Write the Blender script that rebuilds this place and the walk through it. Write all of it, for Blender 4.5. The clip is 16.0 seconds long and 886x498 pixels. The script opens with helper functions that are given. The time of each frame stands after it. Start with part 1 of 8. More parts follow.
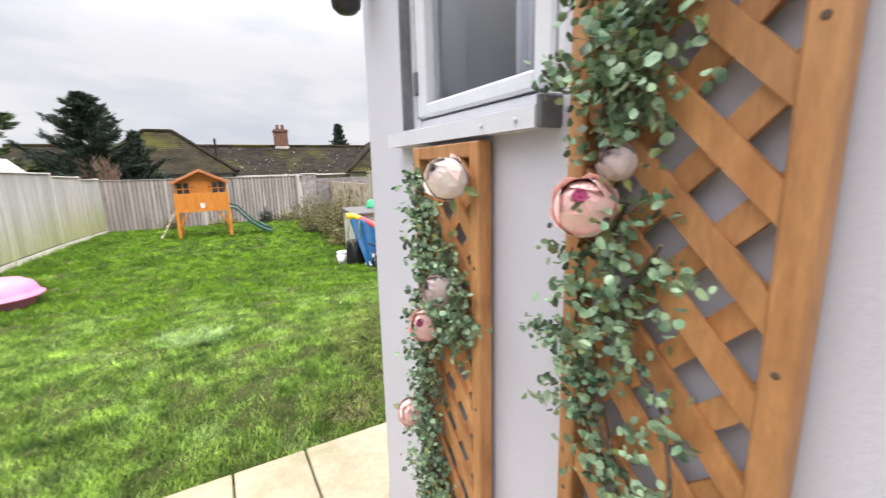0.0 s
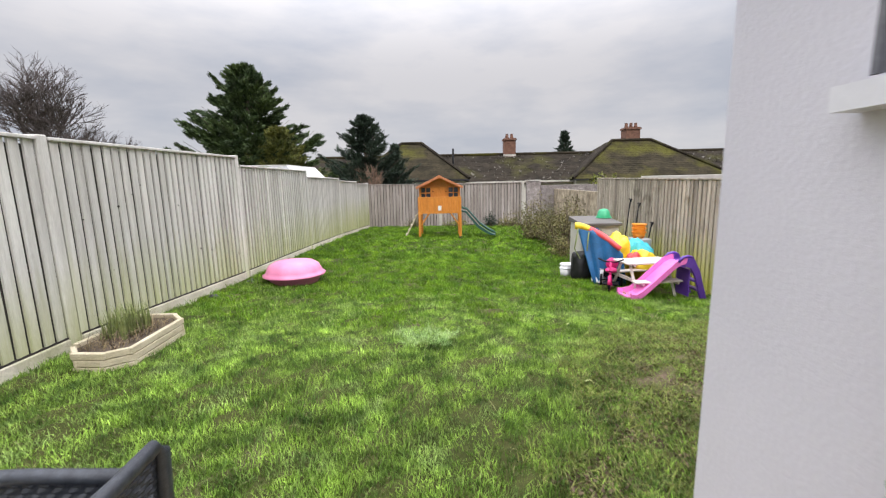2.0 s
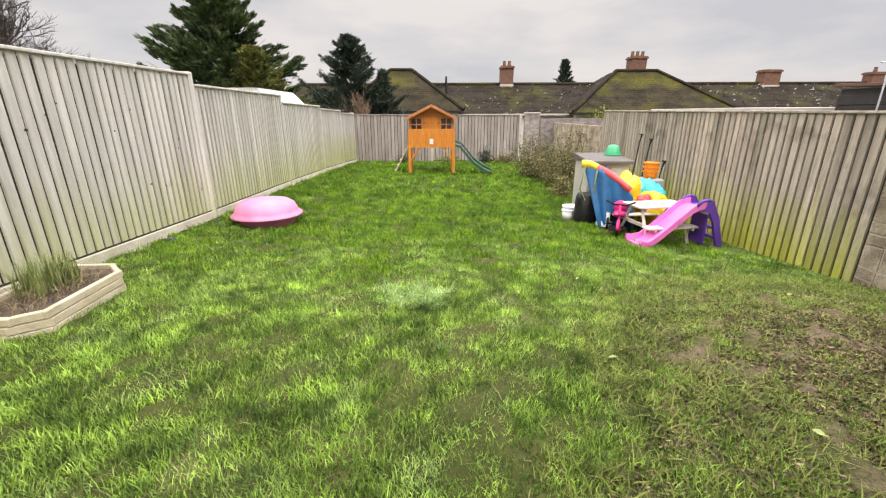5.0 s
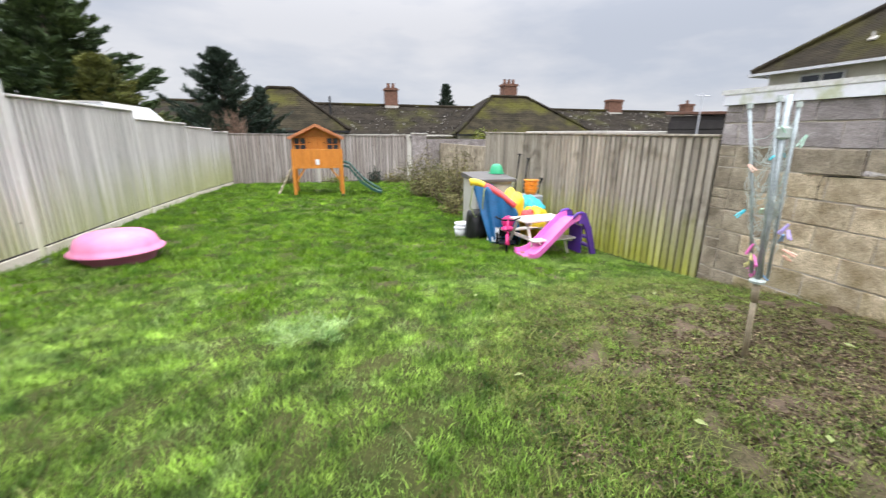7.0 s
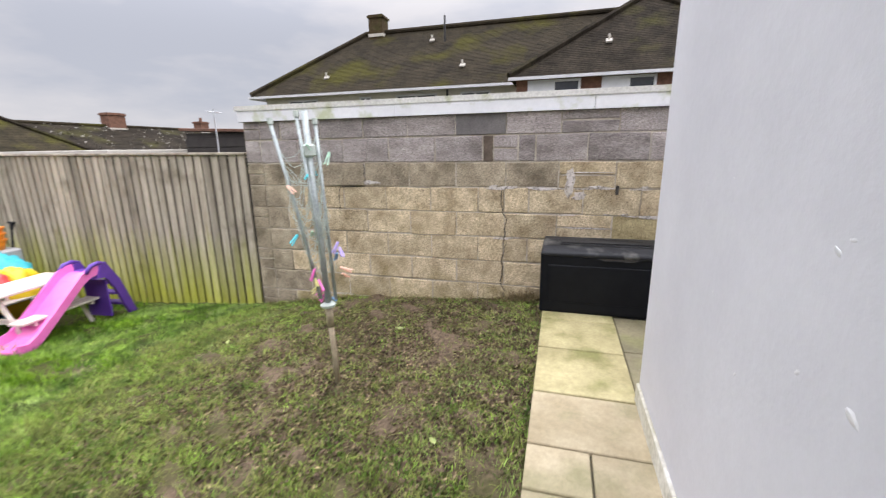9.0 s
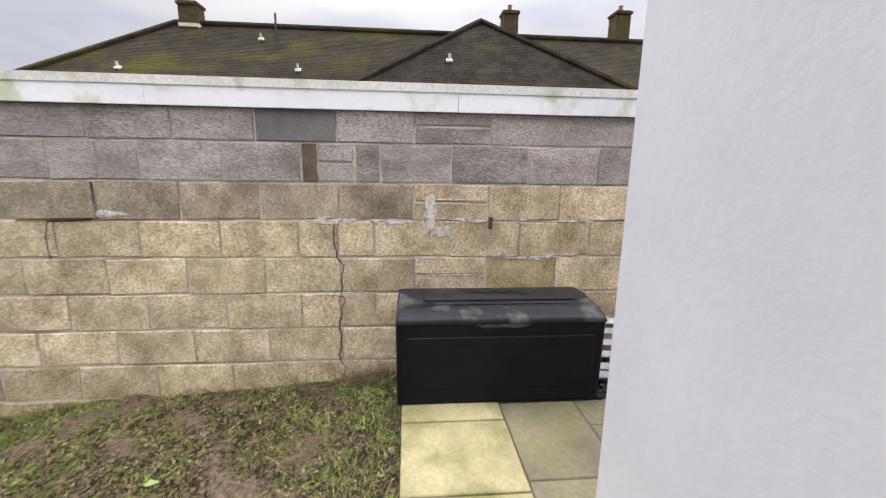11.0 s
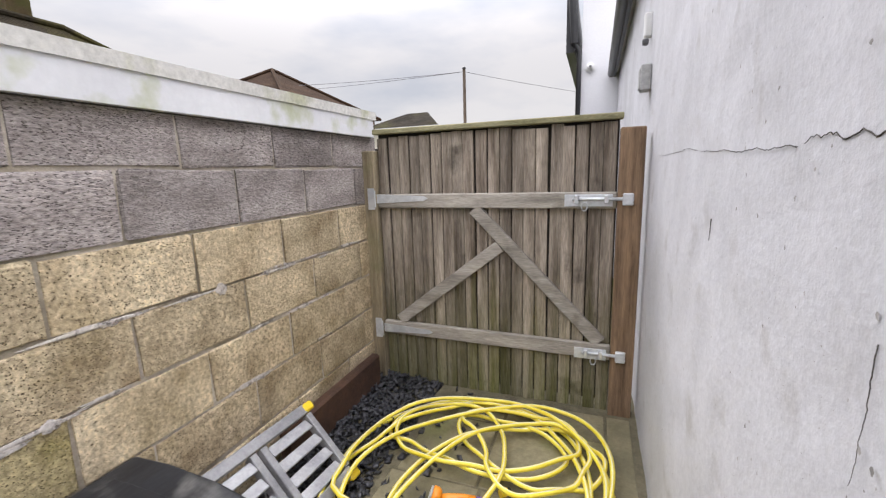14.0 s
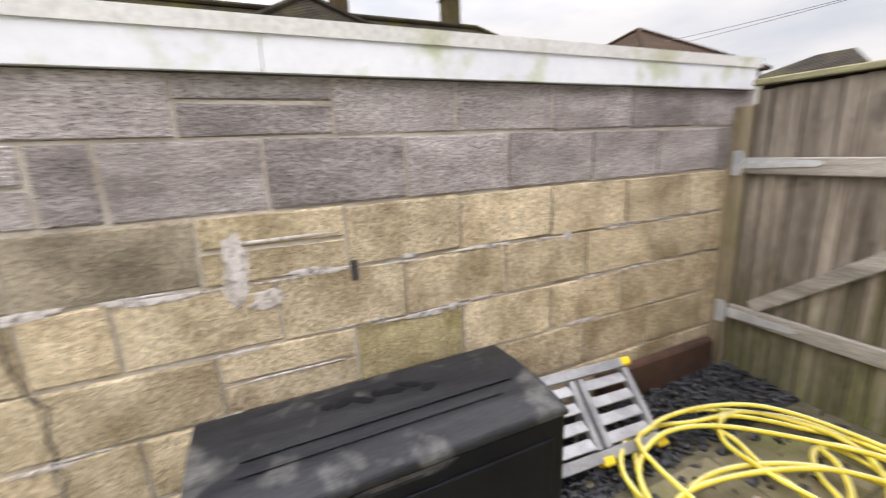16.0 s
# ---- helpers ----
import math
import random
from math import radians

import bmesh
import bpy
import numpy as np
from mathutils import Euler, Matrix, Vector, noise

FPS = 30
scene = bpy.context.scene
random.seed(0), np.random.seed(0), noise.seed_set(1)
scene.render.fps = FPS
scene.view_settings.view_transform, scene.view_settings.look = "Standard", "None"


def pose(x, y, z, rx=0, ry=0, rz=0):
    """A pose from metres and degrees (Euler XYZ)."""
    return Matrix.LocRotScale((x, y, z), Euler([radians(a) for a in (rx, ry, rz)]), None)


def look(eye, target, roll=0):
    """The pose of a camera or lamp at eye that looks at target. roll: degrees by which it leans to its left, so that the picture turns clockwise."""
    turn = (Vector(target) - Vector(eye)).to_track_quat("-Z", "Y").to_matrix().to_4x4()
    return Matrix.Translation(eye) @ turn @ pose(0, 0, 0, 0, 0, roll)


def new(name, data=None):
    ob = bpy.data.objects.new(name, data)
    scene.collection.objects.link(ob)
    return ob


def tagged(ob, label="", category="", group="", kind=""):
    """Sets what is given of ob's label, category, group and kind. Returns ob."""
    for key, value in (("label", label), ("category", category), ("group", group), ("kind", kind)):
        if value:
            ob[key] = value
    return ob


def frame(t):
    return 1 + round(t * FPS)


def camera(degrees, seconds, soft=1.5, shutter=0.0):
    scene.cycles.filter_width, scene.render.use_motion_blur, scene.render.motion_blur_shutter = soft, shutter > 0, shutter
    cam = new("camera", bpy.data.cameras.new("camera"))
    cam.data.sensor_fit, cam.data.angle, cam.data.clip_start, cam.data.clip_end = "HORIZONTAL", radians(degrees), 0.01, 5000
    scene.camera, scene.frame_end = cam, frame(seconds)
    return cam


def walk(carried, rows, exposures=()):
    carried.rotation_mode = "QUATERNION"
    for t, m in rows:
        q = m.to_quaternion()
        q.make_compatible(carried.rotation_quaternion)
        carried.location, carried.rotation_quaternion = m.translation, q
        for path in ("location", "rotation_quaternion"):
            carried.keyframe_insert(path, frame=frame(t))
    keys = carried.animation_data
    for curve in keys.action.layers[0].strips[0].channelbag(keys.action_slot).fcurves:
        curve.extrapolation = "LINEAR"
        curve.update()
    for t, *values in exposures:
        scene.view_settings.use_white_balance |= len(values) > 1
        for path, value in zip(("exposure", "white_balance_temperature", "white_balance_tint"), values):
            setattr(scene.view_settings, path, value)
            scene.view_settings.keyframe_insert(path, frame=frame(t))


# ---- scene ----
cam = camera(94.1, 16.0, soft=1.2, shutter=0.35)
METRES, EYE, TILT, LEAN, TURN = 4.84, 1.345, 0.0, 0.0, -29.0
ROWS = [
    (0.0, 0.0, 0.0, 0.0, -0.29, -11.13, 1.45),
    (0.5, -0.017, 0.0023, -0.0003, 8.37, -11.15, 0.87),
    (1.0, -0.0315, 0.009, -0.0017, 16.48, -11.51, 0.74),
    (1.5, -0.0477, 0.0429, -0.004, 23.79, -10.63, 1.11),
    (2.0, -0.0667, 0.0894, -0.0042, 29.15, -9.43, 1.22),
    (2.5, -0.0985, 0.1372, -0.0072, 30.04, -8.76, 0.69),
    (3.0, -0.1287, 0.1742, -0.0039, 28.58, -9.2, 0.38),
    (3.5, -0.1331, 0.1926, -0.0094, 28.58, -13.08, 0.4),
    (6.0, -0.1359, 0.2061, -0.019, 26.19, -18.58, -0.37),
    (6.5, -0.1427, 0.2079, -0.0191, 21.45, -16.8, -0.43),
    (7.0, -0.1495, 0.2341, -0.0203, 13.1, -15.59, -0.35),
    (7.5, -0.1527, 0.2767, -0.0197, -3.46, -15.52, 0.28),
    (8.0, -0.1541, 0.3171, -0.0192, -22.3, -15.51, -0.07),
    (8.5, -0.146, 0.348, -0.0156, -36.94, -14.97, 0.68),
    (9.0, -0.106, 0.3766, -0.0174, -45.43, -13.61, 0.86),
    (11.5, 0.1535, 0.5329, -0.0169, -70.21, -12.89, -0.71),
    (12.0, 0.2047, 0.5575, -0.0146, -75.82, -14.45, 0.01),
    (12.5, 0.2563, 0.565, -0.0147, -86.0, -14.01, 1.21),
    (13.0, 0.2995, 0.5667, -0.01, -101.42, -13.61, 1.95),
    (13.5, 0.3296, 0.5633, -0.004, -120.19, -12.05, 2.38),
    (14.0, 0.3399, 0.5581, -0.0016, -130.94, -10.72, 1.75),
    (14.5, 0.3421, 0.5583, -0.0025, -132.36, -10.74, 0.86),
    (15.0, 0.3412, 0.5599, -0.0035, -127.61, -10.97, 1.08),
    (15.5, 0.3315, 0.5657, -0.0053, -110.44, -11.97, 1.65),
    (16.0, 0.3153, 0.5724, -0.0074, -86.13, -13.36, 2.45),
]
walk(cam, [(t, pose(0, 0, EYE, TILT, LEAN, TURN) @ pose(METRES * x, METRES * y, METRES * z, 90 + pitch, roll, yaw)) for t, x, y, z, yaw, pitch, roll in ROWS], exposures=[(0.0, 0.89, 6500, 10), (1.0, 0.72, 6500, 10), (1.5, 0.62, 6500, 10), (2.5, 0.44, 6550, 10), (3.5, 0.54, 7700, 11), (6.0, 0.8, 6500, 10.5), (7.0, 0.74, 6300, 8.5), (8.5, 0.66, 6200, 9.5), (9.0, 0.64, 6500, 11.5), (11.5, 0.73, 6600, 11.5), (12.0, 0.74, 6900, 12.5), (12.5, 0.96, 6800, 11), (13.0, 1.0, 6700, 11), (14.5, 0.63, 6600, 10), (16.0, 0.94, 6750, 10)])

# ---------- world and light: a bright overcast sky ----------
world = bpy.data.worlds.new("overcast_sky")
scene.world = world
world.use_nodes = True
wn, wl = world.node_tree.nodes, world.node_tree.links
wn.clear()
w_out = wn.new("ShaderNodeOutputWorld")
w_sky = wn.new("ShaderNodeTexSky")
w_sky.sky_type, w_sky.sun_disc = "NISHITA", False
w_sky.sun_elevation, w_sky.sun_rotation = radians(46), radians(153)
w_bg1 = wn.new("ShaderNodeBackground")
w_bg1.inputs["Strength"].default_value = 0.05
wl.new(w_sky.outputs[0], w_bg1.inputs["Color"])
w_co = wn.new("ShaderNodeTexCoord")
w_map = wn.new("ShaderNodeMapping")
w_map.inputs["Scale"].default_value = (1.0, 1.0, 3.2)
w_noise = wn.new("ShaderNodeTexNoise")
w_noise.inputs["Scale"].default_value = 2.3
w_noise.inputs["Detail"].default_value = 7.0
w_noise.inputs["Roughness"].default_value = 0.52
w_ramp = wn.new("ShaderNodeValToRGB")
w_ramp.color_ramp.elements[0].position, w_ramp.color_ramp.elements[0].color = 0.39, (0.72, 0.75, 0.85, 1)
w_ramp.color_ramp.elements[1].position, w_ramp.color_ramp.elements[1].color = 0.585, (0.985, 0.965, 1.0, 1)
w_bg2 = wn.new("ShaderNodeBackground")
w_sep = wn.new("ShaderNodeSeparateXYZ")
w_grad = wn.new("ShaderNodeMapRange")
w_grad.interpolation_type = "SMOOTHERSTEP"
w_grad.inputs["From Min"].default_value, w_grad.inputs["From Max"].default_value = 0.15, 1.0
w_grad.inputs["To Min"].default_value, w_grad.inputs["To Max"].default_value = 0.50, 3.6
wl.new(w_co.outputs["Generated"], w_map.inputs["Vector"])
wl.new(w_map.outputs[0], w_noise.inputs["Vector"])
wl.new(w_noise.outputs["Fac"], w_ramp.inputs["Fac"])
wl.new(w_ramp.outputs["Color"], w_bg2.inputs["Color"])
wl.new(w_co.outputs["Generated"], w_sep.inputs[0])
wl.new(w_sep.outputs["Z"], w_grad.inputs["Value"])
wl.new(w_grad.outputs[0], w_bg2.inputs["Strength"])
w_mix = wn.new("ShaderNodeMixShader")
w_mix.inputs["Fac"].default_value = 0.92
wl.new(w_bg1.outputs[0], w_mix.inputs[1])
wl.new(w_bg2.outputs[0], w_mix.inputs[2])
wl.new(w_mix.outputs[0], w_out.inputs["Surface"])
sun = new("sun", bpy.data.lights.new("sun", "SUN"))
sun.data.energy, sun.data.angle, sun.data.color = 0.6, radians(40), (1.0, 0.97, 0.93)
sun.matrix_world = look((0, 0, 30), (-9, 18, 30 - 21))


# ---------- materials ----------
def mat(name, c1, c2, rough=0.7, scale=6.0, fine=70.0, bump=0.15, metal=0.0, rand=0.0, stretch=(1, 1, 1), stain=None, island=0.0, spec=0.5, contrast=0.22, foot=None, pits=None, depth=0.004):
    """Two-scale procedural surface: broad mottling c1 to c2, fine grain, optional stain (colour, scale, threshold, amount)."""
    m = bpy.data.materials.new(name)
    m.use_nodes = True
    n, l = m.node_tree.nodes, m.node_tree.links
    b = n["Principled BSDF"]
    geo = n.new("ShaderNodeNewGeometry")
    mp = n.new("ShaderNodeMapping")
    mp.inputs["Scale"].default_value = stretch
    l.new(geo.outputs["Position"], mp.inputs["Vector"])
    shift = mp.outputs[0]
    info = n.new("ShaderNodeObjectInfo")
    if rand:
        add = n.new("ShaderNodeVectorMath")
        add.operation = "MULTIPLY_ADD"
        comb = n.new("ShaderNodeCombineXYZ")
        for k in range(3):
            l.new(info.outputs["Random"], comb.inputs[k])
        l.new(comb.outputs[0], add.inputs[0])
        add.inputs[1].default_value = (37, 19, 53)
        l.new(shift, add.inputs[2])
        shift = add.outputs[0]
    n1 = n.new("ShaderNodeTexNoise")
    n1.inputs["Scale"].default_value, n1.inputs["Detail"].default_value, n1.inputs["Roughness"].default_value = scale, 5, 0.6
    n2 = n.new("ShaderNodeTexNoise")
    n2.inputs["Scale"].default_value, n2.inputs["Detail"].default_value, n2.inputs["Roughness"].default_value = fine, 4, 0.65
    l.new(shift, n1.inputs["Vector"])
    l.new(shift, n2.inputs["Vector"])
    r1 = n.new("ShaderNodeMapRange")
    r1.inputs["From Min"].default_value, r1.inputs["From Max"].default_value = 0.32, 0.68
    l.new(n1.outputs["Fac"], r1.inputs["Value"])
    mix = n.new("ShaderNodeMix")
    mix.data_type = "RGBA"
    l.new(r1.outputs[0], mix.inputs["Factor"])
    mix.inputs["A"].default_value, mix.inputs["B"].default_value = (*c1, 1), (*c2, 1)
    col = mix.outputs["Result"]
    if stain:
        sc, ss, th, am = stain
        n3 = n.new("ShaderNodeTexNoise")
        n3.inputs["Scale"].default_value, n3.inputs["Detail"].default_value = ss, 6
        l.new(geo.outputs["Position"], n3.inputs["Vector"])
        r3 = n.new("ShaderNodeMapRange")
        r3.inputs["From Min"].default_value, r3.inputs["From Max"].default_value, r3.inputs["To Max"].default_value = th, th + 0.16, am
        l.new(n3.outputs["Fac"], r3.inputs["Value"])
        m3 = n.new("ShaderNodeMix")
        m3.data_type = "RGBA"
        l.new(r3.outputs[0], m3.inputs["Factor"])
        l.new(col, m3.inputs["A"])
        m3.inputs["B"].default_value = (*sc, 1)
        col = m3.outputs["Result"]
    if foot:
        # algae that climbs from the foot: colour, height where it ends, depth of the fade, amount
        fc, fz, fd, fa = foot
        sp = n.new("ShaderNodeSeparateXYZ")
        l.new(geo.outputs["Position"], sp.inputs[0])
        nz = n.new("ShaderNodeMath")
        nz.operation = "MULTIPLY_ADD"
        l.new(n1.outputs["Fac"], nz.inputs[0])
        nz.inputs[1].default_value = fd * 1.2
        l.new(sp.outputs["Z"], nz.inputs[2])
        rf = n.new("ShaderNodeMapRange")
        rf.inputs["From Min"].default_value, rf.inputs["From Max"].default_value = fz + fd * 0.6, fz - fd * 0.4
        rf.inputs["To Max"].default_value = fa
        l.new(nz.outputs[0], rf.inputs["Value"])
        mf = n.new("ShaderNodeMix")
        mf.data_type = "RGBA"
        l.new(rf.outputs[0], mf.inputs["Factor"])
        l.new(col, mf.inputs["A"])
        mf.inputs["B"].default_value = (*fc, 1)
        col = mf.outputs["Result"]
    hsv = n.new("ShaderNodeHueSaturation")
    v = n.new("ShaderNodeMapRange")
    v.inputs["From Min"].default_value, v.inputs["From Max"].default_value = 0.25, 0.75
    v.inputs["To Min"].default_value, v.inputs["To Max"].default_value = 1 - contrast, 1 + contrast
    l.new(n2.outputs["Fac"], v.inputs["Value"])
    val = v.outputs[0]
    for amount, src in ((rand, info.outputs["Random"]), (island, geo.outputs["Random Per Island"])):
        if amount:
            rr = n.new("ShaderNodeMapRange")
            rr.inputs["To Min"].default_value, rr.inputs["To Max"].default_value = 1 - amount, 1 + amount
            l.new(src, rr.inputs["Value"])
            mu = n.new("ShaderNodeMath")
            mu.operation = "MULTIPLY"
            l.new(val, mu.inputs[0])
            l.new(rr.outputs[0], mu.inputs[1])
            val = mu.outputs[0]
    l.new(val, hsv.inputs["Value"])
    l.new(col, hsv.inputs["Color"])
    out, height = hsv.outputs[0], n2.outputs["Fac"]
    if pits:
        # open pores and pale grit: scale, how many, colour of the pores, colour of the grit
        ps, pt, pc, gc = pits
        for k, (colour, lim) in enumerate(((pc, pt), (gc, pt * 0.55))):
            vo = n.new("ShaderNodeTexVoronoi")
            vo.inputs["Scale"].default_value = ps * (1 + 0.35 * k)
            wv = n.new("ShaderNodeVectorMath")
            wv.operation = "MULTIPLY_ADD"
            l.new(n2.outputs["Color"], wv.inputs[0])
            wv.inputs[1].default_value = (0.014, 0.014, 0.014)
            l.new(shift, wv.inputs[2])
            l.new(wv.outputs[0], vo.inputs["Vector"])
            sc = n.new("ShaderNodeSeparateColor")
            l.new(vo.outputs["Color"], sc.inputs[0])
            lo = n.new("ShaderNodeMath")
            lo.operation = "MULTIPLY"
            l.new(sc.outputs[0], lo.inputs[0])
            lo.inputs[1].default_value = lim
            df = n.new("ShaderNodeMath")
            df.operation = "SUBTRACT"
            l.new(lo.outputs[0], df.inputs[0])
            l.new(vo.outputs["Distance"], df.inputs[1])
            rm = n.new("ShaderNodeMapRange")
            rm.inputs["From Min"].default_value, rm.inputs["From Max"].default_value = -0.04, 0.10
            l.new(df.outputs[0], rm.inputs["Value"])
            mp2 = n.new("ShaderNodeMix")
            mp2.data_type = "RGBA"
            l.new(rm.outputs[0], mp2.inputs["Factor"])
            l.new(out, mp2.inputs["A"])
            mp2.inputs["B"].default_value = (*colour, 1)
            out = mp2.outputs["Result"]
            if k == 0:
                sb = n.new("ShaderNodeMath")
                sb.operation = "SUBTRACT"
                l.new(height, sb.inputs[0])
                l.new(rm.outputs[0], sb.inputs[1])
                height = sb.outputs[0]
    l.new(out, b.inputs["Base Color"])
    b.inputs["Roughness"].default_value, b.inputs["Metallic"].default_value = rough, metal
    b.inputs["Specular IOR Level"].default_value = spec
    if bump:
        bp = n.new("ShaderNodeBump")
        bp.inputs["Strength"].default_value, bp.inputs["Distance"].default_value = min(1.0, bump * 3), depth
        l.new(height, bp.inputs["Height"])
        l.new(bp.outputs[0], b.inputs["Normal"])
    return m


M_RENDER = mat("painted_render", (0.50, 0.50, 0.545), (0.60, 0.60, 0.635), 0.75, 1.6, 55, 0.5, contrast=0.07, stain=((0.33, 0.325, 0.32), 3.1, 0.60, 0.45))
M_RENDER_W = mat("smooth_painted_wall", (0.47, 0.46, 0.50), (0.52, 0.51, 0.55), 0.6, 1.2, 90, 0.08, contrast=0.03)
M_RENDER_E = mat("streaked_rough_render", (0.45, 0.45, 0.475), (0.60, 0.60, 0.635), 0.8, 1.5, 75, 0.4, contrast=0.10, stain=((0.34, 0.325, 0.32), 8.0, 0.58, 0.55), depth=0.002)
M_RENDER_N = mat("smooth_outer_render", (0.49, 0.49, 0.53), (0.57, 0.57, 0.61), 0.7, 1.4, 30, 0.10, contrast=0.025)
M_BASECOAT = mat("stained_plinth", (0.40, 0.38, 0.28), (0.62, 0.61, 0.56), 0.85, 5, 40, 0.25)
M_FASCIA = mat("white_fascia_board", (0.64, 0.64, 0.67), (0.74, 0.74, 0.76), 0.55, 2.0, 30, 0.04, contrast=0.05, stain=((0.38, 0.41, 0.20), 6.0, 0.51, 0.75))
M_DRIP = mat("weathered_roof_edge", (0.60, 0.585, 0.555), (0.72, 0.705, 0.68), 0.7, 3, 50, 0.1, stain=((0.36, 0.37, 0.20), 6.0, 0.52, 0.7))
M_BLOCK_GREY = mat("grey_concrete_block", (0.22, 0.19, 0.18), (0.42, 0.375, 0.36), 0.95, 5.0, 90, 0.9, rand=0.17, spec=0.2, contrast=0.55, stretch=(1, 0.55, 1.5), stain=((0.14, 0.12, 0.11), 4.0, 0.56, 0.5), pits=(170, 0.40, (0.09, 0.075, 0.07), (0.52, 0.47, 0.45)), depth=0.006)
M_BLOCK_SLATE = mat("smooth_dark_grey_block", (0.13, 0.12, 0.12), (0.20, 0.185, 0.18), 0.9, 4.0, 80, 0.4, rand=0.08, spec=0.2, contrast=0.2)
M_BLOCK_OLIVE = mat("sooty_olive_block", (0.20, 0.165, 0.12), (0.46, 0.39, 0.285), 0.95, 4.5, 70, 0.8, rand=0.14, contrast=0.5, spec=0.2, stain=((0.13, 0.105, 0.07), 3.2, 0.50, 0.6), pits=(150, 0.34, (0.085, 0.068, 0.045), (0.55, 0.48, 0.38)), depth=0.006)
M_BLOCK_MOSS = mat("yellow_mossed_block", (0.29, 0.23, 0.12), (0.57, 0.475, 0.27), 0.95, 6.0, 70, 0.8, rand=0.08, contrast=0.5, spec=0.2, stain=((0.30, 0.255, 0.08), 5.0, 0.55, 0.6), pits=(150, 0.38, (0.11, 0.09, 0.045), (0.64, 0.58, 0.42)), depth=0.006)
M_BLOCK_TAN = mat("mossy_concrete_block", (0.33, 0.255, 0.16), (0.66, 0.55, 0.38), 0.95, 5.5, 70, 0.8, rand=0.14, contrast=0.55, spec=0.2, stain=((0.24, 0.185, 0.10), 3.0, 0.52, 0.55), foot=((0.24, 0.22, 0.07), 0.10, 0.7, 0.7), pits=(150, 0.36, (0.12, 0.09, 0.055), (0.62, 0.54, 0.42)), depth=0.006)
M_MORTAR = mat("mortar", (0.36, 0.31, 0.24), (0.60, 0.54, 0.47), 0.95, 3, 60, 0.3, stain=((0.20, 0.165, 0.115), 2.6, 0.50, 0.8))
M_MORTAR_FILL = mat("lime_smear", (0.62, 0.57, 0.55), (0.50, 0.45, 0.40), 0.95, 9, 60, 0.3, contrast=0.25)


def wear_through(m, scale, low, high, most):
    """A thin coat that the surface behind shows through in specks."""
    n, l = m.node_tree.nodes, m.node_tree.links
    geo, nz, r = n.new("ShaderNodeNewGeometry"), n.new("ShaderNodeTexNoise"), n.new("ShaderNodeMapRange")
    nz.inputs["Scale"].default_value, nz.inputs["Detail"].default_value, nz.inputs["Roughness"].default_value = scale, 6, 0.7
    r.inputs["From Min"].default_value, r.inputs["From Max"].default_value, r.inputs["To Max"].default_value = low, high, most
    l.new(geo.outputs["Position"], nz.inputs["Vector"])
    l.new(nz.outputs["Fac"], r.inputs["Value"])
    l.new(r.outputs[0], n["Principled BSDF"].inputs["Alpha"])


wear_through(M_MORTAR_FILL, 22, 0.34, 0.52, 0.95)
M_FENCE = mat("weathered_fence_board", (0.45, 0.43, 0.395), (0.66, 0.64, 0.60), 0.88, 1.4, 26, 0.22, rand=0.10, stretch=(6, 6, 0.5), contrast=0.14, spec=0.2, stain=((0.30, 0.27, 0.22), 3.4, 0.64, 0.6), foot=((0.43, 0.45, 0.17), 0.80, 0.9, 0.75))
M_FENCE_TAN = mat("brown_fence_board", (0.24, 0.205, 0.16), (0.52, 0.46, 0.375), 0.9, 1.6, 26, 0.22, rand=0.26, spec=0.2, stretch=(6, 6, 0.5), contrast=0.28, stain=((0.12, 0.10, 0.07), 2.6, 0.58, 0.8), foot=((0.36, 0.37, 0.06), 0.40, 0.8, 1.0))
M_FENCE_BACK = mat("dull_fence_board", (0.24, 0.20, 0.175), (0.40, 0.36, 0.33), 0.88, 1.6, 26, 0.2, rand=0.2, stretch=(4, 4, 0.4), contrast=0.25)
M_GATE = mat("weathered_gate_board", (0.10, 0.078, 0.060), (0.40, 0.345, 0.285), 0.85, 2.2, 30, 0.3, rand=0.30, stretch=(7, 7, 0.5), contrast=0.5, spec=0.2, stain=((0.05, 0.04, 0.03), 5.0, 0.60, 0.85), foot=((0.12, 0.125, 0.035), 0.75, 0.9, 0.8))
M_GATE_RAIL = mat("gate_rail", (0.20, 0.18, 0.155), (0.42, 0.385, 0.34), 0.85, 3.0, 34, 0.22, rand=0.10, stretch=(0.7, 6, 6), contrast=0.35, stain=((0.10, 0.085, 0.065), 7.0, 0.60, 0.7))
M_GATE_CAP = mat("mossy_gate_top_rail", (0.16, 0.15, 0.075), (0.30, 0.275, 0.16), 0.9, 5.0, 40, 0.2, stretch=(1, 6, 6), contrast=0.3)
M_POST = mat("brown_gate_post", (0.10, 0.062, 0.036), (0.27, 0.175, 0.105), 0.8, 3.0, 34, 0.2, rand=0.12, stretch=(9, 9, 0.5), contrast=0.35)
M_POST_OLD = mat("tan_gate_post", (0.17, 0.135, 0.085), (0.34, 0.28, 0.19), 0.85, 3.0, 34, 0.2, stretch=(9, 9, 0.5), contrast=0.35, stain=((0.16, 0.16, 0.06), 3.0, 0.52, 0.6))
M_POST_G = mat("concrete_fence_post", (0.44, 0.41, 0.36), (0.54, 0.51, 0.46), 0.9, 4, 60, 0.2)
M_GRAVELB = mat("gravel_board", (0.48, 0.44, 0.34), (0.64, 0.60, 0.50), 0.9, 3, 50, 0.2, stain=((0.28, 0.28, 0.13), 2.0, 0.55, 0.6))
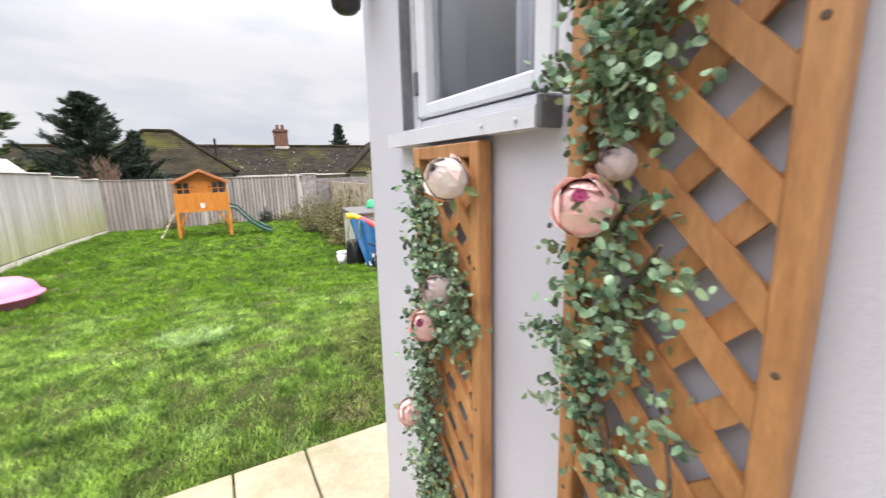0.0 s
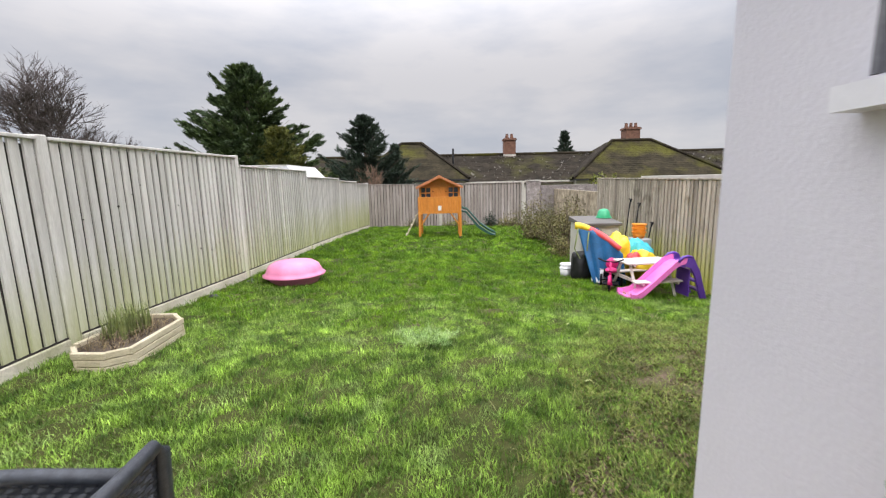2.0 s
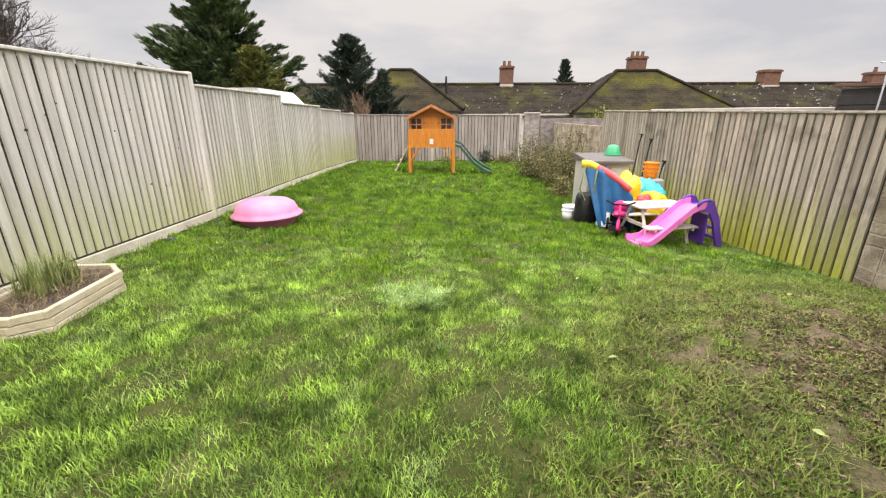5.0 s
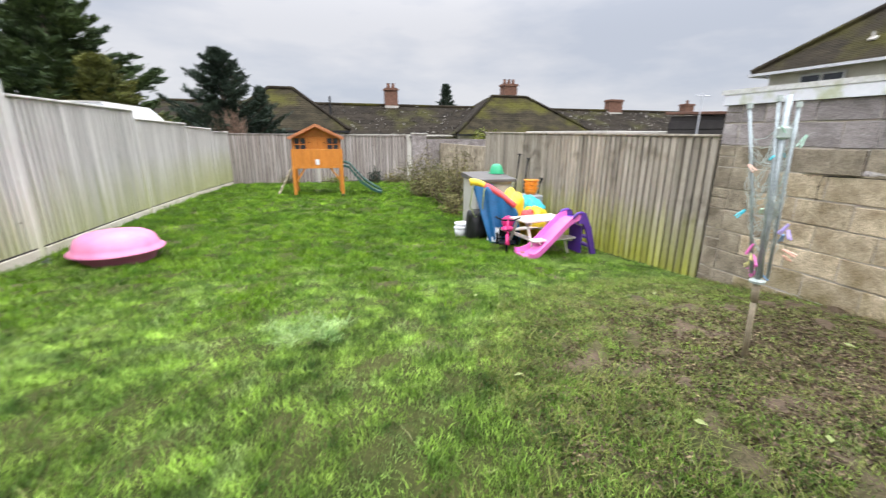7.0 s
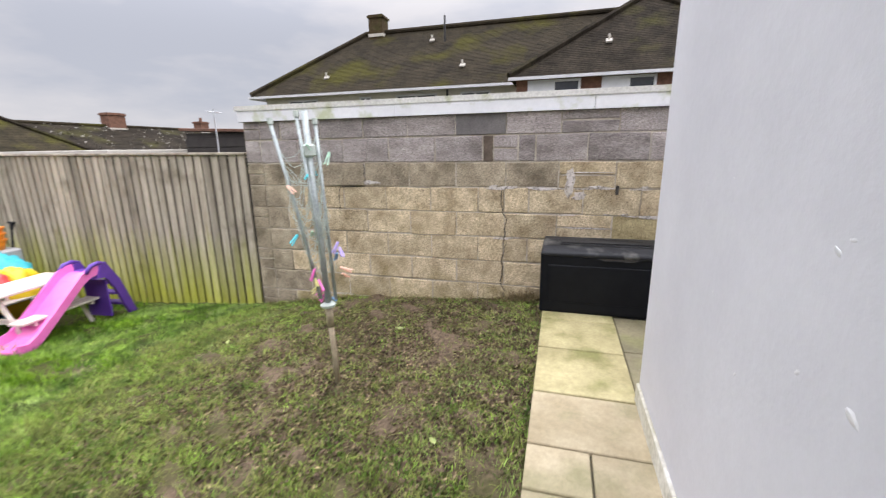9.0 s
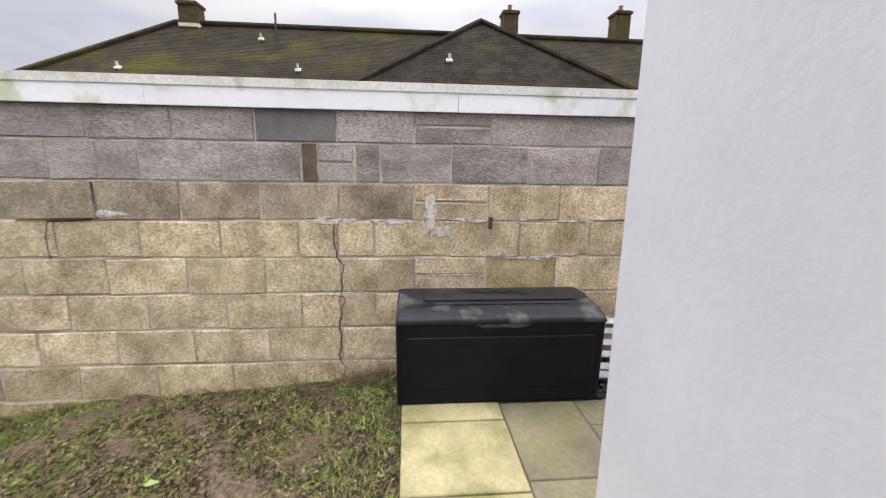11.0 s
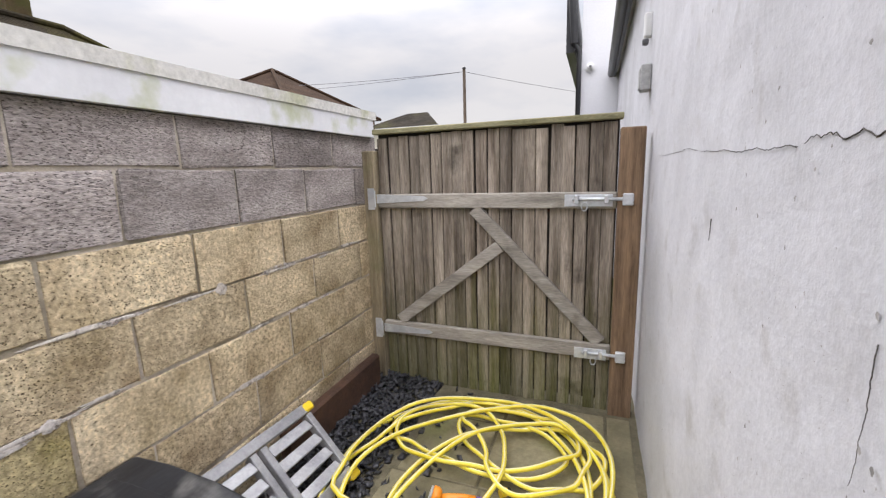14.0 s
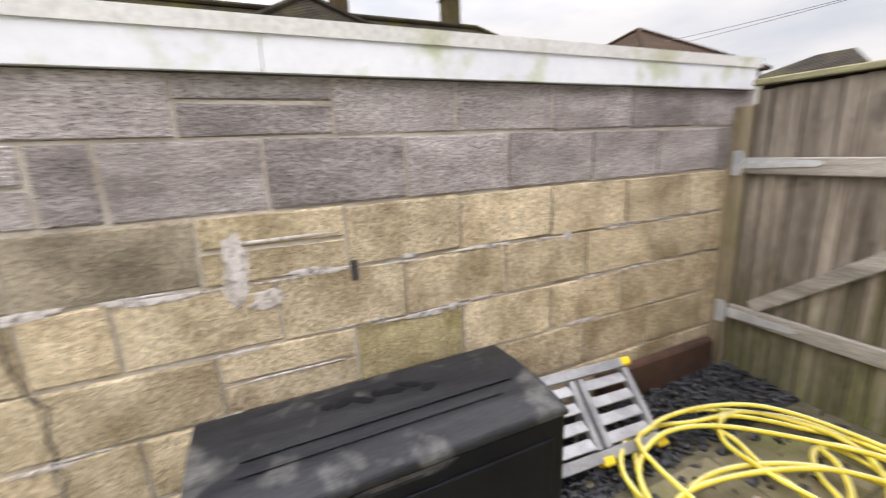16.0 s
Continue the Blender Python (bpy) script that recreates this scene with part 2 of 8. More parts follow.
M_SLAB = mat("sandstone_slab", (0.29, 0.235, 0.14), (0.42, 0.355, 0.235), 0.75, 3.5, 45, 0.14, rand=0.08, contrast=0.15, stain=((0.21, 0.20, 0.10), 3.0, 0.53, 0.75))
M_SLAB_M = mat("mossy_sandstone_slab", (0.26, 0.225, 0.105), (0.43, 0.375, 0.20), 0.6, 3.5, 45, 0.14, rand=0.08, contrast=0.18, stain=((0.15, 0.15, 0.04), 4.0, 0.51, 0.8))
M_SLAB_D = mat("green_damp_slab", (0.12, 0.105, 0.06), (0.235, 0.205, 0.125), 0.6, 3.5, 45, 0.16, rand=0.12, contrast=0.2, stain=((0.17, 0.175, 0.06), 3.0, 0.5, 0.6))
M_JOINT = mat("sand_joint", (0.085, 0.075, 0.045), (0.16, 0.14, 0.09), 0.95, 14, 90, 0.3)
M_SOIL = mat("damp_soil", (0.055, 0.04, 0.028), (0.12, 0.09, 0.062), 0.95, 10, 80, 0.5, contrast=0.4)
M_SLATE = mat("slate_chipping", (0.022, 0.023, 0.028), (0.06, 0.06, 0.068), 0.45, 8, 60, 0.2, island=0.5)
M_BLACKPL = mat("black_resin", (0.004, 0.0045, 0.007), (0.008, 0.009, 0.012), 0.5, 5, 60, 0.06, contrast=0.12, spec=0.16)
M_BLACKLID = mat("dusty_black_resin", (0.010, 0.0105, 0.013), (0.028, 0.029, 0.032), 0.5, 4, 40, 0.08, contrast=0.25, spec=0.22, stretch=(3, 0.6, 1), stain=((0.16, 0.155, 0.145), 7.0, 0.56, 0.6))
M_ALU = mat("dull_aluminium", (0.27, 0.27, 0.285), (0.46, 0.46, 0.475), 0.45, 8, 70, 0.06, metal=0.4, contrast=0.15)
M_ZINC = mat("galvanised_steel", (0.52, 0.54, 0.57), (0.70, 0.72, 0.75), 0.35, 14, 80, 0.05, metal=0.4, contrast=0.12)
M_HOSE = mat("yellow_hose", (0.78, 0.62, 0.03), (0.85, 0.72, 0.10), 0.42, 12, 90, 0.03, contrast=0.07)
M_HOSE_L = mat("pale_hose_stripe", (0.72, 0.68, 0.40), (0.78, 0.74, 0.50), 0.45, 12, 90, 0.03, contrast=0.06)
M_ORANGE = mat("orange_plastic", (0.75, 0.22, 0.01), (0.82, 0.28, 0.02), 0.38, 9, 60, 0.02, contrast=0.05)
M_YELLOWP = mat("yellow_plastic", (0.80, 0.55, 0.02), (0.86, 0.62, 0.04), 0.38, 6, 60, 0.03, contrast=0.06)
M_RUST = mat("rust_brick", (0.045, 0.022, 0.014), (0.09, 0.045, 0.028), 0.85, 7, 60, 0.3)
M_TRELLIS = mat("orange_stained_timber", (0.30, 0.125, 0.04), (0.50, 0.25, 0.095), 0.55, 4, 30, 0.1, rand=0.16, stretch=(4, 4, 1), contrast=0.2, stain=((0.16, 0.06, 0.02), 9.0, 0.60, 0.7))
M_PLAY = mat("amber_stained_timber", (0.55, 0.19, 0.022), (0.68, 0.26, 0.04), 0.5, 4, 30, 0.08, rand=0.07, stretch=(3, 3, 1), contrast=0.12)
M_PLAY_ROOF = mat("red_brown_roof_felt", (0.40, 0.14, 0.05), (0.50, 0.19, 0.075), 0.7, 6, 60, 0.1)
M_LEAF = mat("silk_eucalyptus_leaf", (0.045, 0.115, 0.06), (0.32, 0.42, 0.25), 0.42, 30, 60, 0.02, island=0.7, contrast=0.1)
M_LEAF_Y = mat("silk_yellow_green_leaf", (0.14, 0.19, 0.05), (0.24, 0.26, 0.09), 0.6, 30, 60, 0.02, island=0.4, contrast=0.1)
M_STEM = mat("brown_twig", (0.06, 0.04, 0.028), (0.11, 0.075, 0.05), 0.85, 12, 60, 0.1)
M_PETAL = mat("blush_silk_petal", (0.86, 0.56, 0.51), (0.90, 0.68, 0.62), 0.7, 14, 70, 0.02, contrast=0.06, island=0.06)
M_PETAL_W = mat("cream_silk_petal", (0.86, 0.72, 0.66), (0.90, 0.80, 0.75), 0.7, 14, 70, 0.02, contrast=0.05, island=0.06)
M_PETAL_D = mat("crimson_flower_heart", (0.20, 0.012, 0.06), (0.34, 0.03, 0.12), 0.7, 20, 70, 0.02, island=0.3)
M_PETAL_G = mat("faded_dusky_petal", (0.50, 0.39, 0.37), (0.66, 0.54, 0.51), 0.75, 14, 70, 0.02, island=0.2)
for silk in (M_PETAL, M_PETAL_W, M_PETAL_G):
    bsdf = silk.node_tree.nodes["Principled BSDF"]
    bsdf.inputs["Subsurface Weight"].default_value = 0.35
    bsdf.inputs["Roughness"].default_value, bsdf.inputs["Specular IOR Level"].default_value = 0.95, 0.1
    bsdf.inputs["Subsurface Radius"].default_value = (0.02, 0.014, 0.012)
    bsdf.inputs["Subsurface Scale"].default_value = 1.0
M_WINFRAME = mat("white_window_frame", (0.52, 0.52, 0.54), (0.60, 0.60, 0.62), 0.4, 3, 60, 0.02, contrast=0.03)
M_REVEAL = mat("shadow_gap_rubber", (0.10, 0.10, 0.11), (0.16, 0.16, 0.17), 0.7, 8, 60, 0.05)
M_CURTAIN = mat("grey_net_curtain", (0.40, 0.41, 0.45), (0.55, 0.56, 0.60), 0.9, 6, 60, 0.1, stretch=(1, 8, 0.3))
M_DARKIN = mat("dim_room", (0.06, 0.06, 0.07), (0.10, 0.10, 0.11), 0.9, 3, 30, 0.0)
M_RATTAN = mat("charcoal_rattan", (0.016, 0.019, 0.025), (0.04, 0.045, 0.055), 0.5, 40, 120, 0.1, contrast=0.3)
M_PINK = mat("pink_plastic", (0.66, 0.19, 0.35), (0.76, 0.26, 0.43), 0.5, 4, 50, 0.03, contrast=0.05)
M_PINK_SLIDE = mat("magenta_pink_plastic", (0.74, 0.14, 0.46), (0.82, 0.20, 0.54), 0.38, 4, 50, 0.03, contrast=0.05)
M_PURPLE = mat("purple_plastic", (0.085, 0.03, 0.27), (0.13, 0.05, 0.36), 0.4, 4, 50, 0.03, contrast=0.06)
M_BLUE = mat("blue_pool_vinyl", (0.005, 0.065, 0.17), (0.010, 0.115, 0.27), 0.4, 5, 50, 0.05, contrast=0.2)
M_CYAN = mat("turquoise_vinyl", (0.04, 0.42, 0.50), (0.07, 0.52, 0.60), 0.4, 5, 50, 0.05, contrast=0.08)
M_RED = mat("coral_red_vinyl", (0.62, 0.05, 0.06), (0.72, 0.09, 0.09), 0.4, 5, 50, 0.05, contrast=0.08)
M_GREEN_PL = mat("green_plastic", (0.03, 0.34, 0.15), (0.05, 0.42, 0.20), 0.4, 5, 50, 0.04, contrast=0.06)
M_WHITE_PL = mat("white_plastic", (0.68, 0.68, 0.68), (0.78, 0.78, 0.78), 0.45, 5, 50, 0.03, contrast=0.05)
M_TABLE = mat("bleached_picnic_table", (0.50, 0.44, 0.38), (0.66, 0.60, 0.54), 0.8, 3, 40, 0.12, stretch=(1, 6, 6))
M_STORE = mat("beige_storage_resin", (0.40, 0.38, 0.34), (0.50, 0.48, 0.43), 0.6, 3, 50, 0.05)
M_STORE_LID = mat("grey_brown_lid", (0.085, 0.075, 0.068), (0.13, 0.12, 0.11), 0.65, 3, 50, 0.06)
M_PLANTER = mat("pale_pine_planter", (0.42, 0.36, 0.24), (0.58, 0.51, 0.37), 0.8, 4, 40, 0.14, stretch=(1, 1, 4), stain=((0.16, 0.13, 0.08), 3.0, 0.56, 0.6))
M_TEAL_SL = mat("dark_green_slide_plastic", (0.015, 0.07, 0.055), (0.03, 0.10, 0.08), 0.45, 4, 50, 0.04)
M_BARK = mat("bark", (0.07, 0.05, 0.038), (0.13, 0.10, 0.075), 0.95, 9, 60, 0.4)
M_CONIFER = mat("conifer_needles", (0.020, 0.042, 0.015), (0.085, 0.125, 0.035), 0.8, 0.8, 20, 0.0, island=0.6)
M_CONIFER_Y = mat("yellow_green_conifer_needles", (0.06, 0.075, 0.014), (0.17, 0.175, 0.035), 0.8, 1.2, 20, 0.0, island=0.55)
M_CONIFER_D = mat("dark_conifer_needles", (0.012, 0.026, 0.016), (0.040, 0.062, 0.036), 0.8, 0.9, 20, 0.0, island=0.55)
M_SHRUB = mat("olive_shrub_leaf", (0.08, 0.085, 0.03), (0.20, 0.17, 0.055), 0.8, 1.5, 20, 0.0, island=0.5)
M_IVY = mat("yellow_green_ivy", (0.12, 0.15, 0.022), (0.24, 0.25, 0.05), 0.75, 1.5, 20, 0.0, island=0.45)
M_TWIG = mat("winter_twig", (0.12, 0.075, 0.05), (0.20, 0.13, 0.085), 0.9, 3, 30, 0.0, island=0.2)
M_TWIG_G = mat("grey_winter_twig", (0.07, 0.055, 0.05), (0.11, 0.09, 0.085), 0.9, 3, 30, 0.0, island=0.2)
M_ROOF = mat("lichened_roof_tile", (0.016, 0.013, 0.010), (0.040, 0.033, 0.024), 0.95, 1.6, 11, 0.3, contrast=0.5, island=0.10, stain=((0.06, 0.058, 0.018), 0.6, 0.54, 0.7), spec=0.08)
M_ROOF_LICHEN = mat("pale_lichen_patch", (0.20, 0.185, 0.16), (0.28, 0.26, 0.23), 0.95, 6, 40, 0.1)
M_ROOF_MOSS = mat("mossy_roof_tile", (0.022, 0.018, 0.013), (0.044, 0.036, 0.023), 0.9, 1.2, 14, 0.3, contrast=0.5, island=0.12, stain=((0.062, 0.058, 0.010), 0.5, 0.52, 0.75), spec=0.08)
M_ROOF_HIP = mat("yellow_mossed_roof_tile", (0.020, 0.017, 0.011), (0.045, 0.037, 0.022), 0.95, 1.6, 11, 0.3, contrast=0.5, island=0.10, stain=((0.085, 0.082, 0.014), 0.55, 0.50, 0.65), spec=0.08)
M_ROOF_BR = mat("brown_roof_tile", (0.034, 0.020, 0.013), (0.055, 0.034, 0.022), 0.95, 0.9, 9, 0.3, contrast=0.3, island=0.14, spec=0.08)
M_BRICK = mat("red_brown_brick", (0.10, 0.05, 0.034), (0.17, 0.085, 0.055), 0.9, 6, 40, 0.3, contrast=0.3, island=0.25)
M_BRICK_D = mat("sooty_mossy_brick", (0.045, 0.032, 0.018), (0.085, 0.062, 0.034), 0.95, 5, 40, 0.3, contrast=0.35, spec=0.1, stain=((0.06, 0.065, 0.02), 1.2, 0.5, 0.7))
M_CREAM = mat("cream_render", (0.52, 0.49, 0.42), (0.60, 0.57, 0.50), 0.85, 2, 30, 0.1)
M_WHITE_WALL = mat("white_house_render", (0.66, 0.66, 0.69), (0.74, 0.74, 0.77), 0.8, 1, 40, 0.12, contrast=0.04)
M_BLACK_GUTTER = mat("black_gutter", (0.010, 0.010, 0.012), (0.02, 0.02, 0.022), 0.4, 5, 40, 0.03)
M_DARK_BOX = mat("dark_slatted_lid", (0.022, 0.018, 0.016), (0.04, 0.034, 0.03), 0.7, 5, 40, 0.1)
M_LINE = mat("frosted_line_cover", (0.36, 0.41, 0.38), (0.50, 0.55, 0.50), 0.5, 8, 60, 0.05)
M_LINE_METAL = mat("grey_enamel_tube", (0.30, 0.34, 0.34), (0.42, 0.46, 0.46), 0.4, 8, 60, 0.03, metal=0.3)
M_SPIKE = mat("worn_tan_tube", (0.26, 0.21, 0.14), (0.36, 0.30, 0.21), 0.75, 9, 60, 0.1)
M_CRUMB = mat("mud_crumb", (0.055, 0.04, 0.027), (0.19, 0.14, 0.095), 0.95, 12, 60, 0.2, island=0.55, spec=0.1)
M_GRASS_DULL = mat("dull_olive_grass_blade", (0.10, 0.125, 0.022), (0.22, 0.24, 0.065), 0.7, 2.5, 6, 0.0, island=0.5, spec=0.2)
M_LITTER = mat("dead_leaf_litter", (0.15, 0.105, 0.055), (0.32, 0.25, 0.13), 0.9, 20, 60, 0.0, island=0.5)
M_MAGENTA = mat("magenta_trike_plastic", (0.55, 0.015, 0.14), (0.65, 0.03, 0.20), 0.4, 6, 50, 0.03, contrast=0.08)
# near-black colour that stands for the shade in gaps between boards
M_GAP_SHADE = mat("board_gap_shade", (0.018, 0.015, 0.012), (0.04, 0.034, 0.028), 0.95, 5, 40, 0.1)
M_CABLE = mat("overhead_cable", (0.10, 0.10, 0.11), (0.13, 0.13, 0.14), 0.6, 5, 30, 0.0)
M_BLACKCLOTH = mat("black_sack", (0.005, 0.005, 0.006), (0.010, 0.010, 0.011), 0.5, 6, 40, 0.1)
M_GREYBOX = mat("light_grey_box", (0.30, 0.30, 0.30), (0.40, 0.40, 0.40), 0.5, 5, 40, 0.05)
M_PIT = mat("weathered_pit", (0.20, 0.19, 0.185), (0.34, 0.325, 0.32), 0.95, 20, 60, 0.1, island=0.4)
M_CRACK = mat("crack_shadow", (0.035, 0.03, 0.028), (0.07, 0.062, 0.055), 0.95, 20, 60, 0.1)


def glass_material():
    m = bpy.data.materials.new("window_glass")
    m.use_nodes = True
    n, l = m.node_tree.nodes, m.node_tree.links
    b = n["Principled BSDF"]
    b.inputs["Base Color"].default_value = (0.86, 0.88, 0.90, 1)
    b.inputs["Roughness"].default_value = 0.03
    b.inputs["Transmission Weight"].default_value = 1.0
    b.inputs["IOR"].default_value = 1.5
    return m


M_GLASS = glass_material()


def pane_dark():
    m = mat("dark_house_pane", (0.03, 0.034, 0.042), (0.05, 0.055, 0.065), 0.08, 2, 20, 0.0, contrast=0.05)
    return m


M_PANE = pane_dark()


def grass_material():
    """Blades: fresh green to olive by patch, each blade a little different."""
    return mat("grass_blade", (0.05, 0.125, 0.012), (0.31, 0.46, 0.075), 0.65, 6.0, 3, 0.0, island=0.6, contrast=0.5, spec=0.35, stain=((0.38, 0.48, 0.18), 2.8, 0.54, 0.5))


M_GRASS = grass_material()
M_GRASS_FRESH = mat("fresh_grass_blade", (0.035, 0.11, 0.004), (0.215, 0.37, 0.018), 0.65, 4.0, 3, 0.0, island=0.5, contrast=0.45, spec=0.3, stain=((0.065, 0.14, 0.008), 1.3, 0.52, 0.75))
M_GRASS_TUFT = mat("pale_silvery_grass_blade", (0.17, 0.30, 0.07), (0.36, 0.48, 0.17), 0.7, 6, 5, 0.0, island=0.45)
M_GRASS_PALE = mat("pale_dry_grass_blade", (0.20, 0.21, 0.07), (0.32, 0.32, 0.13), 0.7, 2, 5, 0.0, island=0.35)
M_GROUND = mat("turf_ground", (0.032, 0.042, 0.010), (0.065, 0.066, 0.022), 0.95, 2.2, 40, 0.4, spec=0.1, contrast=0.5, stain=((0.17, 0.13, 0.09), 1.5, 0.58, 0.8))


def add_mud(m, centre, size):
    """Worn earth in the corner by the block wall, with a ragged edge."""
    n, l = m.node_tree.nodes, m.node_tree.links
    b = n["Principled BSDF"]
    was = b.inputs["Base Color"].links[0].from_socket
    geo = n.new("ShaderNodeNewGeometry")
    mp = n.new("ShaderNodeMapping")
    mp.vector_type = "TEXTURE"
    mp.inputs["Location"].default_value, mp.inputs["Scale"].default_value = centre, size
    l.new(geo.outputs["Position"], mp.inputs["Vector"])
    ln = n.new("ShaderNodeVectorMath")
    ln.operation = "LENGTH"
    l.new(mp.outputs[0], ln.inputs[0])
    nz = n.new("ShaderNodeTexNoise")
    nz.inputs["Scale"].default_value, nz.inputs["Detail"].default_value = 3.5, 6
    l.new(geo.outputs["Position"], nz.inputs["Vector"])
    ad = n.new("ShaderNodeMath")
    ad.operation = "MULTIPLY_ADD"
    l.new(nz.outputs["Fac"], ad.inputs[0])
    ad.inputs[1].default_value = 1.6
    l.new(ln.outputs["Value"], ad.inputs[2])
    r = n.new("ShaderNodeMapRange")
    r.inputs["From Min"].default_value, r.inputs["From Max"].default_value = 1.95, 1.45
    l.new(ad.outputs[0], r.inputs["Value"])
    mx = n.new("ShaderNodeMix")
    mx.data_type = "RGBA"
    l.new(r.outputs[0], mx.inputs["Factor"])
    l.new(was, mx.inputs["A"])
    mud = n.new("ShaderNodeMix")
    mud.data_type = "RGBA"
    n5 = n.new("ShaderNodeTexNoise")
    n5.inputs["Scale"].default_value, n5.inputs["Detail"].default_value, n5.inputs["Roughness"].default_value = 34, 8, 0.8
    l.new(geo.outputs["Position"], n5.inputs["Vector"])
    r5 = n.new("ShaderNodeMapRange")
    r5.inputs["From Min"].default_value, r5.inputs["From Max"].default_value = 0.38, 0.64
    l.new(n5.outputs["Fac"], r5.inputs["Value"])
    l.new(r5.outputs[0], mud.inputs["Factor"])
    mud.inputs["A"].default_value, mud.inputs["B"].default_value = (0.030, 0.021, 0.014, 1), (0.19, 0.14, 0.095, 1)
    l.new(mud.outputs["Result"], mx.inputs["B"])
    l.new(mx.outputs["Result"], b.inputs["Base Color"])


add_mud(M_GROUND, (3.1, 3.1, -0.15), (1.9, 1.7, 3.0))


# ---------- mesh helpers ----------
def bm_box(bm, c, s, rot=None, bev=0.0):
    """Adds a box with centre c and size s, turned by rot, its edges bevelled."""
    made = bmesh.ops.create_cube(bm, size=1.0)["verts"]
    m = Matrix.Translation(c) @ (rot.to_4x4() if rot else Matrix()) @ Matrix.Diagonal((*s, 1))
    bmesh.ops.transform(bm, matrix=m, verts=made)
    if bev:
        edges = list({e for v in made for e in v.link_edges})
        bmesh.ops.bevel(bm, geom=edges, offset=bev, segments=1, affect="EDGES", profile=0.5)
    return bm


def box(c, s, rot=None, bev=0.0):
    return bm_box(bmesh.new(), c, s, rot, bev)


def bm_tube(bm, pts, r, seg=8, r_end=None, closed=False):
    """A round tube along the points."""
    pts = [Vector(p) for p in pts]
    count = len(pts)
    rings = []
    up = Vector((0.13, 0.21, 0.97)).normalized()
    for i, p in enumerate(pts):
        a = pts[(i - 1) % count] if (closed or i) else p
        b = pts[(i + 1) % count] if (closed or i < count - 1) else p
        d = (b - a).normalized() if (b - a).length > 1e-9 else Vector((0, 0, 1))
        ref = up if abs(d.dot(up)) < 0.95 else Vector((1, 0, 0))
        u = d.cross(ref).normalized()
        v = d.cross(u).normalized()
        rad = r if r_end is None else r + (r_end - r) * i / max(1, count - 1)
        rings.append([bm.verts.new(p + (u * math.cos(k * math.tau / seg) + v * math.sin(k * math.tau / seg)) * rad) for k in range(seg)])
    for i in range(count if closed else count - 1):
        p, q = rings[i], rings[(i + 1) % count]
        for k in range(seg):
            bm.faces.new((p[k], p[(k + 1) % seg], q[(k + 1) % seg], q[k]))
    if not closed:
        bm.faces.new(rings[0][::-1])
        bm.faces.new(rings[-1])
    return bm


def tube(pts, r, seg=8, r_end=None, closed=False):
    return bm_tube(bmesh.new(), pts, r, seg, r_end, closed)


def bm_lathe(bm, prof, c=(0, 0, 0), seg=24, sx=1.0, sy=1.0):
    """Turns the profile of (radius, height) about the z axis at c."""
    rings = [[bm.verts.new((c[0] + r * sx * math.cos(k * math.tau / seg), c[1] + r * sy * math.sin(k * math.tau / seg), c[2] + z)) for k in range(seg)] for r, z in prof]
    for p, q in zip(rings, rings[1:]):
        for k in range(seg):
            bm.faces.new((p[k], p[(k + 1) % seg], q[(k + 1) % seg], q[k]))
    bm.faces.new(rings[0][::-1])
    bm.faces.new(rings[-1])
    return bm


def lathe(prof, c=(0, 0, 0), seg=24, sx=1.0, sy=1.0):
    return bm_lathe(bmesh.new(), prof, c, seg, sx, sy)


def prism(outline, axis, lo, hi, bev=0.0):
    """Extrudes an outline (two coordinates) along an axis from lo to hi."""
    bm = bmesh.new()

    def put(a, b, t):
        return {"x": (t, a, b), "y": (a, t, b), "z": (a, b, t)}[axis]

    one = [bm.verts.new(put(a, b, lo)) for a, b in outline]
    two = [bm.verts.new(put(a, b, hi)) for a, b in outline]
    bm.faces.new(one)
    bm.faces.new(two[::-1])
    for i in range(len(one)):
        j = (i + 1) % len(one)
        bm.faces.new((one[i], two[i], two[j], one[j]))
    bmesh.ops.recalc_face_normals(bm, faces=bm.faces)
    if bev:
        bmesh.ops.bevel(bm, geom=list(bm.edges), offset=bev, segments=2, affect="EDGES", profile=0.5)
    return bm


def solid(verts, faces):
    bm = bmesh.new()
    vs = [bm.verts.new(v) for v in verts]
    for f in faces:
        bm.faces.new([vs[i] for i in f])
    bmesh.ops.recalc_face_normals(bm, faces=bm.faces)
    return bm


def mesh_of(name, bm, material, smooth=False):
    me = bpy.data.meshes.new(name)
    bm.to_mesh(me)
    bm.free()
    me.materials.append(material)
    if smooth:
        me.polygons.foreach_set("use_smooth", [True] * len(me.polygons))
    return me


def thing(name, label, category, m=None, group="", kind=""):
    """An empty at the base of a thing, which its parts hang under."""
    ob = new(name)
    ob.empty_display_size = 0.1
    if m is not None:
        ob.matrix_basis = m
    return tagged(ob, label, category, group, kind)


def part(name, bm, material, parent, label="", smooth=False):
    ob = new(name, mesh_of(name, bm, material, smooth))
    ob.parent = parent
    if label:
        ob["label"] = label
    return ob


def piece(name, me, parent, m):
    """One more object on a shared mesh."""
    ob = new(name, me)
    ob.parent = parent
    ob.matrix_basis = m
    return ob


def single(name, bm, material, label, category, kind="", group="", smooth=False, m=None):
    ob = new(name, mesh_of(name, bm, material, smooth))
    if m is not None:
        ob.matrix_basis = m
    return tagged(ob, label, category, group, kind)


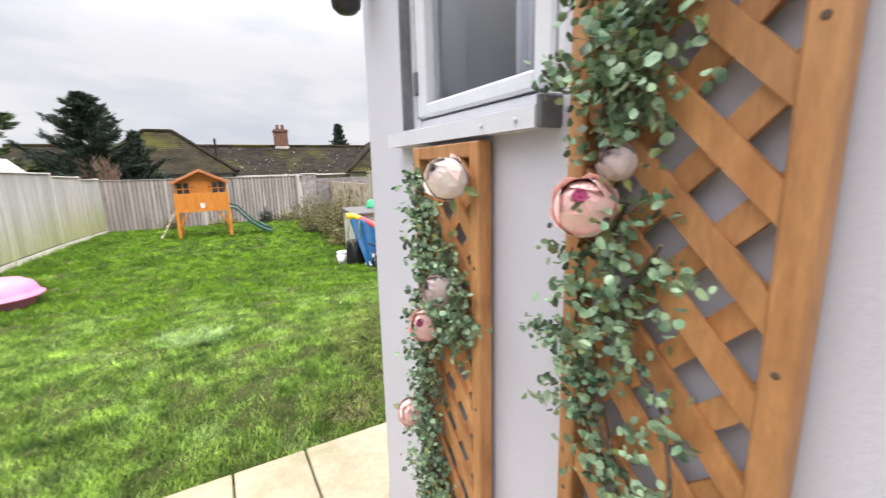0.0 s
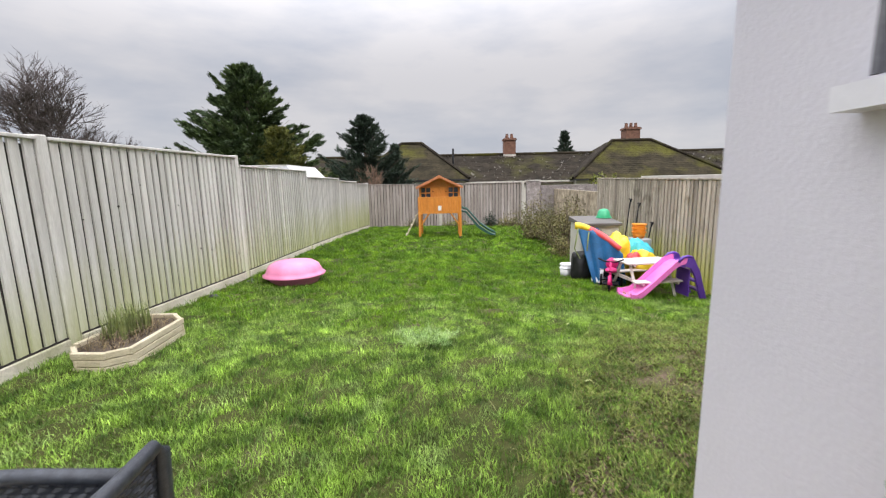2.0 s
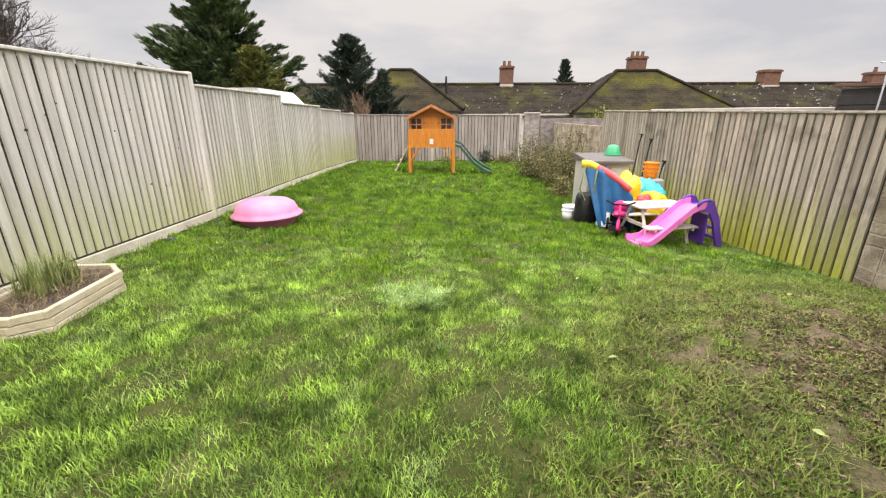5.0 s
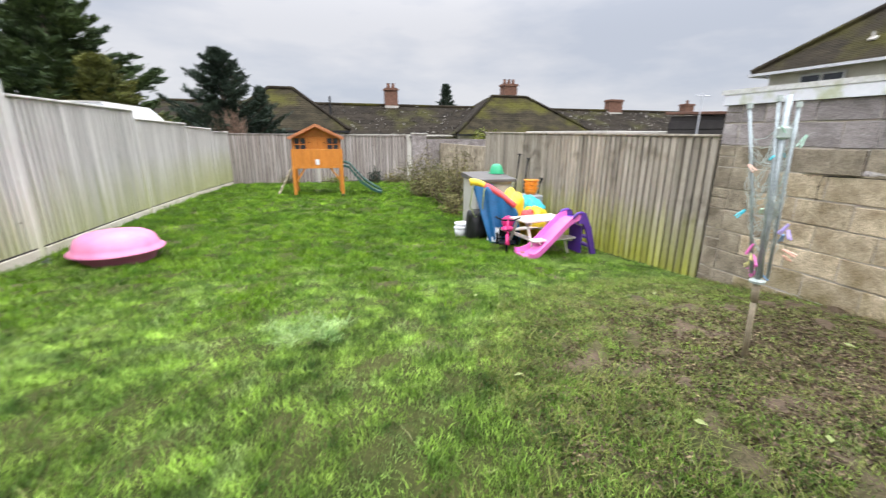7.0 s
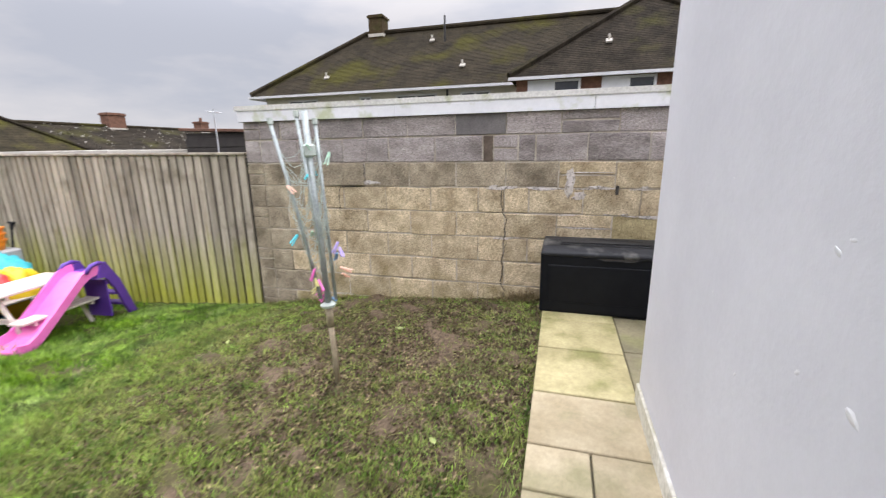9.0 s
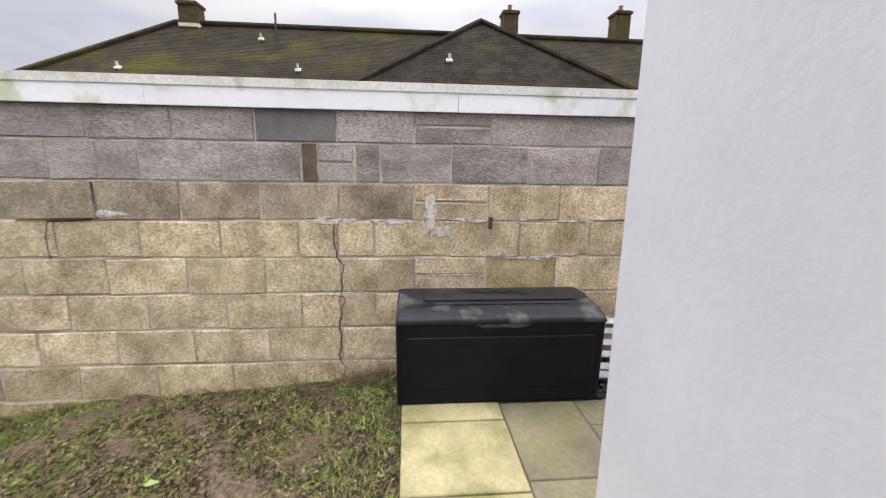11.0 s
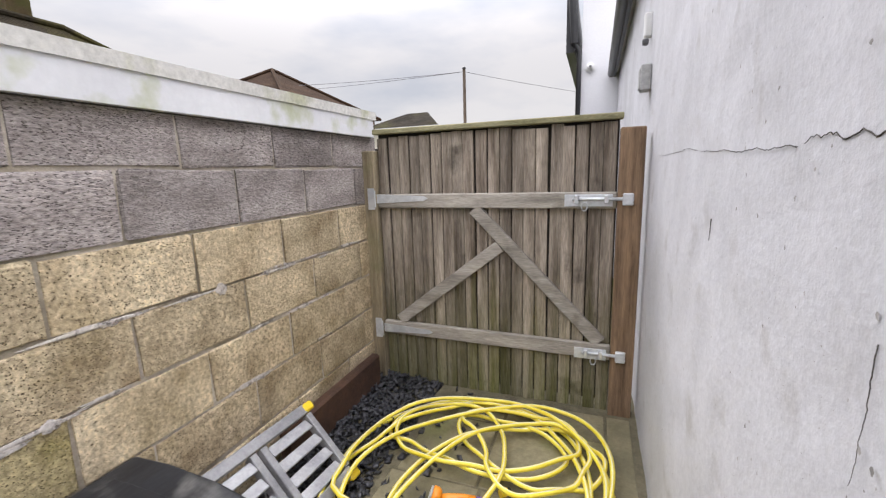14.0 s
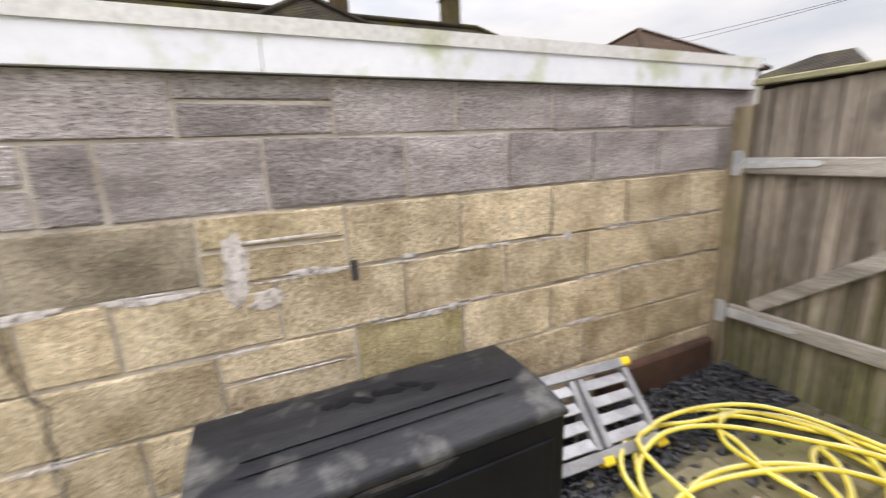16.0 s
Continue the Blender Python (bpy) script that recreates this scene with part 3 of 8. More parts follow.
def np_mesh(name, verts, quads, material):
    """A large mesh straight from arrays of vertices and quads."""
    me = bpy.data.meshes.new(name)
    k = quads.shape[1]
    me.vertices.add(len(verts))
    me.vertices.foreach_set("co", np.ascontiguousarray(verts, dtype=np.float32).ravel())
    me.loops.add(quads.size)
    me.loops.foreach_set("vertex_index", np.ascontiguousarray(quads, dtype=np.int32).ravel())
    me.polygons.add(len(quads))
    me.polygons.foreach_set("loop_start", np.arange(0, quads.size, k, dtype=np.int32))
    me.update(calc_edges=True)
    me.materials.append(material)
    return me


def leaves(rng, centres, size, flat=0.0, aspect=1.8):
    """Pointed four-cornered leaves at the centres, each turned at random. Returns vertices and quads."""
    n = len(centres)
    d = rng.normal(size=(n, 3))
    d[:, 2] *= 1 - flat
    d /= np.linalg.norm(d, axis=1)[:, None]
    s = rng.normal(size=(n, 3))
    s = np.cross(d, s)
    s /= np.linalg.norm(s, axis=1)[:, None]
    z = np.cross(d, s)
    ln = size * rng.uniform(0.6, 1.3, n)[:, None]
    wd = ln / aspect
    v = np.stack([centres - d * ln * 0.5, centres + s * wd * 0.5 + z * wd * 0.12, centres + d * ln * 0.5, centres - s * wd * 0.5 + z * wd * 0.12], axis=1).reshape(-1, 3)
    return v, np.arange(n * 4).reshape(n, 4)


def round_leaves(rng, centres, size):
    """Six-cornered, nearly round, slightly cupped leaves. Returns vertices and polygons."""
    n = len(centres)
    d = rng.normal(size=(n, 3))
    d[:, 0] -= 1.1 * np.abs(d[:, 0])
    d /= np.linalg.norm(d, axis=1)[:, None]
    s = np.cross(d, rng.normal(size=(n, 3)))
    s /= np.linalg.norm(s, axis=1)[:, None]
    z = np.cross(d, s)
    r = (size * 0.5 * rng.uniform(0.65, 1.3, n))[:, None]
    ring = [centres + r * (s * math.cos(a) + z * math.sin(a) * 0.8) + d * r * 0.25 * abs(math.sin(a)) for a in np.arange(6) * math.tau / 6]
    return np.stack(ring, 1).reshape(-1, 3), np.arange(n * 6).reshape(n, 6)


def sprays(rng, centres, dirs, size, aspect):
    """Narrow pointed needles along given directions."""
    n = len(centres)
    d = dirs + rng.normal(0, 0.28, (n, 3))
    d /= np.linalg.norm(d, axis=1)[:, None]
    s = np.cross(d, rng.normal(size=(n, 3)))
    s /= np.linalg.norm(s, axis=1)[:, None]
    ln = size * rng.uniform(0.6, 1.35, n)[:, None]
    wd = ln / aspect
    v = np.stack([centres - d * ln * 0.4, centres + s * wd * 0.5, centres + d * ln * 0.6, centres - s * wd * 0.5], axis=1).reshape(-1, 3)
    return v, np.arange(n * 4).reshape(n, 4)


# ---------- the lie of the land ----------
WEST_Y, WEST_Z = (1.9, 3.5, 6.6, 10.0, 12.8, 17.5), (-0.03, 0.01, -0.11, -0.20, -0.30, -0.53)
EAST_Y, EAST_Z = (1.9, 2.6, 3.8, 5.0, 7.0, 10.0, 13.0, 17.5), (-0.06, -0.14, -0.21, -0.41, -0.59, -0.60, -0.58, -0.56)
FENCE_W, WALL_E, BACK_Y = -3.19, 4.10, 17.5


def land(x, y):
    """Height of the lawn: it falls away from the house, and more towards the block wall."""
    x, y = np.asarray(x, dtype=float), np.asarray(y, dtype=float)
    f = np.clip((x - FENCE_W) / (WALL_E - FENCE_W), 0, 1)
    z = np.interp(y, WEST_Y, WEST_Z) * (1 - f) + np.interp(y, EAST_Y, EAST_Z) * f
    far = np.clip((np.maximum(np.abs(x) - 5.0, y - 18.5)) / 6.0, 0, 1) * (y > -2)
    return np.where(y < 1.9, -0.075, z) - 0.7 * far


def ground_z(x, y):
    return float(land(x, y))


# ---------- ground sheet ----------
def build_ground():
    xs = np.concatenate([[-1500, -300, -80, -30, -14, -8, -5], np.linspace(-3.6, 4.6, 60), [6, 9, 14, 30, 80, 300, 1500]])
    ys = np.concatenate([[-1500, -300, -80, -30, -14, -6, -2, 0, 1.2, 1.895], np.linspace(1.92, 18.0, 110), [19, 22, 26, 32, 45, 80, 300, 1500]])
    gx, gy = np.meshgrid(xs, ys, indexing="ij")
    rng = np.random.default_rng(4)
    gz = land(gx, gy)
    inside = (gy > 1.95) & (gy < 17.6) & (gx > -3.3) & (gx < 4.2)
    gz = gz + np.where(inside, rng.normal(0, 0.013, gx.shape), 0)
    v = np.stack([gx, gy, gz], -1).reshape(-1, 3)
    a, b = len(xs), len(ys)
    i, j = np.meshgrid(np.arange(a - 1), np.arange(b - 1), indexing="ij")
    q = np.stack([i * b + j, (i + 1) * b + j, (i + 1) * b + j + 1, i * b + j + 1], -1).reshape(-1, 4)
    ob = new("ground", np_mesh("ground", v, q, M_GROUND))
    return tagged(ob, "uneven turf ground with bare muddy patches", "ground", kind="structure")


build_ground()


BARE_SPOTS = ((-1.35, 2.75, 0.13), (-1.75, 3.2, 0.10), (0.25, 2.35, 0.14), (0.62, 2.25, 0.18), (-0.45, 2.35, 0.10), (0.95, 2.6, 0.14), (-0.9, 2.2, 0.12))


def mud_amount(x, y):
    """How worn the lawn is: the shaded corner by the block wall is thin and muddy."""
    d = np.hypot((x - 3.1) / 2.0, (y - 3.0) / 1.75)
    worn = np.clip(1.25 - d, 0, 1)
    for cx, cy, r in BARE_SPOTS:
        worn = np.maximum(worn, 0.62 * np.clip(1.3 - np.hypot(x - cx, y - cy) / r, 0, 1))
    return worn


def build_grass():
    rng = np.random.default_rng(11)

    def field(name, n, x0, x1, y0, y1, height, width, material, label, keep, lean=0.55):
        x, y = rng.uniform(x0, x1, n), rng.uniform(y0, y1, n)
        # clumps: pull blades towards scattered tufts
        cx, cy = rng.uniform(x0, x1, n // 34 + 1), rng.uniform(y0, y1, n // 34 + 1)
        ca = rng.uniform(0, math.tau, len(cx))
        pick = rng.integers(0, len(cx), n)
        pull = rng.random(n) < 0.7
        x = np.where(pull, cx[pick] + rng.normal(0, 0.05, n), x)
        y = np.where(pull, cy[pick] + rng.normal(0, 0.05, n), y)
        tall = 0.5 + 0.95 * rng.random(len(cx))
        ta = np.where(pull, ca[pick], rng.uniform(0, math.tau, n))
        th = np.where(pull, tall[pick], 0.75)
        ok = keep(x, y) & (x > FENCE_W + 0.03) & (x < WALL_E - 0.03) & (y > 1.93) & (y < BACK_Y - 0.05)
        x, y, ta, th = x[ok], y[ok], ta[ok], th[ok]
        n = len(x)
        z = land(x, y)
        h = height * th * rng.uniform(0.5, 1.35, n) * (1 - 0.45 * mud_amount(x, y))
        w = width * rng.uniform(0.6, 1.3, n)
        a = rng.uniform(0, math.tau, n)
        # lean follows a slow field so that tufts lie over together
        b = ta + rng.normal(0, 1.3, n)
        ln = h * lean * rng.uniform(0.4, 1.6, n)
        dx, dy = np.cos(b) * ln, np.sin(b) * ln
        wx, wy = np.cos(a) * w * 0.5, np.sin(a) * w * 0.5
        base = np.stack([x, y, z - 0.01], -1)
        side = np.stack([wx, wy, np.zeros(n)], -1)
        midp = base + np.stack([dx * 0.35, dy * 0.35, h * 0.62], -1)
        tip = base + np.stack([dx, dy, h], -1)
        v = np.stack([base - side, base + side, midp + side * 0.8, tip, midp - side * 0.8], 1).reshape(-1, 3)
        k = np.arange(n)[:, None] * 5
        tri = np.concatenate([k + np.array([[0, 1, 2]]), k + np.array([[0, 2, 4]]), k + np.array([[4, 2, 3]])], 1).reshape(-1, 3)
        ob = new(name, np_mesh(name, v, tri, material))
        tagged(ob, label, "grass", kind="stuff")

    r2 = np.random.default_rng(3)

    waves = [(r2.uniform(9, 34) * math.cos(a), r2.uniform(9, 34) * math.sin(a), r2.uniform(0, 6)) for a in r2.uniform(0, math.tau, 12)]

    def patchy(x, y):
        return sum(np.sin(kx * x + ky * y + ph) for kx, ky, ph in waves) / math.sqrt(6)

    def thin(x, y):
        # small bare spots everywhere in the worn corner, few elsewhere
        m = mud_amount(x, y)
        bare = np.clip(0.5 + 0.9 * (patchy(x, y) + 2.2 * m - 1.45), 0, 1) * np.clip(m * 3.0, 0, 1)
        return r2.random(len(x)) > 0.82 * bare

    def fresh(x, y):
        # the lush middle of the lawn fades unevenly into the worn part by the house
        return np.clip((y - 4.3 + 0.5 * x * (x > 0) * -0.6 + 0.55 * patchy(x * 0.22, y * 0.22)) / 1.6, 0, 1)

    def near_keep(x, y):
        return thin(x, y) & (r2.random(len(x)) > 0.9 * fresh(x, y))

    def fresh_keep(x, y):
        return thin(x, y) & (r2.random(len(x)) < fresh(x, y))

    field("grass_near", 520000, -3.2, 4.1, 1.93, 6.6, 0.040, 0.0048, M_GRASS, "short tufted green lawn, thin over mud beside the wall", near_keep)
    field("grass_mid", 190000, -3.2, 4.1, 3.6, 9.8, 0.056, 0.0075, M_GRASS_FRESH, "lush green lawn in the middle of the garden", fresh_keep)
    field("grass_far", 90000, -3.2, 4.1, 9.5, 17.5, 0.065, 0.014, M_GRASS_FRESH, "green lawn before the back fence", thin)

    def dry(x, y):
        tuft = np.hypot(x + 0.25, y - 4.15) < 0.26
        return (r2.random(len(x)) < 0.07 + 0.22 * mud_amount(x, y)) | tuft

    field("dry_grass", 90000, -3.2, 4.1, 1.93, 7.0, 0.042, 0.0045, M_GRASS_PALE, "pale dry grass blades among the lawn", dry, 1.1)

    def worn(x, y):
        m = mud_amount(x, y)
        return (m > 0.05) & (r2.random(len(x)) < 0.35 + 0.65 * (patchy(x * 1.7 + 3, y * 1.7) > 0.15))

    field("worn_grass", 105000, 0.3, 4.1, 1.93, 5.2, 0.05, 0.006, M_GRASS_DULL, "thin dull olive grass tufts on mud", worn, 1.3)
    # crumbs of wet earth
    n = 75000
    x, y = rng.uniform(0.4, 4.07, n), rng.uniform(1.94, 5.3, n)
    ok = mud_amount(x, y) > rng.random(n) * 0.7
    x, y = x[ok], y[ok]
    v, q = leaves(rng, np.stack([x, y, land(x, y) + 0.007], -1), 0.024, 0.0, 1.3)
    tagged(new("mud_crumbs", np_mesh("mud_crumbs", v, q, M_CRUMB)), "dark crumbs of wet earth on the worn lawn", "earth", kind="stuff")

    def patch(x, y):
        return np.hypot(x + 0.25, y - 4.15) < 0.24 * (1 + 0.3 * np.sin(5 * np.arctan2(y - 4.15, x + 0.25)))

    field("pale_grass_patch", 4600, -0.6, 0.1, 3.8, 4.5, 0.06, 0.006, M_GRASS_TUFT, "pale yellow tuft of grass in the lawn", patch, 1.2)

    # dead leaves and straw lying on the mud
    n = 16000
    x, y = rng.uniform(0.6, 4.05, n), rng.uniform(1.95, 5.0, n)
    ok = (mud_amount(x, y) > rng.random(n) * 0.9)
    x, y = x[ok], y[ok]
    v, q = leaves(rng, np.stack([x, y, land(x, y) + 0.008], -1), 0.028, 0.85, 2.6)
    ob = new("leaf_litter", np_mesh("leaf_litter", v, q, M_LITTER))
    tagged(ob, "brown dead leaf and straw litter on bare mud", "litter", kind="stuff")
    # a few yellow leaves
    me = None
    for lx, ly in ((1.2, 4.7), (2.9, 4.35), (3.25, 3.0), (1.55, 2.6), (0.9, 3.2), (2.0, 2.35)):
        if me is None:
            bm = solid([(-0.03, 0, 0), (-0.005, 0.018, 0.006), (0.035, 0, 0.002), (-0.005, -0.018, 0.006)], [(0, 1, 2), (0, 2, 3)])
            me = mesh_of("fallen_leaf", bm, M_LEAF_Y)
        ob = new("fallen_leaf", me)
        ob.matrix_basis = pose(lx, ly, ground_z(lx, ly) + 0.035, 8, 5, lx * 200)
        tagged(ob, "small yellow fallen leaf on the lawn", "leaf", "fallen leaves")


build_grass()

# ---------- the house extension ----------
HX0, HX1, HY = 0.50, 2.50, 1.40     # west face, east face, north face
EAVE = 2.62
house = thing("house_extension", "white painted rendered single-storey house extension", "house", kind="structure")
WT = 0.22
WIN_Y0, WIN_Y1, WIN_Z0, WIN_Z1 = 0.50, 1.12, 1.45, 2.30


def build_house():
    # west wall with the window opening, in four pieces butted together
    bm = bmesh.new()
    for y0, y1, z0, z1 in ((WIN_Y1, HY, -0.2, EAVE), (-6.0, WIN_Y0, -0.2, EAVE), (WIN_Y0, WIN_Y1, -0.2, WIN_Z0), (WIN_Y0, WIN_Y1, WIN_Z1, EAVE)):
        bm_box(bm, (HX0 + WT / 2, (y0 + y1) / 2, (z0 + z1) / 2), (WT, y1 - y0, z1 - z0))
    bmesh.ops.remove_doubles(bm, verts=bm.verts, dist=0.0005)
    part("wall_west", bm, M_RENDER_W, house, "smooth white painted wall")
    part("wall_north", box(((HX0 + HX1) / 2, HY - WT / 2 + 0.003, (EAVE - 0.2) / 2), (HX1 - HX0 - 0.004, WT, EAVE + 0.2)), M_RENDER_N, house)
    # east wall: a fine grid with shallow trowel unevenness
    ny, nz = 240, 90
    bm = bmesh.new()
    grid = []
    for i in range(ny + 1):
        col = []
        y = -6.0 + (HY + 6.0) * i / ny
        for k in range(nz + 1):
            z = -0.2 + (EAVE + 0.2) * k / nz
            d = noise.noise(Vector((y * 2.2, z * 2.2, 4))) * 0.006 + noise.noise(Vector((y * 9, z * 9, 1))) * 0.004
            edge = i in (0, ny) or k in (0, nz)
            col.append(bm.verts.new((HX1 + (0 if edge else d), y, z)))
        grid.append(col)
    for i in range(ny):
        for k in range(nz):
            bm.faces.new((grid[i][k], grid[i + 1][k], grid[i + 1][k + 1], grid[i][k + 1]))
    lo = [[bm.verts.new((HX1 - WT, y, z)) for z in (-0.2, EAVE)] for y in (-6.0, HY)]
    bm.faces.new((lo[0][0], lo[0][1], lo[1][1], lo[1][0]))
    bm.faces.new([grid[ny][k] for k in range(nz + 1)] + [lo[1][1], lo[1][0]])
    part("wall_east", bm, M_RENDER_E, house, "rough white render, cracked and stained", smooth=False)
    part("flat_roof", box(((HX0 + HX1) / 2, (HY - 6.0) / 2, EAVE + 0.05), (HX1 - HX0 + 0.06, HY + 6.06, 0.10)), M_DRIP, house)
    part("fascia", box((HX1 + 0.05, -2.3, EAVE + 0.02), (0.03, 7.3, 0.15)), M_BLACK_GUTTER, house, "black fascia under the eaves")
    part("gutter", tube([(HX1 + 0.10, 1.35, EAVE - 0.02), (HX1 + 0.10, -5.0, EAVE - 0.02)], 0.05, 10), M_BLACK_GUTTER, house, "black plastic gutter", True)
    # the stained foot of the north wall
    part("plinth", box(((HX0 + HX1) / 2, HY + 0.011, 0.045), (HX1 - HX0, 0.016, 0.10), bev=0.004), M_BASECOAT, house, "damp-stained foot of the wall")
    # floor and back wall that close the room behind the window
    part("room_floor", box(((HX0 + HX1) / 2, -2.3, 0.02), (HX1 - HX0 - 2 * WT, 7.0, 0.05)), M_DARKIN, house)


build_house()


def build_window():
    w = thing("window_1", "white framed window with grey net curtain behind reflective glass", "window", kind="structure")
    x = HX0 + 0.062
    fw, rail = 0.05, 0.024
    yc, zc = (WIN_Y0 + WIN_Y1) / 2, (WIN_Z0 + WIN_Z1) / 2
    bm = bmesh.new()
    for y in (WIN_Y0 + fw / 2, WIN_Y1 - fw / 2):
        bm_box(bm, (x, y, zc), (0.06, fw, WIN_Z1 - WIN_Z0), bev=0.004)
    for z in (WIN_Z0 + rail / 2, WIN_Z1 - rail / 2):
        bm_box(bm, (x, yc, z), (0.058, WIN_Y1 - WIN_Y0 - 2 * fw, rail), bev=0.004)
    part("window_frame", bm, M_WINFRAME, w)
    bm = bmesh.new()
    s = 0.05
    for y in (WIN_Y0 + fw + s / 2, WIN_Y1 - fw - s / 2):
        bm_box(bm, (x - 0.012, y, zc), (0.055, s, WIN_Z1 - WIN_Z0 - 2 * rail - 0.008), bev=0.006)
    for z in (WIN_Z0 + rail + 0.022, WIN_Z1 - rail - 0.022):
        bm_box(bm, (x - 0.012, yc, z), (0.053, WIN_Y1 - WIN_Y0 - 2 * fw - 2 * s, 0.036), bev=0.006)
    part("sash", bm, M_WINFRAME, w)
    g = part("pane", box((x - 0.008, yc, zc), (0.006, WIN_Y1 - WIN_Y0 - 2 * fw - 2 * s + 0.02, WIN_Z1 - WIN_Z0 - 2 * rail - 0.06)), M_GLASS, w)
    g.visible_shadow = False
    part("side_reveal", box((HX0 + 0.015, WIN_Y1 - 0.004, zc), (0.028, 0.008, WIN_Z1 - WIN_Z0 - 0.004)), M_REVEAL, w, "dark grey reveal")
    part("rubber_seal", box((x - 0.034, WIN_Y1 - fw - 0.004, zc), (0.008, 0.012, WIN_Z1 - WIN_Z0 - 0.06)), M_REVEAL, w, "dark rubber seal")
    for z in (WIN_Z0 + 0.12, WIN_Z0 + 0.62):
        part("hinge", box((x - 0.042, WIN_Y1 - fw - 0.006, z), (0.012, 0.018, 0.06), bev=0.003), M_REVEAL, w, "dark hinge")
    # sill: a sloped board with a drip nose
    sill = prism([(HX0 + 0.03, WIN_Z0 + 0.004), (HX0 - 0.045, WIN_Z0 - 0.012), (HX0 - 0.045, WIN_Z0 - 0.046), (HX0 + 0.03, WIN_Z0 - 0.046)], "y", WIN_Y0 + 0.015, WIN_Y1 + 0.005)
    part("window_sill", sill, M_WINFRAME, w)
    part("sill_end_cap", box((HX0 - 0.008, WIN_Y0 + 0.006, WIN_Z0 - 0.021), (0.080, 0.012, 0.052), bev=0.004), M_REVEAL, w, "dark end cap")
    for y in (WIN_Y0 + 0.06, WIN_Y0 + 0.16):
        part("screw", lathe([(0.004, 0), (0.004, 0.003), (0.002, 0.004)], (0, 0, 0), 8), M_ZINC, w).matrix_basis = pose(HX0 - 0.046, y, WIN_Z0 - 0.03, 0, -90, 0)
    bm = bmesh.new()
    n = 60
    a = [[bm.verts.new((HX0 + 0.16 + 0.012 * math.sin(k * 1.1), WIN_Y0 - 0.05 + 0.36 * k / n, z)) for z in (WIN_Z0 - 0.15, WIN_Z1 + 0.05)] for k in range(n + 1)]
    for k in range(n):
        bm.faces.new((a[k][0], a[k + 1][0], a[k + 1][1], a[k][1]))
    c = single("net_curtain", bm, M_CURTAIN, "grey net curtain hanging inside the window", "curtain", smooth=True)
    c.modifiers.new("thickness", "SOLIDIFY").thickness = 0.003


build_window()


def build_wall_lamp():
    ob = thing("wall_light", "black round outdoor wall light on the house corner", "lamp", pose(HX0, 1.30, 1.80))
    part("shade", lathe([(0.004, 0.0), (0.028, 0.004), (0.042, 0.018), (0.046, 0.05), (0.046, 0.16), (0.040, 0.18)], (-0.085, 0, 0), 20), M_BLACK_GUTTER, ob, smooth=True)
    part("bracket", box((-0.03, 0, 0.12), (0.08, 0.03, 0.03), bev=0.004), M_BLACK_GUTTER, ob)
    part("wall_plate", box((-0.006, 0, 0.12), (0.012, 0.07, 0.11), bev=0.003), M_BLACK_GUTTER, ob)


build_wall_lamp()


def crack_line(parent, seed, start, step, n, wobble, r):
    """A ragged crack on the east wall, as a thin dark ridge."""
    rng = random.Random(seed)
    p = Vector(start)
    pts = [p.copy()]
    for i in range(n * 4):
        p = p + Vector((0, (step[0] + rng.uniform(-wobble, wobble) * 0.7) / 4, (step[1] + rng.uniform(-wobble, wobble) * 1.5) / 4))
        pts.append(p.copy())
    part("crack", tube(pts, r, 4, r * 0.4), M_CRACK, parent, "dark crack in the render")


crack_line(house, 3, (HX1 + 0.002, 1.13, 1.366), (-0.024, -0.001), 10, 0.009, 0.0014)
crack_line(house, 5, (HX1 + 0.0015, 0.88, 1.354), (-0.030, 0.000), 43, 0.004, 0.0009)
crack_line(house, 9, (HX1 + 0.002, 0.492, 1.213), (-0.001, -0.012), 4, 0.004, 0.0012)
crack_line(house, 13, (HX1 + 0.002, 1.10, 1.17), (0.0, -0.014), 12, 0.007, 0.0007)


def build_pits():
    """Small pits and flecks in the rough render, thickest towards the corner."""
    rng = np.random.default_rng(19)
    n = 900
    y = 1.35 - np.abs(rng.normal(0, 0.55, n))
    z = rng.uniform(0.1, 2.3, n)
    noise_keep = rng.random(n) < 0.35 + 0.65 * (np.sin(y * 9 + np.sin(z * 5)) > 0.1)
    y, z = y[noise_keep], z[noise_keep]
    c = np.stack([np.full(len(y), HX1 + 0.0035), y, z], -1)
    r = (0.0008 + 0.0030 * rng.random(len(y)) ** 4)[:, None]
    ring = [c + np.stack([np.zeros(len(y)), np.cos(a) * r[:, 0] * rng.uniform(0.5, 1.4, len(y)), np.sin(a) * r[:, 0] * rng.uniform(0.5, 1.8, len(y))], -1) for a in np.arange(6) * math.tau / 6]
    v = np.stack(ring, 1).reshape(-1, 3)
    ob = new("pits", np_mesh("pits", v, np.arange(len(v)).reshape(-1, 6), M_PIT))
    ob.parent = house
    tagged(ob, "small dark pits in the render", kind="stuff")


build_pits()


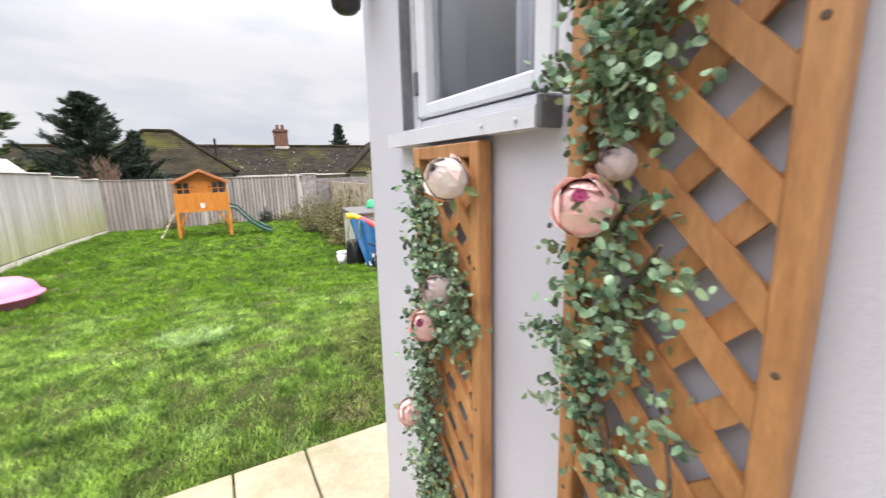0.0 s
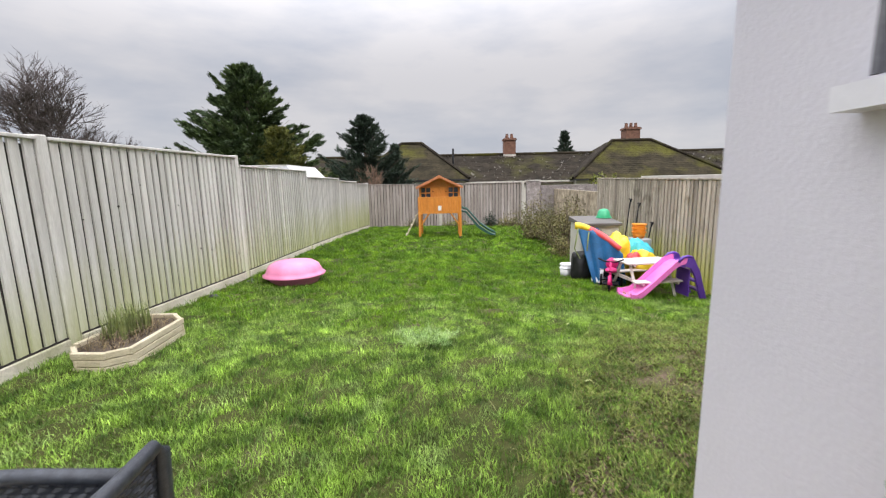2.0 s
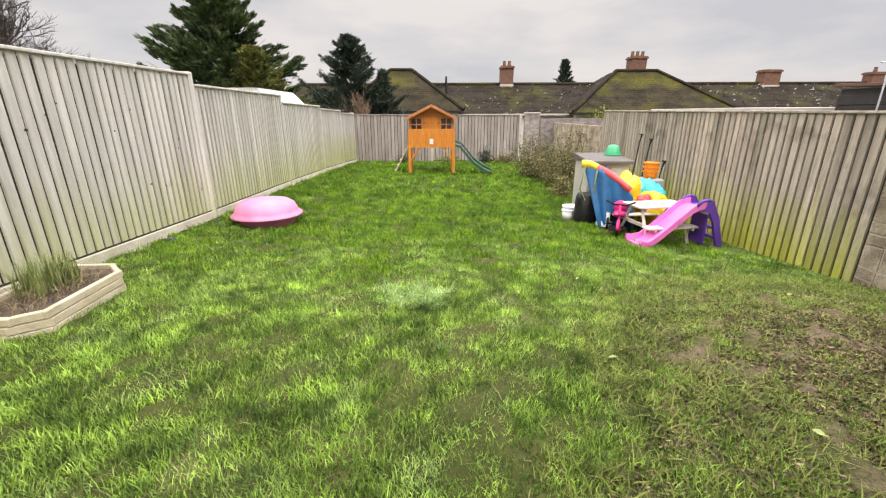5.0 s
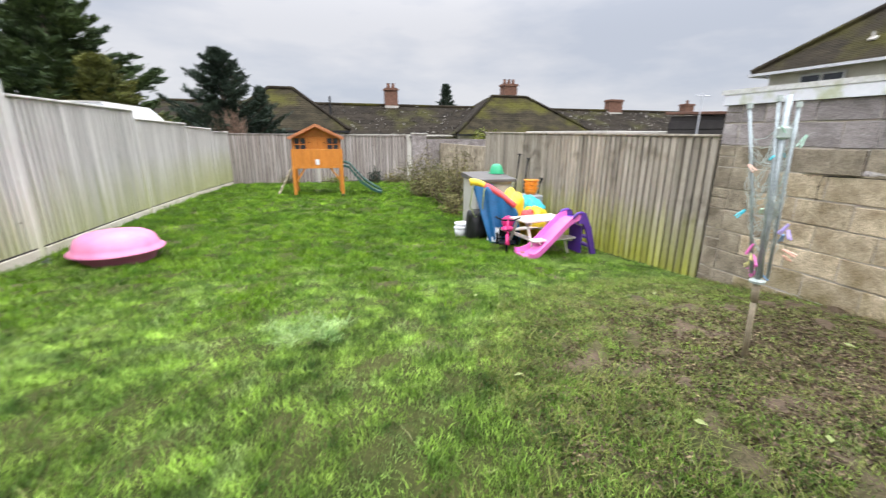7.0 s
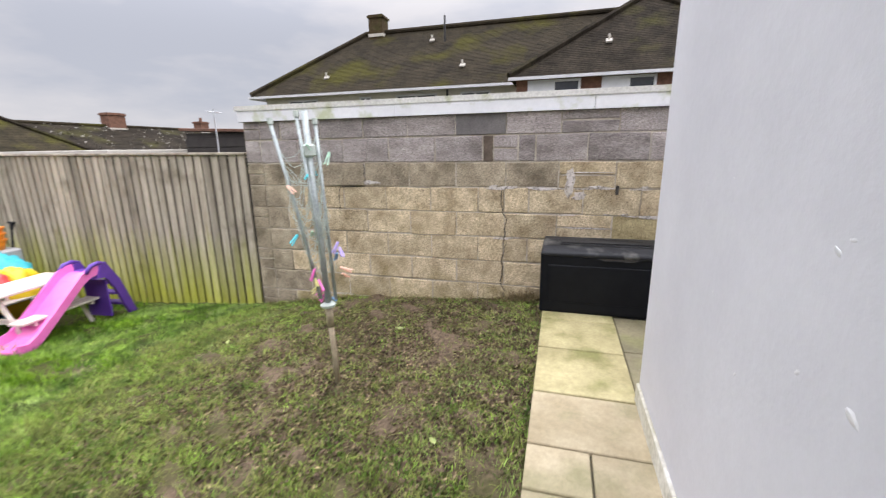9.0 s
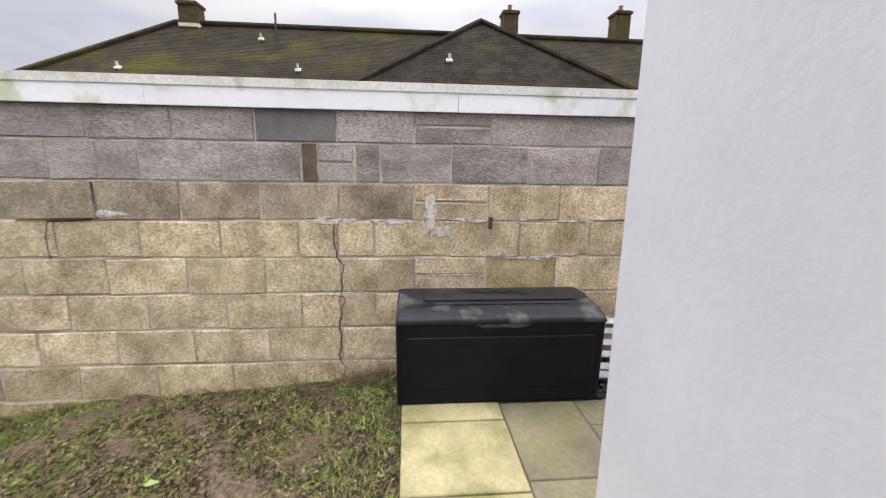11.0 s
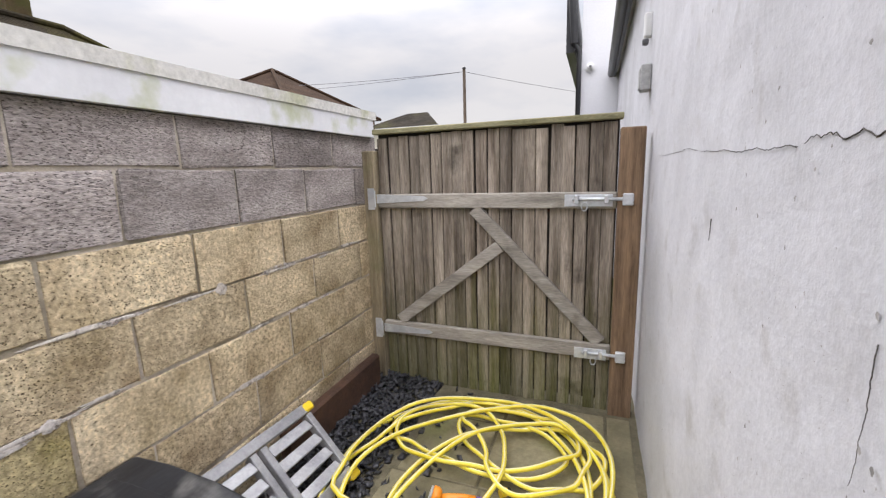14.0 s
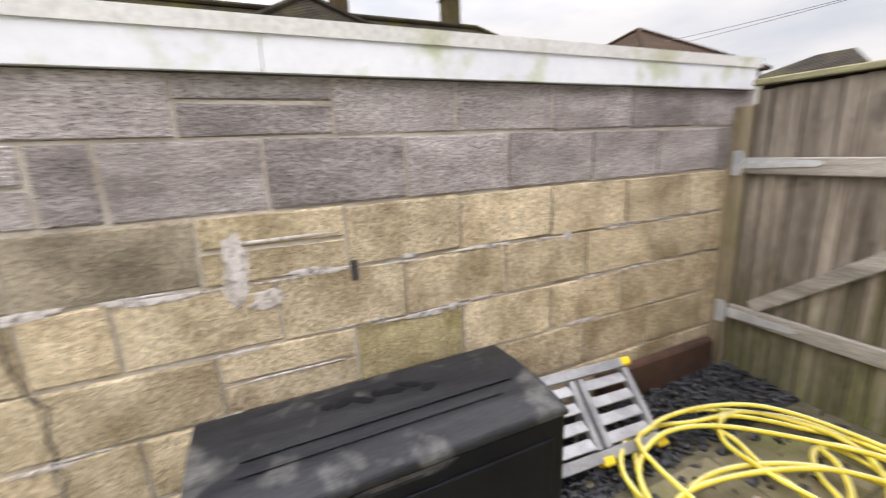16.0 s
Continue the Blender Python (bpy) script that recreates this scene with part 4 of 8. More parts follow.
def build_chips():
    """Chips and raised flecks in the render of the north wall."""
    rng = random.Random(8)
    for x, z, s in ((1.12, 0.86, 0.034), (1.27, 0.85, 0.018), (1.72, 0.85, 0.014), (1.23, 1.09, 0.022), (1.20, 1.115, 0.015), (1.69, 1.175, 0.008), (1.91, 1.29, 0.008), (1.51, 0.71, 0.015), (0.86, 0.95, 0.018), (0.80, 0.62, 0.02)):
        bm = bmesh.new()
        bmesh.ops.create_icosphere(bm, subdivisions=2, radius=s * 0.5)
        for v in bm.verts:
            v.co = Vector((v.co.x * rng.uniform(0.9, 1.5), v.co.y * 0.12, v.co.z * rng.uniform(0.3, 0.6)))
        part("render_fleck", bm, M_WINFRAME, house, "raised fleck of plaster").matrix_basis = pose(x, HY + 0.003, z, 0, rng.uniform(-40, 40), 0)


build_chips()


def build_meter_box():
    ob = thing("junction_box", "small grey weatherproof box on the rendered wall", "electrical box", pose(HX1, -0.95, 1.78))
    part("body", box((0.025, 0, 0), (0.05, 0.09, 0.13), bev=0.006), M_GREYBOX, ob)
    part("lid", box((0.053, 0, -0.005), (0.008, 0.075, 0.10), bev=0.003), M_GREYBOX, ob)
    ob = thing("wall_sensor", "small white sensor on the rendered wall", "sensor", pose(HX1, -1.0, 2.05))
    part("body", box((0.02, 0, 0), (0.04, 0.05, 0.12), bev=0.008), M_WHITE_PL, ob)
    part("lens", box((0.03, 0, -0.08), (0.03, 0.035, 0.03), bev=0.006), M_REVEAL, ob)


build_meter_box()


def build_main_house():
    """The taller white house beyond the gate."""
    ob = thing("neighbour_house", "tall white rendered house with black gutter and downpipe", "house", kind="structure")
    part("wall", box((1.05, -8.6, 2.4), (3.9, 7.1, 5.4)), M_WHITE_WALL, ob)
    part("gutter", tube([(3.10, -5.0, 3.05), (3.16, -5.0, 3.9), (3.2, -5.0, 5.0)], 0.055, 8), M_BLACK_GUTTER, ob)
    part("downpipe", tube([(3.035, -5.0, -0.1), (3.035, -5.0, 2.95), (3.10, -5.0, 3.05), (3.10, -5.0, 5.0)], 0.035, 8), M_BLACK_GUTTER, ob, "black downpipe", True)
    part("soffit", box((3.16, -8.6, 3.4), (0.12, 7.1, 0.9)), M_BLACK_GUTTER, ob)
    cam_ob = thing("security_camera", "white dome security camera on the house wall", "camera", pose(2.88, -5.05, 2.72))
    part("base", lathe([(0.065, 0), (0.065, 0.03), (0.05, 0.035)], seg=16), M_WHITE_PL, cam_ob).matrix_basis = pose(0, 0, 0, -90, 0, 0)
    part("dome", lathe([(0.045, 0.03), (0.043, 0.06), (0.03, 0.08), (0.005, 0.09)], seg=16), M_WHITE_PL, cam_ob, smooth=True).matrix_basis = pose(0, 0, 0, -90, 0, 0)
    part("lens", lathe([(0.02, 0.078), (0.018, 0.095), (0.004, 0.098)], seg=12), M_REVEAL, cam_ob).matrix_basis = pose(0, 0, 0, -90, 0, 0)


build_main_house()

# ---------- the concrete block wall with its white fascia ----------
COURSE, TOP_JOINT = 0.2245, 1.373
WALL_Y0, WALL_Y1 = -0.86, 4.97


def build_block_wall():
    wall = thing("wall_block", "mossy concrete block wall with pale mortar joints and a stepped crack", "wall", kind="structure")
    part("mortar_core", box((WALL_E + 0.1005, (WALL_Y0 + WALL_Y1) / 2, 0.42), (0.199, WALL_Y1 - WALL_Y0, 2.36)), M_MORTAR, wall, "mortar joints")
    rng = random.Random(21)
    cache = {}

    def block_mesh(length, height, material, variant):
        key = (round(length, 2), round(height, 2), material.name, variant)
        if key not in cache:
            r = random.Random(hash((key[0], key[1], variant)) % 9999)
            bm = box((0, 0, 0), (0.02, length - 0.013, height - 0.013), bev=0.004)
            for v in bm.verts:
                v.co += Vector((r.uniform(-0.0012, 0.0012), r.uniform(-0.006, 0.006), r.uniform(-0.006, 0.006)))
            cache[key] = mesh_of("block", bm, material)
        return cache[key]

    even = [2.30 + 0.4475 * k for k in range(-7, 6)]
    odd = [2.095 + 0.4475 * k for k in range(-6, 7)]
    second = [4.79, 4.35, 3.86, 3.61, 3.39, 2.94, 2.50, 2.41, 2.20, 2.05, 1.63, 1.165, 0.73, 0.29, -0.13, -0.58]

    def kind_of(course, y):
        # grey upper courses, a sooty course under them, then tan blocks with single odd ones
        if course < 2:
            return M_BLOCK_SLATE if course == 0 and 2.3 < y < 2.7 else M_BLOCK_GREY
        if course == 2 and y > 1.85 or course > 2 and y > 4.45:
            return M_BLOCK_OLIVE
        if course == 4 and 0.95 < y < 1.4:
            return M_BLOCK_MOSS
        return M_BLOCK_TAN

    for i in range(10):
        z1 = TOP_JOINT - COURSE * (i - 1)
        z0 = z1 - COURSE
        if i == 0:
            z1 = 1.58
        joints = second if i == 1 else even if i % 2 == 0 else odd + ([2.31] if i in (3, 5) else [])
        if i % 2 == 0:
            joints = joints + [4.78]
        joints = sorted(j for j in joints if WALL_Y0 + 0.06 < j < WALL_Y1 - 0.06)
        edges = [WALL_Y0] + joints + [WALL_Y1]
        for a, b in zip(edges, edges[1:]):
            mid = (a + b) / 2
            if i == 1 and abs(mid - 2.455) < 0.03:
                continue
            cut = (i in (0, 2, 4) and abs(mid - 1.63) < 0.05) or (i == 1 and abs(mid - 2.305) < 0.03) or (mid > 4.7 and i % 2 == 0)
            halves = ((z0, (z0 + z1) / 2), ((z0 + z1) / 2, z1)) if cut else ((z0, z1),)
            for c, d in halves:
                me = block_mesh(b - a, d - c, kind_of(i, mid), rng.randrange(4))
                proud = -0.022 if i == 2 and abs(mid - 3.87) < 0.05 else rng.uniform(-0.003, 0.002)
                piece("block", me, wall, pose(WALL_E + 0.0035 + proud, mid, (c + d) / 2, rng.uniform(-0.4, 0.4), 0, rng.uniform(-0.3, 0.3)))
    # lime runs and smears over joints
    for y, z, sy, sz in ((1.76, 0.97, 0.075, 0.26), (1.68, 0.86, 0.10, 0.07), (1.62, 1.055, 0.36, 0.012), (0.85, 0.925, 0.34, 0.014), (0.42, 0.915, 0.05, 0.05), (0.10, 0.92, 0.22, 0.012), (1.05, 0.70, 0.26, 0.014), (1.63, 0.585, 0.34, 0.01), (1.0, 0.70, 0.05, 0.035), (3.62, 0.96, 0.24, 0.035)):
        bm = bmesh.new()
        bmesh.ops.create_icosphere(bm, subdivisions=3, radius=0.5)
        for v in bm.verts:
            k = 1 + 0.5 * noise.noise(Vector((v.co.y * 4 + y, v.co.z * 4 + z, 2)))
            v.co = Vector((v.co.x * 0.005, v.co.y * sy * k, v.co.z * sz * k))
        part("lime_smear", bm, M_MORTAR_FILL, wall, "white lime smear").matrix_basis = pose(WALL_E - 0.0085, y, z)
    rs = random.Random(14)
    for k in range(44):
        y, z, sy, sz = rs.uniform(-0.5, 2.6), rs.choice((0.924, 0.924, 0.924, 0.70, 0.476)) + rs.uniform(-0.012, 0.012), rs.uniform(0.05, 0.22), rs.uniform(0.006, 0.022)
        bm = bmesh.new()
        bmesh.ops.create_icosphere(bm, subdivisions=3, radius=0.5)
        for v in bm.verts:
            q = 1 + 0.9 * noise.noise(Vector((v.co.y * 5 + y * 9, v.co.z * 5 + z, k)))
            v.co = Vector((v.co.x * 0.0035, v.co.y * sy * q, v.co.z * sz * q))
        part("lime_smear", bm, M_MORTAR_FILL, wall, "white lime smear").matrix_basis = pose(WALL_E - 0.0085, y, z)
    # the stepped crack
    r = random.Random(5)
    pts, z = [], 0.92
    while z > -0.2:
        pts.append((WALL_E - 0.0065, 2.305 + r.uniform(-0.018, 0.018) + 0.02 * math.sin(z * 9), z))
        z -= 0.045
    part("crack", tube(pts, 0.0045, 5), M_CRACK, wall, "stepped dark crack")
    part("crack", tube([(WALL_E - 0.0065, y + r.uniform(-0.01, 0.01), z) for y, z in ((3.66, 1.14), (3.665, 1.03), (3.68, 0.925), (3.80, 0.918), (3.92, 0.915), (3.93, 0.82), (3.925, 0.70))], 0.005, 5), M_CRACK, wall, "stepped dark crack")
    part("hole", box((WALL_E - 0.0075, 1.385, 0.912), (0.004, 0.026, 0.075), bev=0.0015), M_CRACK, wall, "dark gap in the joint")
    part("recess", box((WALL_E - 0.002, 2.455, 1.26), (0.008, 0.082, 0.215), bev=0.0015), M_BARK, wall, "brown unfilled gap")
    # fascia and roof of the garage
    fas = thing("garage_roof", "flat garage roof edged with algae-stained white fascia boards", "roof", kind="structure")
    for a, b in ((-0.80, 1.60), (1.602, 3.30), (3.302, 5.0)):
        part("fascia_board", box((WALL_E - 0.025, (a + b) / 2, 1.608), (0.02, b - a, 0.108), bev=0.002), M_FASCIA, fas, "white fascia board")
    part("drip_edge", prism([(WALL_E - 0.042, 1.660), (WALL_E - 0.046, 1.706), (WALL_E + 0.03, 1.714), (WALL_E + 0.03, 1.703), (WALL_E - 0.036, 1.698), (WALL_E - 0.034, 1.660)], "y", -0.82, 5.02), M_DRIP, fas, "weathered roof edge trim")
    part("roof_deck", box((WALL_E + 1.45, 2.1, 1.672), (2.88, 5.8, 0.06)), M_DRIP, fas)
    # shade under the fascia, put in as a strip of the crack colour
    part("fascia_shade_strip", box((WALL_E - 0.008, 2.1, 1.566), (0.012, 5.8, 0.03)), M_CRACK, fas)
    part("end_wall", box((WALL_E + 1.6, WALL_Y1 - 0.1, 0.5), (2.75, 0.2, 2.3)), M_BLOCK_GREY, fas)


build_block_wall()


def build_weeds():
    """Dead weeds and straw at the foot of the wall."""
    rng = np.random.default_rng(66)
    n = 900
    y = np.where(rng.random(n) < 0.55, rng.normal(2.12, 0.10, n), rng.uniform(2.0, 4.9, n))
    x = WALL_E - 0.02 - np.abs(rng.normal(0, 0.07, n))
    ok = (y > 1.98) & (y < 4.92)
    x, y = x[ok], y[ok]
    up = np.stack([-0.3 - rng.random(len(x)) * 0.5, rng.normal(0, 0.6, len(x)), rng.uniform(0.2, 1.2, len(x))], -1)
    up /= np.linalg.norm(up, axis=1)[:, None]
    c = np.stack([x, y, land(x, y)], -1) + up * 0.045
    v, q = sprays(rng, c, up, 0.13, 26)
    ob = new("dead_weeds", np_mesh("dead_weeds", v, q, M_LITTER))
    tagged(ob, "straw-coloured dead weeds along the foot of the wall", "weeds", kind="stuff")


build_weeds()


# ---------- paving ----------
def build_paving():
    pav = thing("pavement", "pale sandstone paving slabs with dark joints, green with algae by the gate", "paving", kind="structure")
    part("bed", box((0.9, 0.2, -0.045), (6.4, 3.32, 0.05)), M_JOINT, pav, "dark sandy joint")
    rng = random.Random(6)
    cache = {}

    def slab(x0, x1, y0, y1, material, z=0.0):
        key = (round(x1 - x0, 2), round(y1 - y0, 2), material.name)
        if key not in cache:
            cache[key] = mesh_of("slab", box((0, 0, -0.02), (x1 - x0 - 0.010, y1 - y0 - 0.010, 0.04), bev=0.0045), material)
        piece("slab", cache[key], pav, pose((x0 + x1) / 2, (y0 + y1) / 2, z + rng.uniform(-0.003, 0.003), rng.uniform(-0.25, 0.25), rng.uniform(-0.25, 0.25), 0))

    # the strip along the north wall, two rows
    xs = [-2.2, -1.72, -1.12, -0.66, -0.06, 0.26, 0.72, 1.18, 1.78, 2.04, 2.46, 2.98, 3.45]
    for k in range(len(xs) - 1):
        if k in (2, 6, 8):
            slab(xs[k], xs[k + 1], 1.40, 1.66, M_SLAB)
            slab(xs[k], xs[k + 1], 1.66, 1.93, M_SLAB)
        else:
            slab(xs[k], xs[k + 1], 1.40, 1.93, M_SLAB_M if xs[k] > 2.3 else M_SLAB)
    # patio in front of the west wall
    for r0, r1, off in ((0.80, 1.40, 0.0), (0.20, 0.80, 0.3), (-0.40, 0.20, 0.1), (-1.0, -0.40, 0.35), (-1.46, -1.0, 0.0)):
        x = -2.2 + off
        slab(-2.2, x, r0, r1, M_SLAB) if off else None
        while x < 0.49:
            x2 = min(x + rng.choice((0.45, 0.6, 0.9)), 0.49)
            if 0.49 - x2 < 0.2:
                x2 = 0.49
            slab(x, x2, r0, r1, M_SLAB)
            x = x2
    # the side passage to the gate: damp slabs
    for r0, r1, cuts in ((0.98, 1.40, (2.52, 3.05, 3.62)), (0.62, 0.98, (2.52, 2.86, 3.40, 3.62)), (0.06, 0.62, (2.66, 3.17, 3.60)), (-0.42, 0.06, (2.66, 3.19, 3.58)), (-0.66, -0.42, (2.66, 3.17, 3.45))):
        for a, b in zip(cuts, cuts[1:]):
            slab(a, b, r0, r1, M_SLAB_D, -0.015)
    slab(3.46, 4.06, 1.40, 1.93, M_SLAB_M)
    slab(2.53, 2.655, -0.66, 0.62, M_SLAB_D, -0.02)


build_paving()


def build_chippings():
    rng = np.random.default_rng(31)
    n = 3600
    x, y = rng.uniform(3.63, 4.08, n), rng.uniform(-0.74, 1.3, n)
    extra = rng.uniform(3.3, 3.6, n)
    x = np.where((rng.random(n) < 0.03) & (y < 0.5), extra, x)
    z = -0.028 + 0.035 * rng.random(n) + 0.03 * np.clip((x - 3.6) / 0.5, 0, 1)
    c = np.stack([x, y, z], -1)
    v1, q1 = leaves(rng, c, 0.038, 0.7, 1.5)
    # give every chip a thickness: a lower copy and sides
    v1 = v1.reshape(n, 4, 3)
    v2 = v1 - np.array([0, 0, 0.012])
    v = np.concatenate([v1, v2], 1).reshape(-1, 3)
    f = np.array([[0, 1, 2, 3], [7, 6, 5, 4], [0, 4, 5, 1], [1, 5, 6, 2], [2, 6, 7, 3], [3, 7, 4, 0]])
    q = (np.arange(n)[:, None, None] * 8 + f[None]).reshape(-1, 4)
    ob = new("slate_chippings", np_mesh("slate_chippings", v, q, M_SLATE))
    tagged(ob, "dark grey slate chippings along the block wall", "chippings", kind="stuff")
    single("rusty_kerb", box((4.04, -0.18, 0.09), (0.06, 0.86, 0.22), bev=0.012), M_RUST, "rust-brown stained kerb at the foot of the wall", "kerb")


build_chippings()


# ---------- fences ----------
def featheredge(w, h, material, square):
    """A fence board, width along y, face to +x: feather-edged, or sawn square."""
    thin = 0.019 if square else 0.005
    bm = prism([(-0.004, -w / 2), (0.017, -w / 2), (thin, w / 2), (-0.004, w / 2)], "z", 0, h)
    return mesh_of("board", bm, material)


def fence_run(name, label, p0, p1, bays, face, material, post_material, board_w=0.105, gravel=True, cap=True, gap=0.019):
    """A close-boarded fence from p0 to p1. bays: (from, to, bottom height, top height) along the run; face: +1 when the boards look to the right of the run."""
    f = thing(name, label, "fence")
    d = Vector((p1[0] - p0[0], p1[1] - p0[1], 0))
    length = d.length
    d.normalize()
    nrm = Vector((d.y, -d.x, 0)) * face
    ang = math.degrees(math.atan2(nrm.y, nrm.x))
    rng = random.Random(len(name) * 7)
    cache = {}
    for a, b, zb0, zb1, zt0, zt1 in bays:
        n = max(1, round((b - a) / board_w))
        step = (b - a) / n
        for k in range(n):
            s = a + step * (k + 0.5)
            u = (k + 0.5) / n
            zb, zt = zb0 + (zb1 - zb0) * u, zt0 + (zt1 - zt0) * u
            key = round((zt - zb) / 0.05)
            if key not in cache:
                cache[key] = featheredge(step - gap, key * 0.05, material, gap > 0.02)
            base = Vector((p0[0], p0[1], 0)) + d * s
            m = pose(base.x, base.y, zt - key * 0.05 + rng.uniform(-0.004, 0.004), rng.uniform(-0.25, 0.25), 0, ang)
            piece("board", cache[key], f, m)
        mid = Vector((p0[0], p0[1], 0)) + d * ((a + b) / 2)
        rot = Matrix.Rotation(math.atan2(d.y, d.x), 3, "Z")
        tilt = Matrix.Rotation(-math.atan2(zt1 - zt0, b - a), 3, "Y")
        if cap:
            part("capping_rail", box((mid.x + nrm.x * 0.008, mid.y + nrm.y * 0.008, (zt0 + zt1) / 2 + 0.012), (b - a, 0.065, 0.028), rot @ tilt, bev=0.005), post_material, f)
        # added dark sheet: paints the shadow lines between the boards
        part("gap_shade_sheet", box((mid.x - nrm.x * 0.0075, mid.y - nrm.y * 0.0075, (zb0 + zb1 + zt0 + zt1) / 4 - 0.02), (b - a, 0.012, (zt0 + zt1 - zb0 - zb1) / 2 - 0.04), rot), M_GAP_SHADE, f)
        part("back_rail", box((mid.x - nrm.x * 0.03, mid.y - nrm.y * 0.03, (zt0 + zt1) / 2 - 0.3), (b - a, 0.05, 0.07), rot @ tilt), post_material, f)
        if gravel:
            tb = Matrix.Rotation(-math.atan2(zb1 - zb0, b - a), 3, "Y")
            part("gravel_board", box((mid.x + nrm.x * 0.022, mid.y + nrm.y * 0.022, (zb0 + zb1) / 2 - 0.045), (b - a - 0.02, 0.032, 0.16), rot @ tb, bev=0.006), M_GRAVELB, f, "green-stained timber gravel board")
            # solid dark strip drawn as the shade above the gravel board
            part("shadow_gap", box((mid.x + nrm.x * 0.012, mid.y + nrm.y * 0.012, (zb0 + zb1) / 2 + 0.044), (b - a - 0.02, 0.018, 0.014), rot @ tb), M_GAP_SHADE, f, "dark strip painted as shade over the gravel board")
    return f, d, nrm


def fence_post(f, x, y, z0, z1, material, w=0.10, label=""):
    bm = box((0, 0, (z1 - z0) / 2), (w, w, z1 - z0), bev=0.006)
    part("post", bm, material, f, label).matrix_basis = pose(x, y, z0)


# left: stepped bays
lbays = []
for a, b, zt0, zt1 in ((-1.5, 0.7, 1.70, 1.70), (0.8, 3.75, 1.70, 1.70), (3.85, 6.78, 1.70, 1.72), (6.88, 9.90, 1.595, 1.59), (10.0, 12.78, 1.455, 1.43), (12.86, 15.2, 1.365, 1.33), (15.3, 17.45, 1.26, 1.24)):
    lbays.append((a, b, float(np.interp(a, WEST_Y, WEST_Z)) + 0.07, float(np.interp(b, WEST_Y, WEST_Z)) + 0.07, zt0, zt1))
fence_l, _, _ = fence_run("fence", "weathered grey close-boarded fence stepping down the garden", (FENCE_W, 0), (FENCE_W, 17.5), lbays, 1, M_FENCE, M_FENCE)
for y, z1 in ((0.75, 1.74), (3.80, 1.74), (6.83, 1.76), (9.95, 1.62), (12.82, 1.46), (15.25, 1.37), (17.47, 1.29)):
    fence_post(fence_l, FENCE_W - 0.03, y, ground_z(-3.1, y) - 0.15, z1, M_FENCE, 0.10)
KNOTS = random.Random(12)
for k in range(34):
    ky, kz, kr = KNOTS.uniform(1.6, 9.5), KNOTS.uniform(0.25, 1.55), KNOTS.uniform(0.006, 0.014)
    part("knot", lathe([(kr, 0.0), (kr * 0.9, 0.003), (kr * 0.3, 0.0045)], seg=9, sy=1.5), M_CRACK, fence_l, "dark knot in the timber").matrix_basis = pose(FENCE_W + 0.010, ky, kz, 0, 90, 0)
# back
bb = [(-3.19 + 3.19, 2.9, -0.5, -0.5, 1.20, 1.18), (2.96, 6.3, -0.5, -0.5, 1.17, 1.17)]
fence_b, _, _ = fence_run("fence", "dull brown-grey close-boarded fence across the end of the garden", (-3.19, BACK_Y), (3.3, BACK_Y), bb, 1, M_FENCE_BACK, M_FENCE_BACK, 0.125, gravel=False)
for x in (-0.26, 3.12):
    fence_post(fence_b, x, BACK_Y - 0.01, -0.7, 1.2, M_POST_G, 0.10, "pale post")
# right
rb = []
for a, b, zt0, zt1 in ((0.0, 2.3, 1.235, 1.25), (2.3, 4.6, 1.25, 1.265), (4.6, 6.95, 1.265, 1.28)):
    rb.append((a, b, ground_z(4.05, 5.0 + a) - 0.02, ground_z(4.05, 5.0 + b) - 0.02, zt0, zt1))
fence_r, _, _ = fence_run("fence", "brown weathered close-boarded fence, green with algae at its foot", (4.13, 5.0), (4.13, 11.95), rb, -1, M_FENCE_TAN, M_FENCE_TAN, 0.115, gravel=False, gap=0.030)
fence_post(fence_r, 4.19, 11.97, -0.8, 1.28, M_FENCE_TAN, 0.1)
fence_post(fence_r, 4.19, 5.0, -0.8, 1.22, M_FENCE_TAN, 0.09)


# ---------- the gate ----------
GY = -0.74


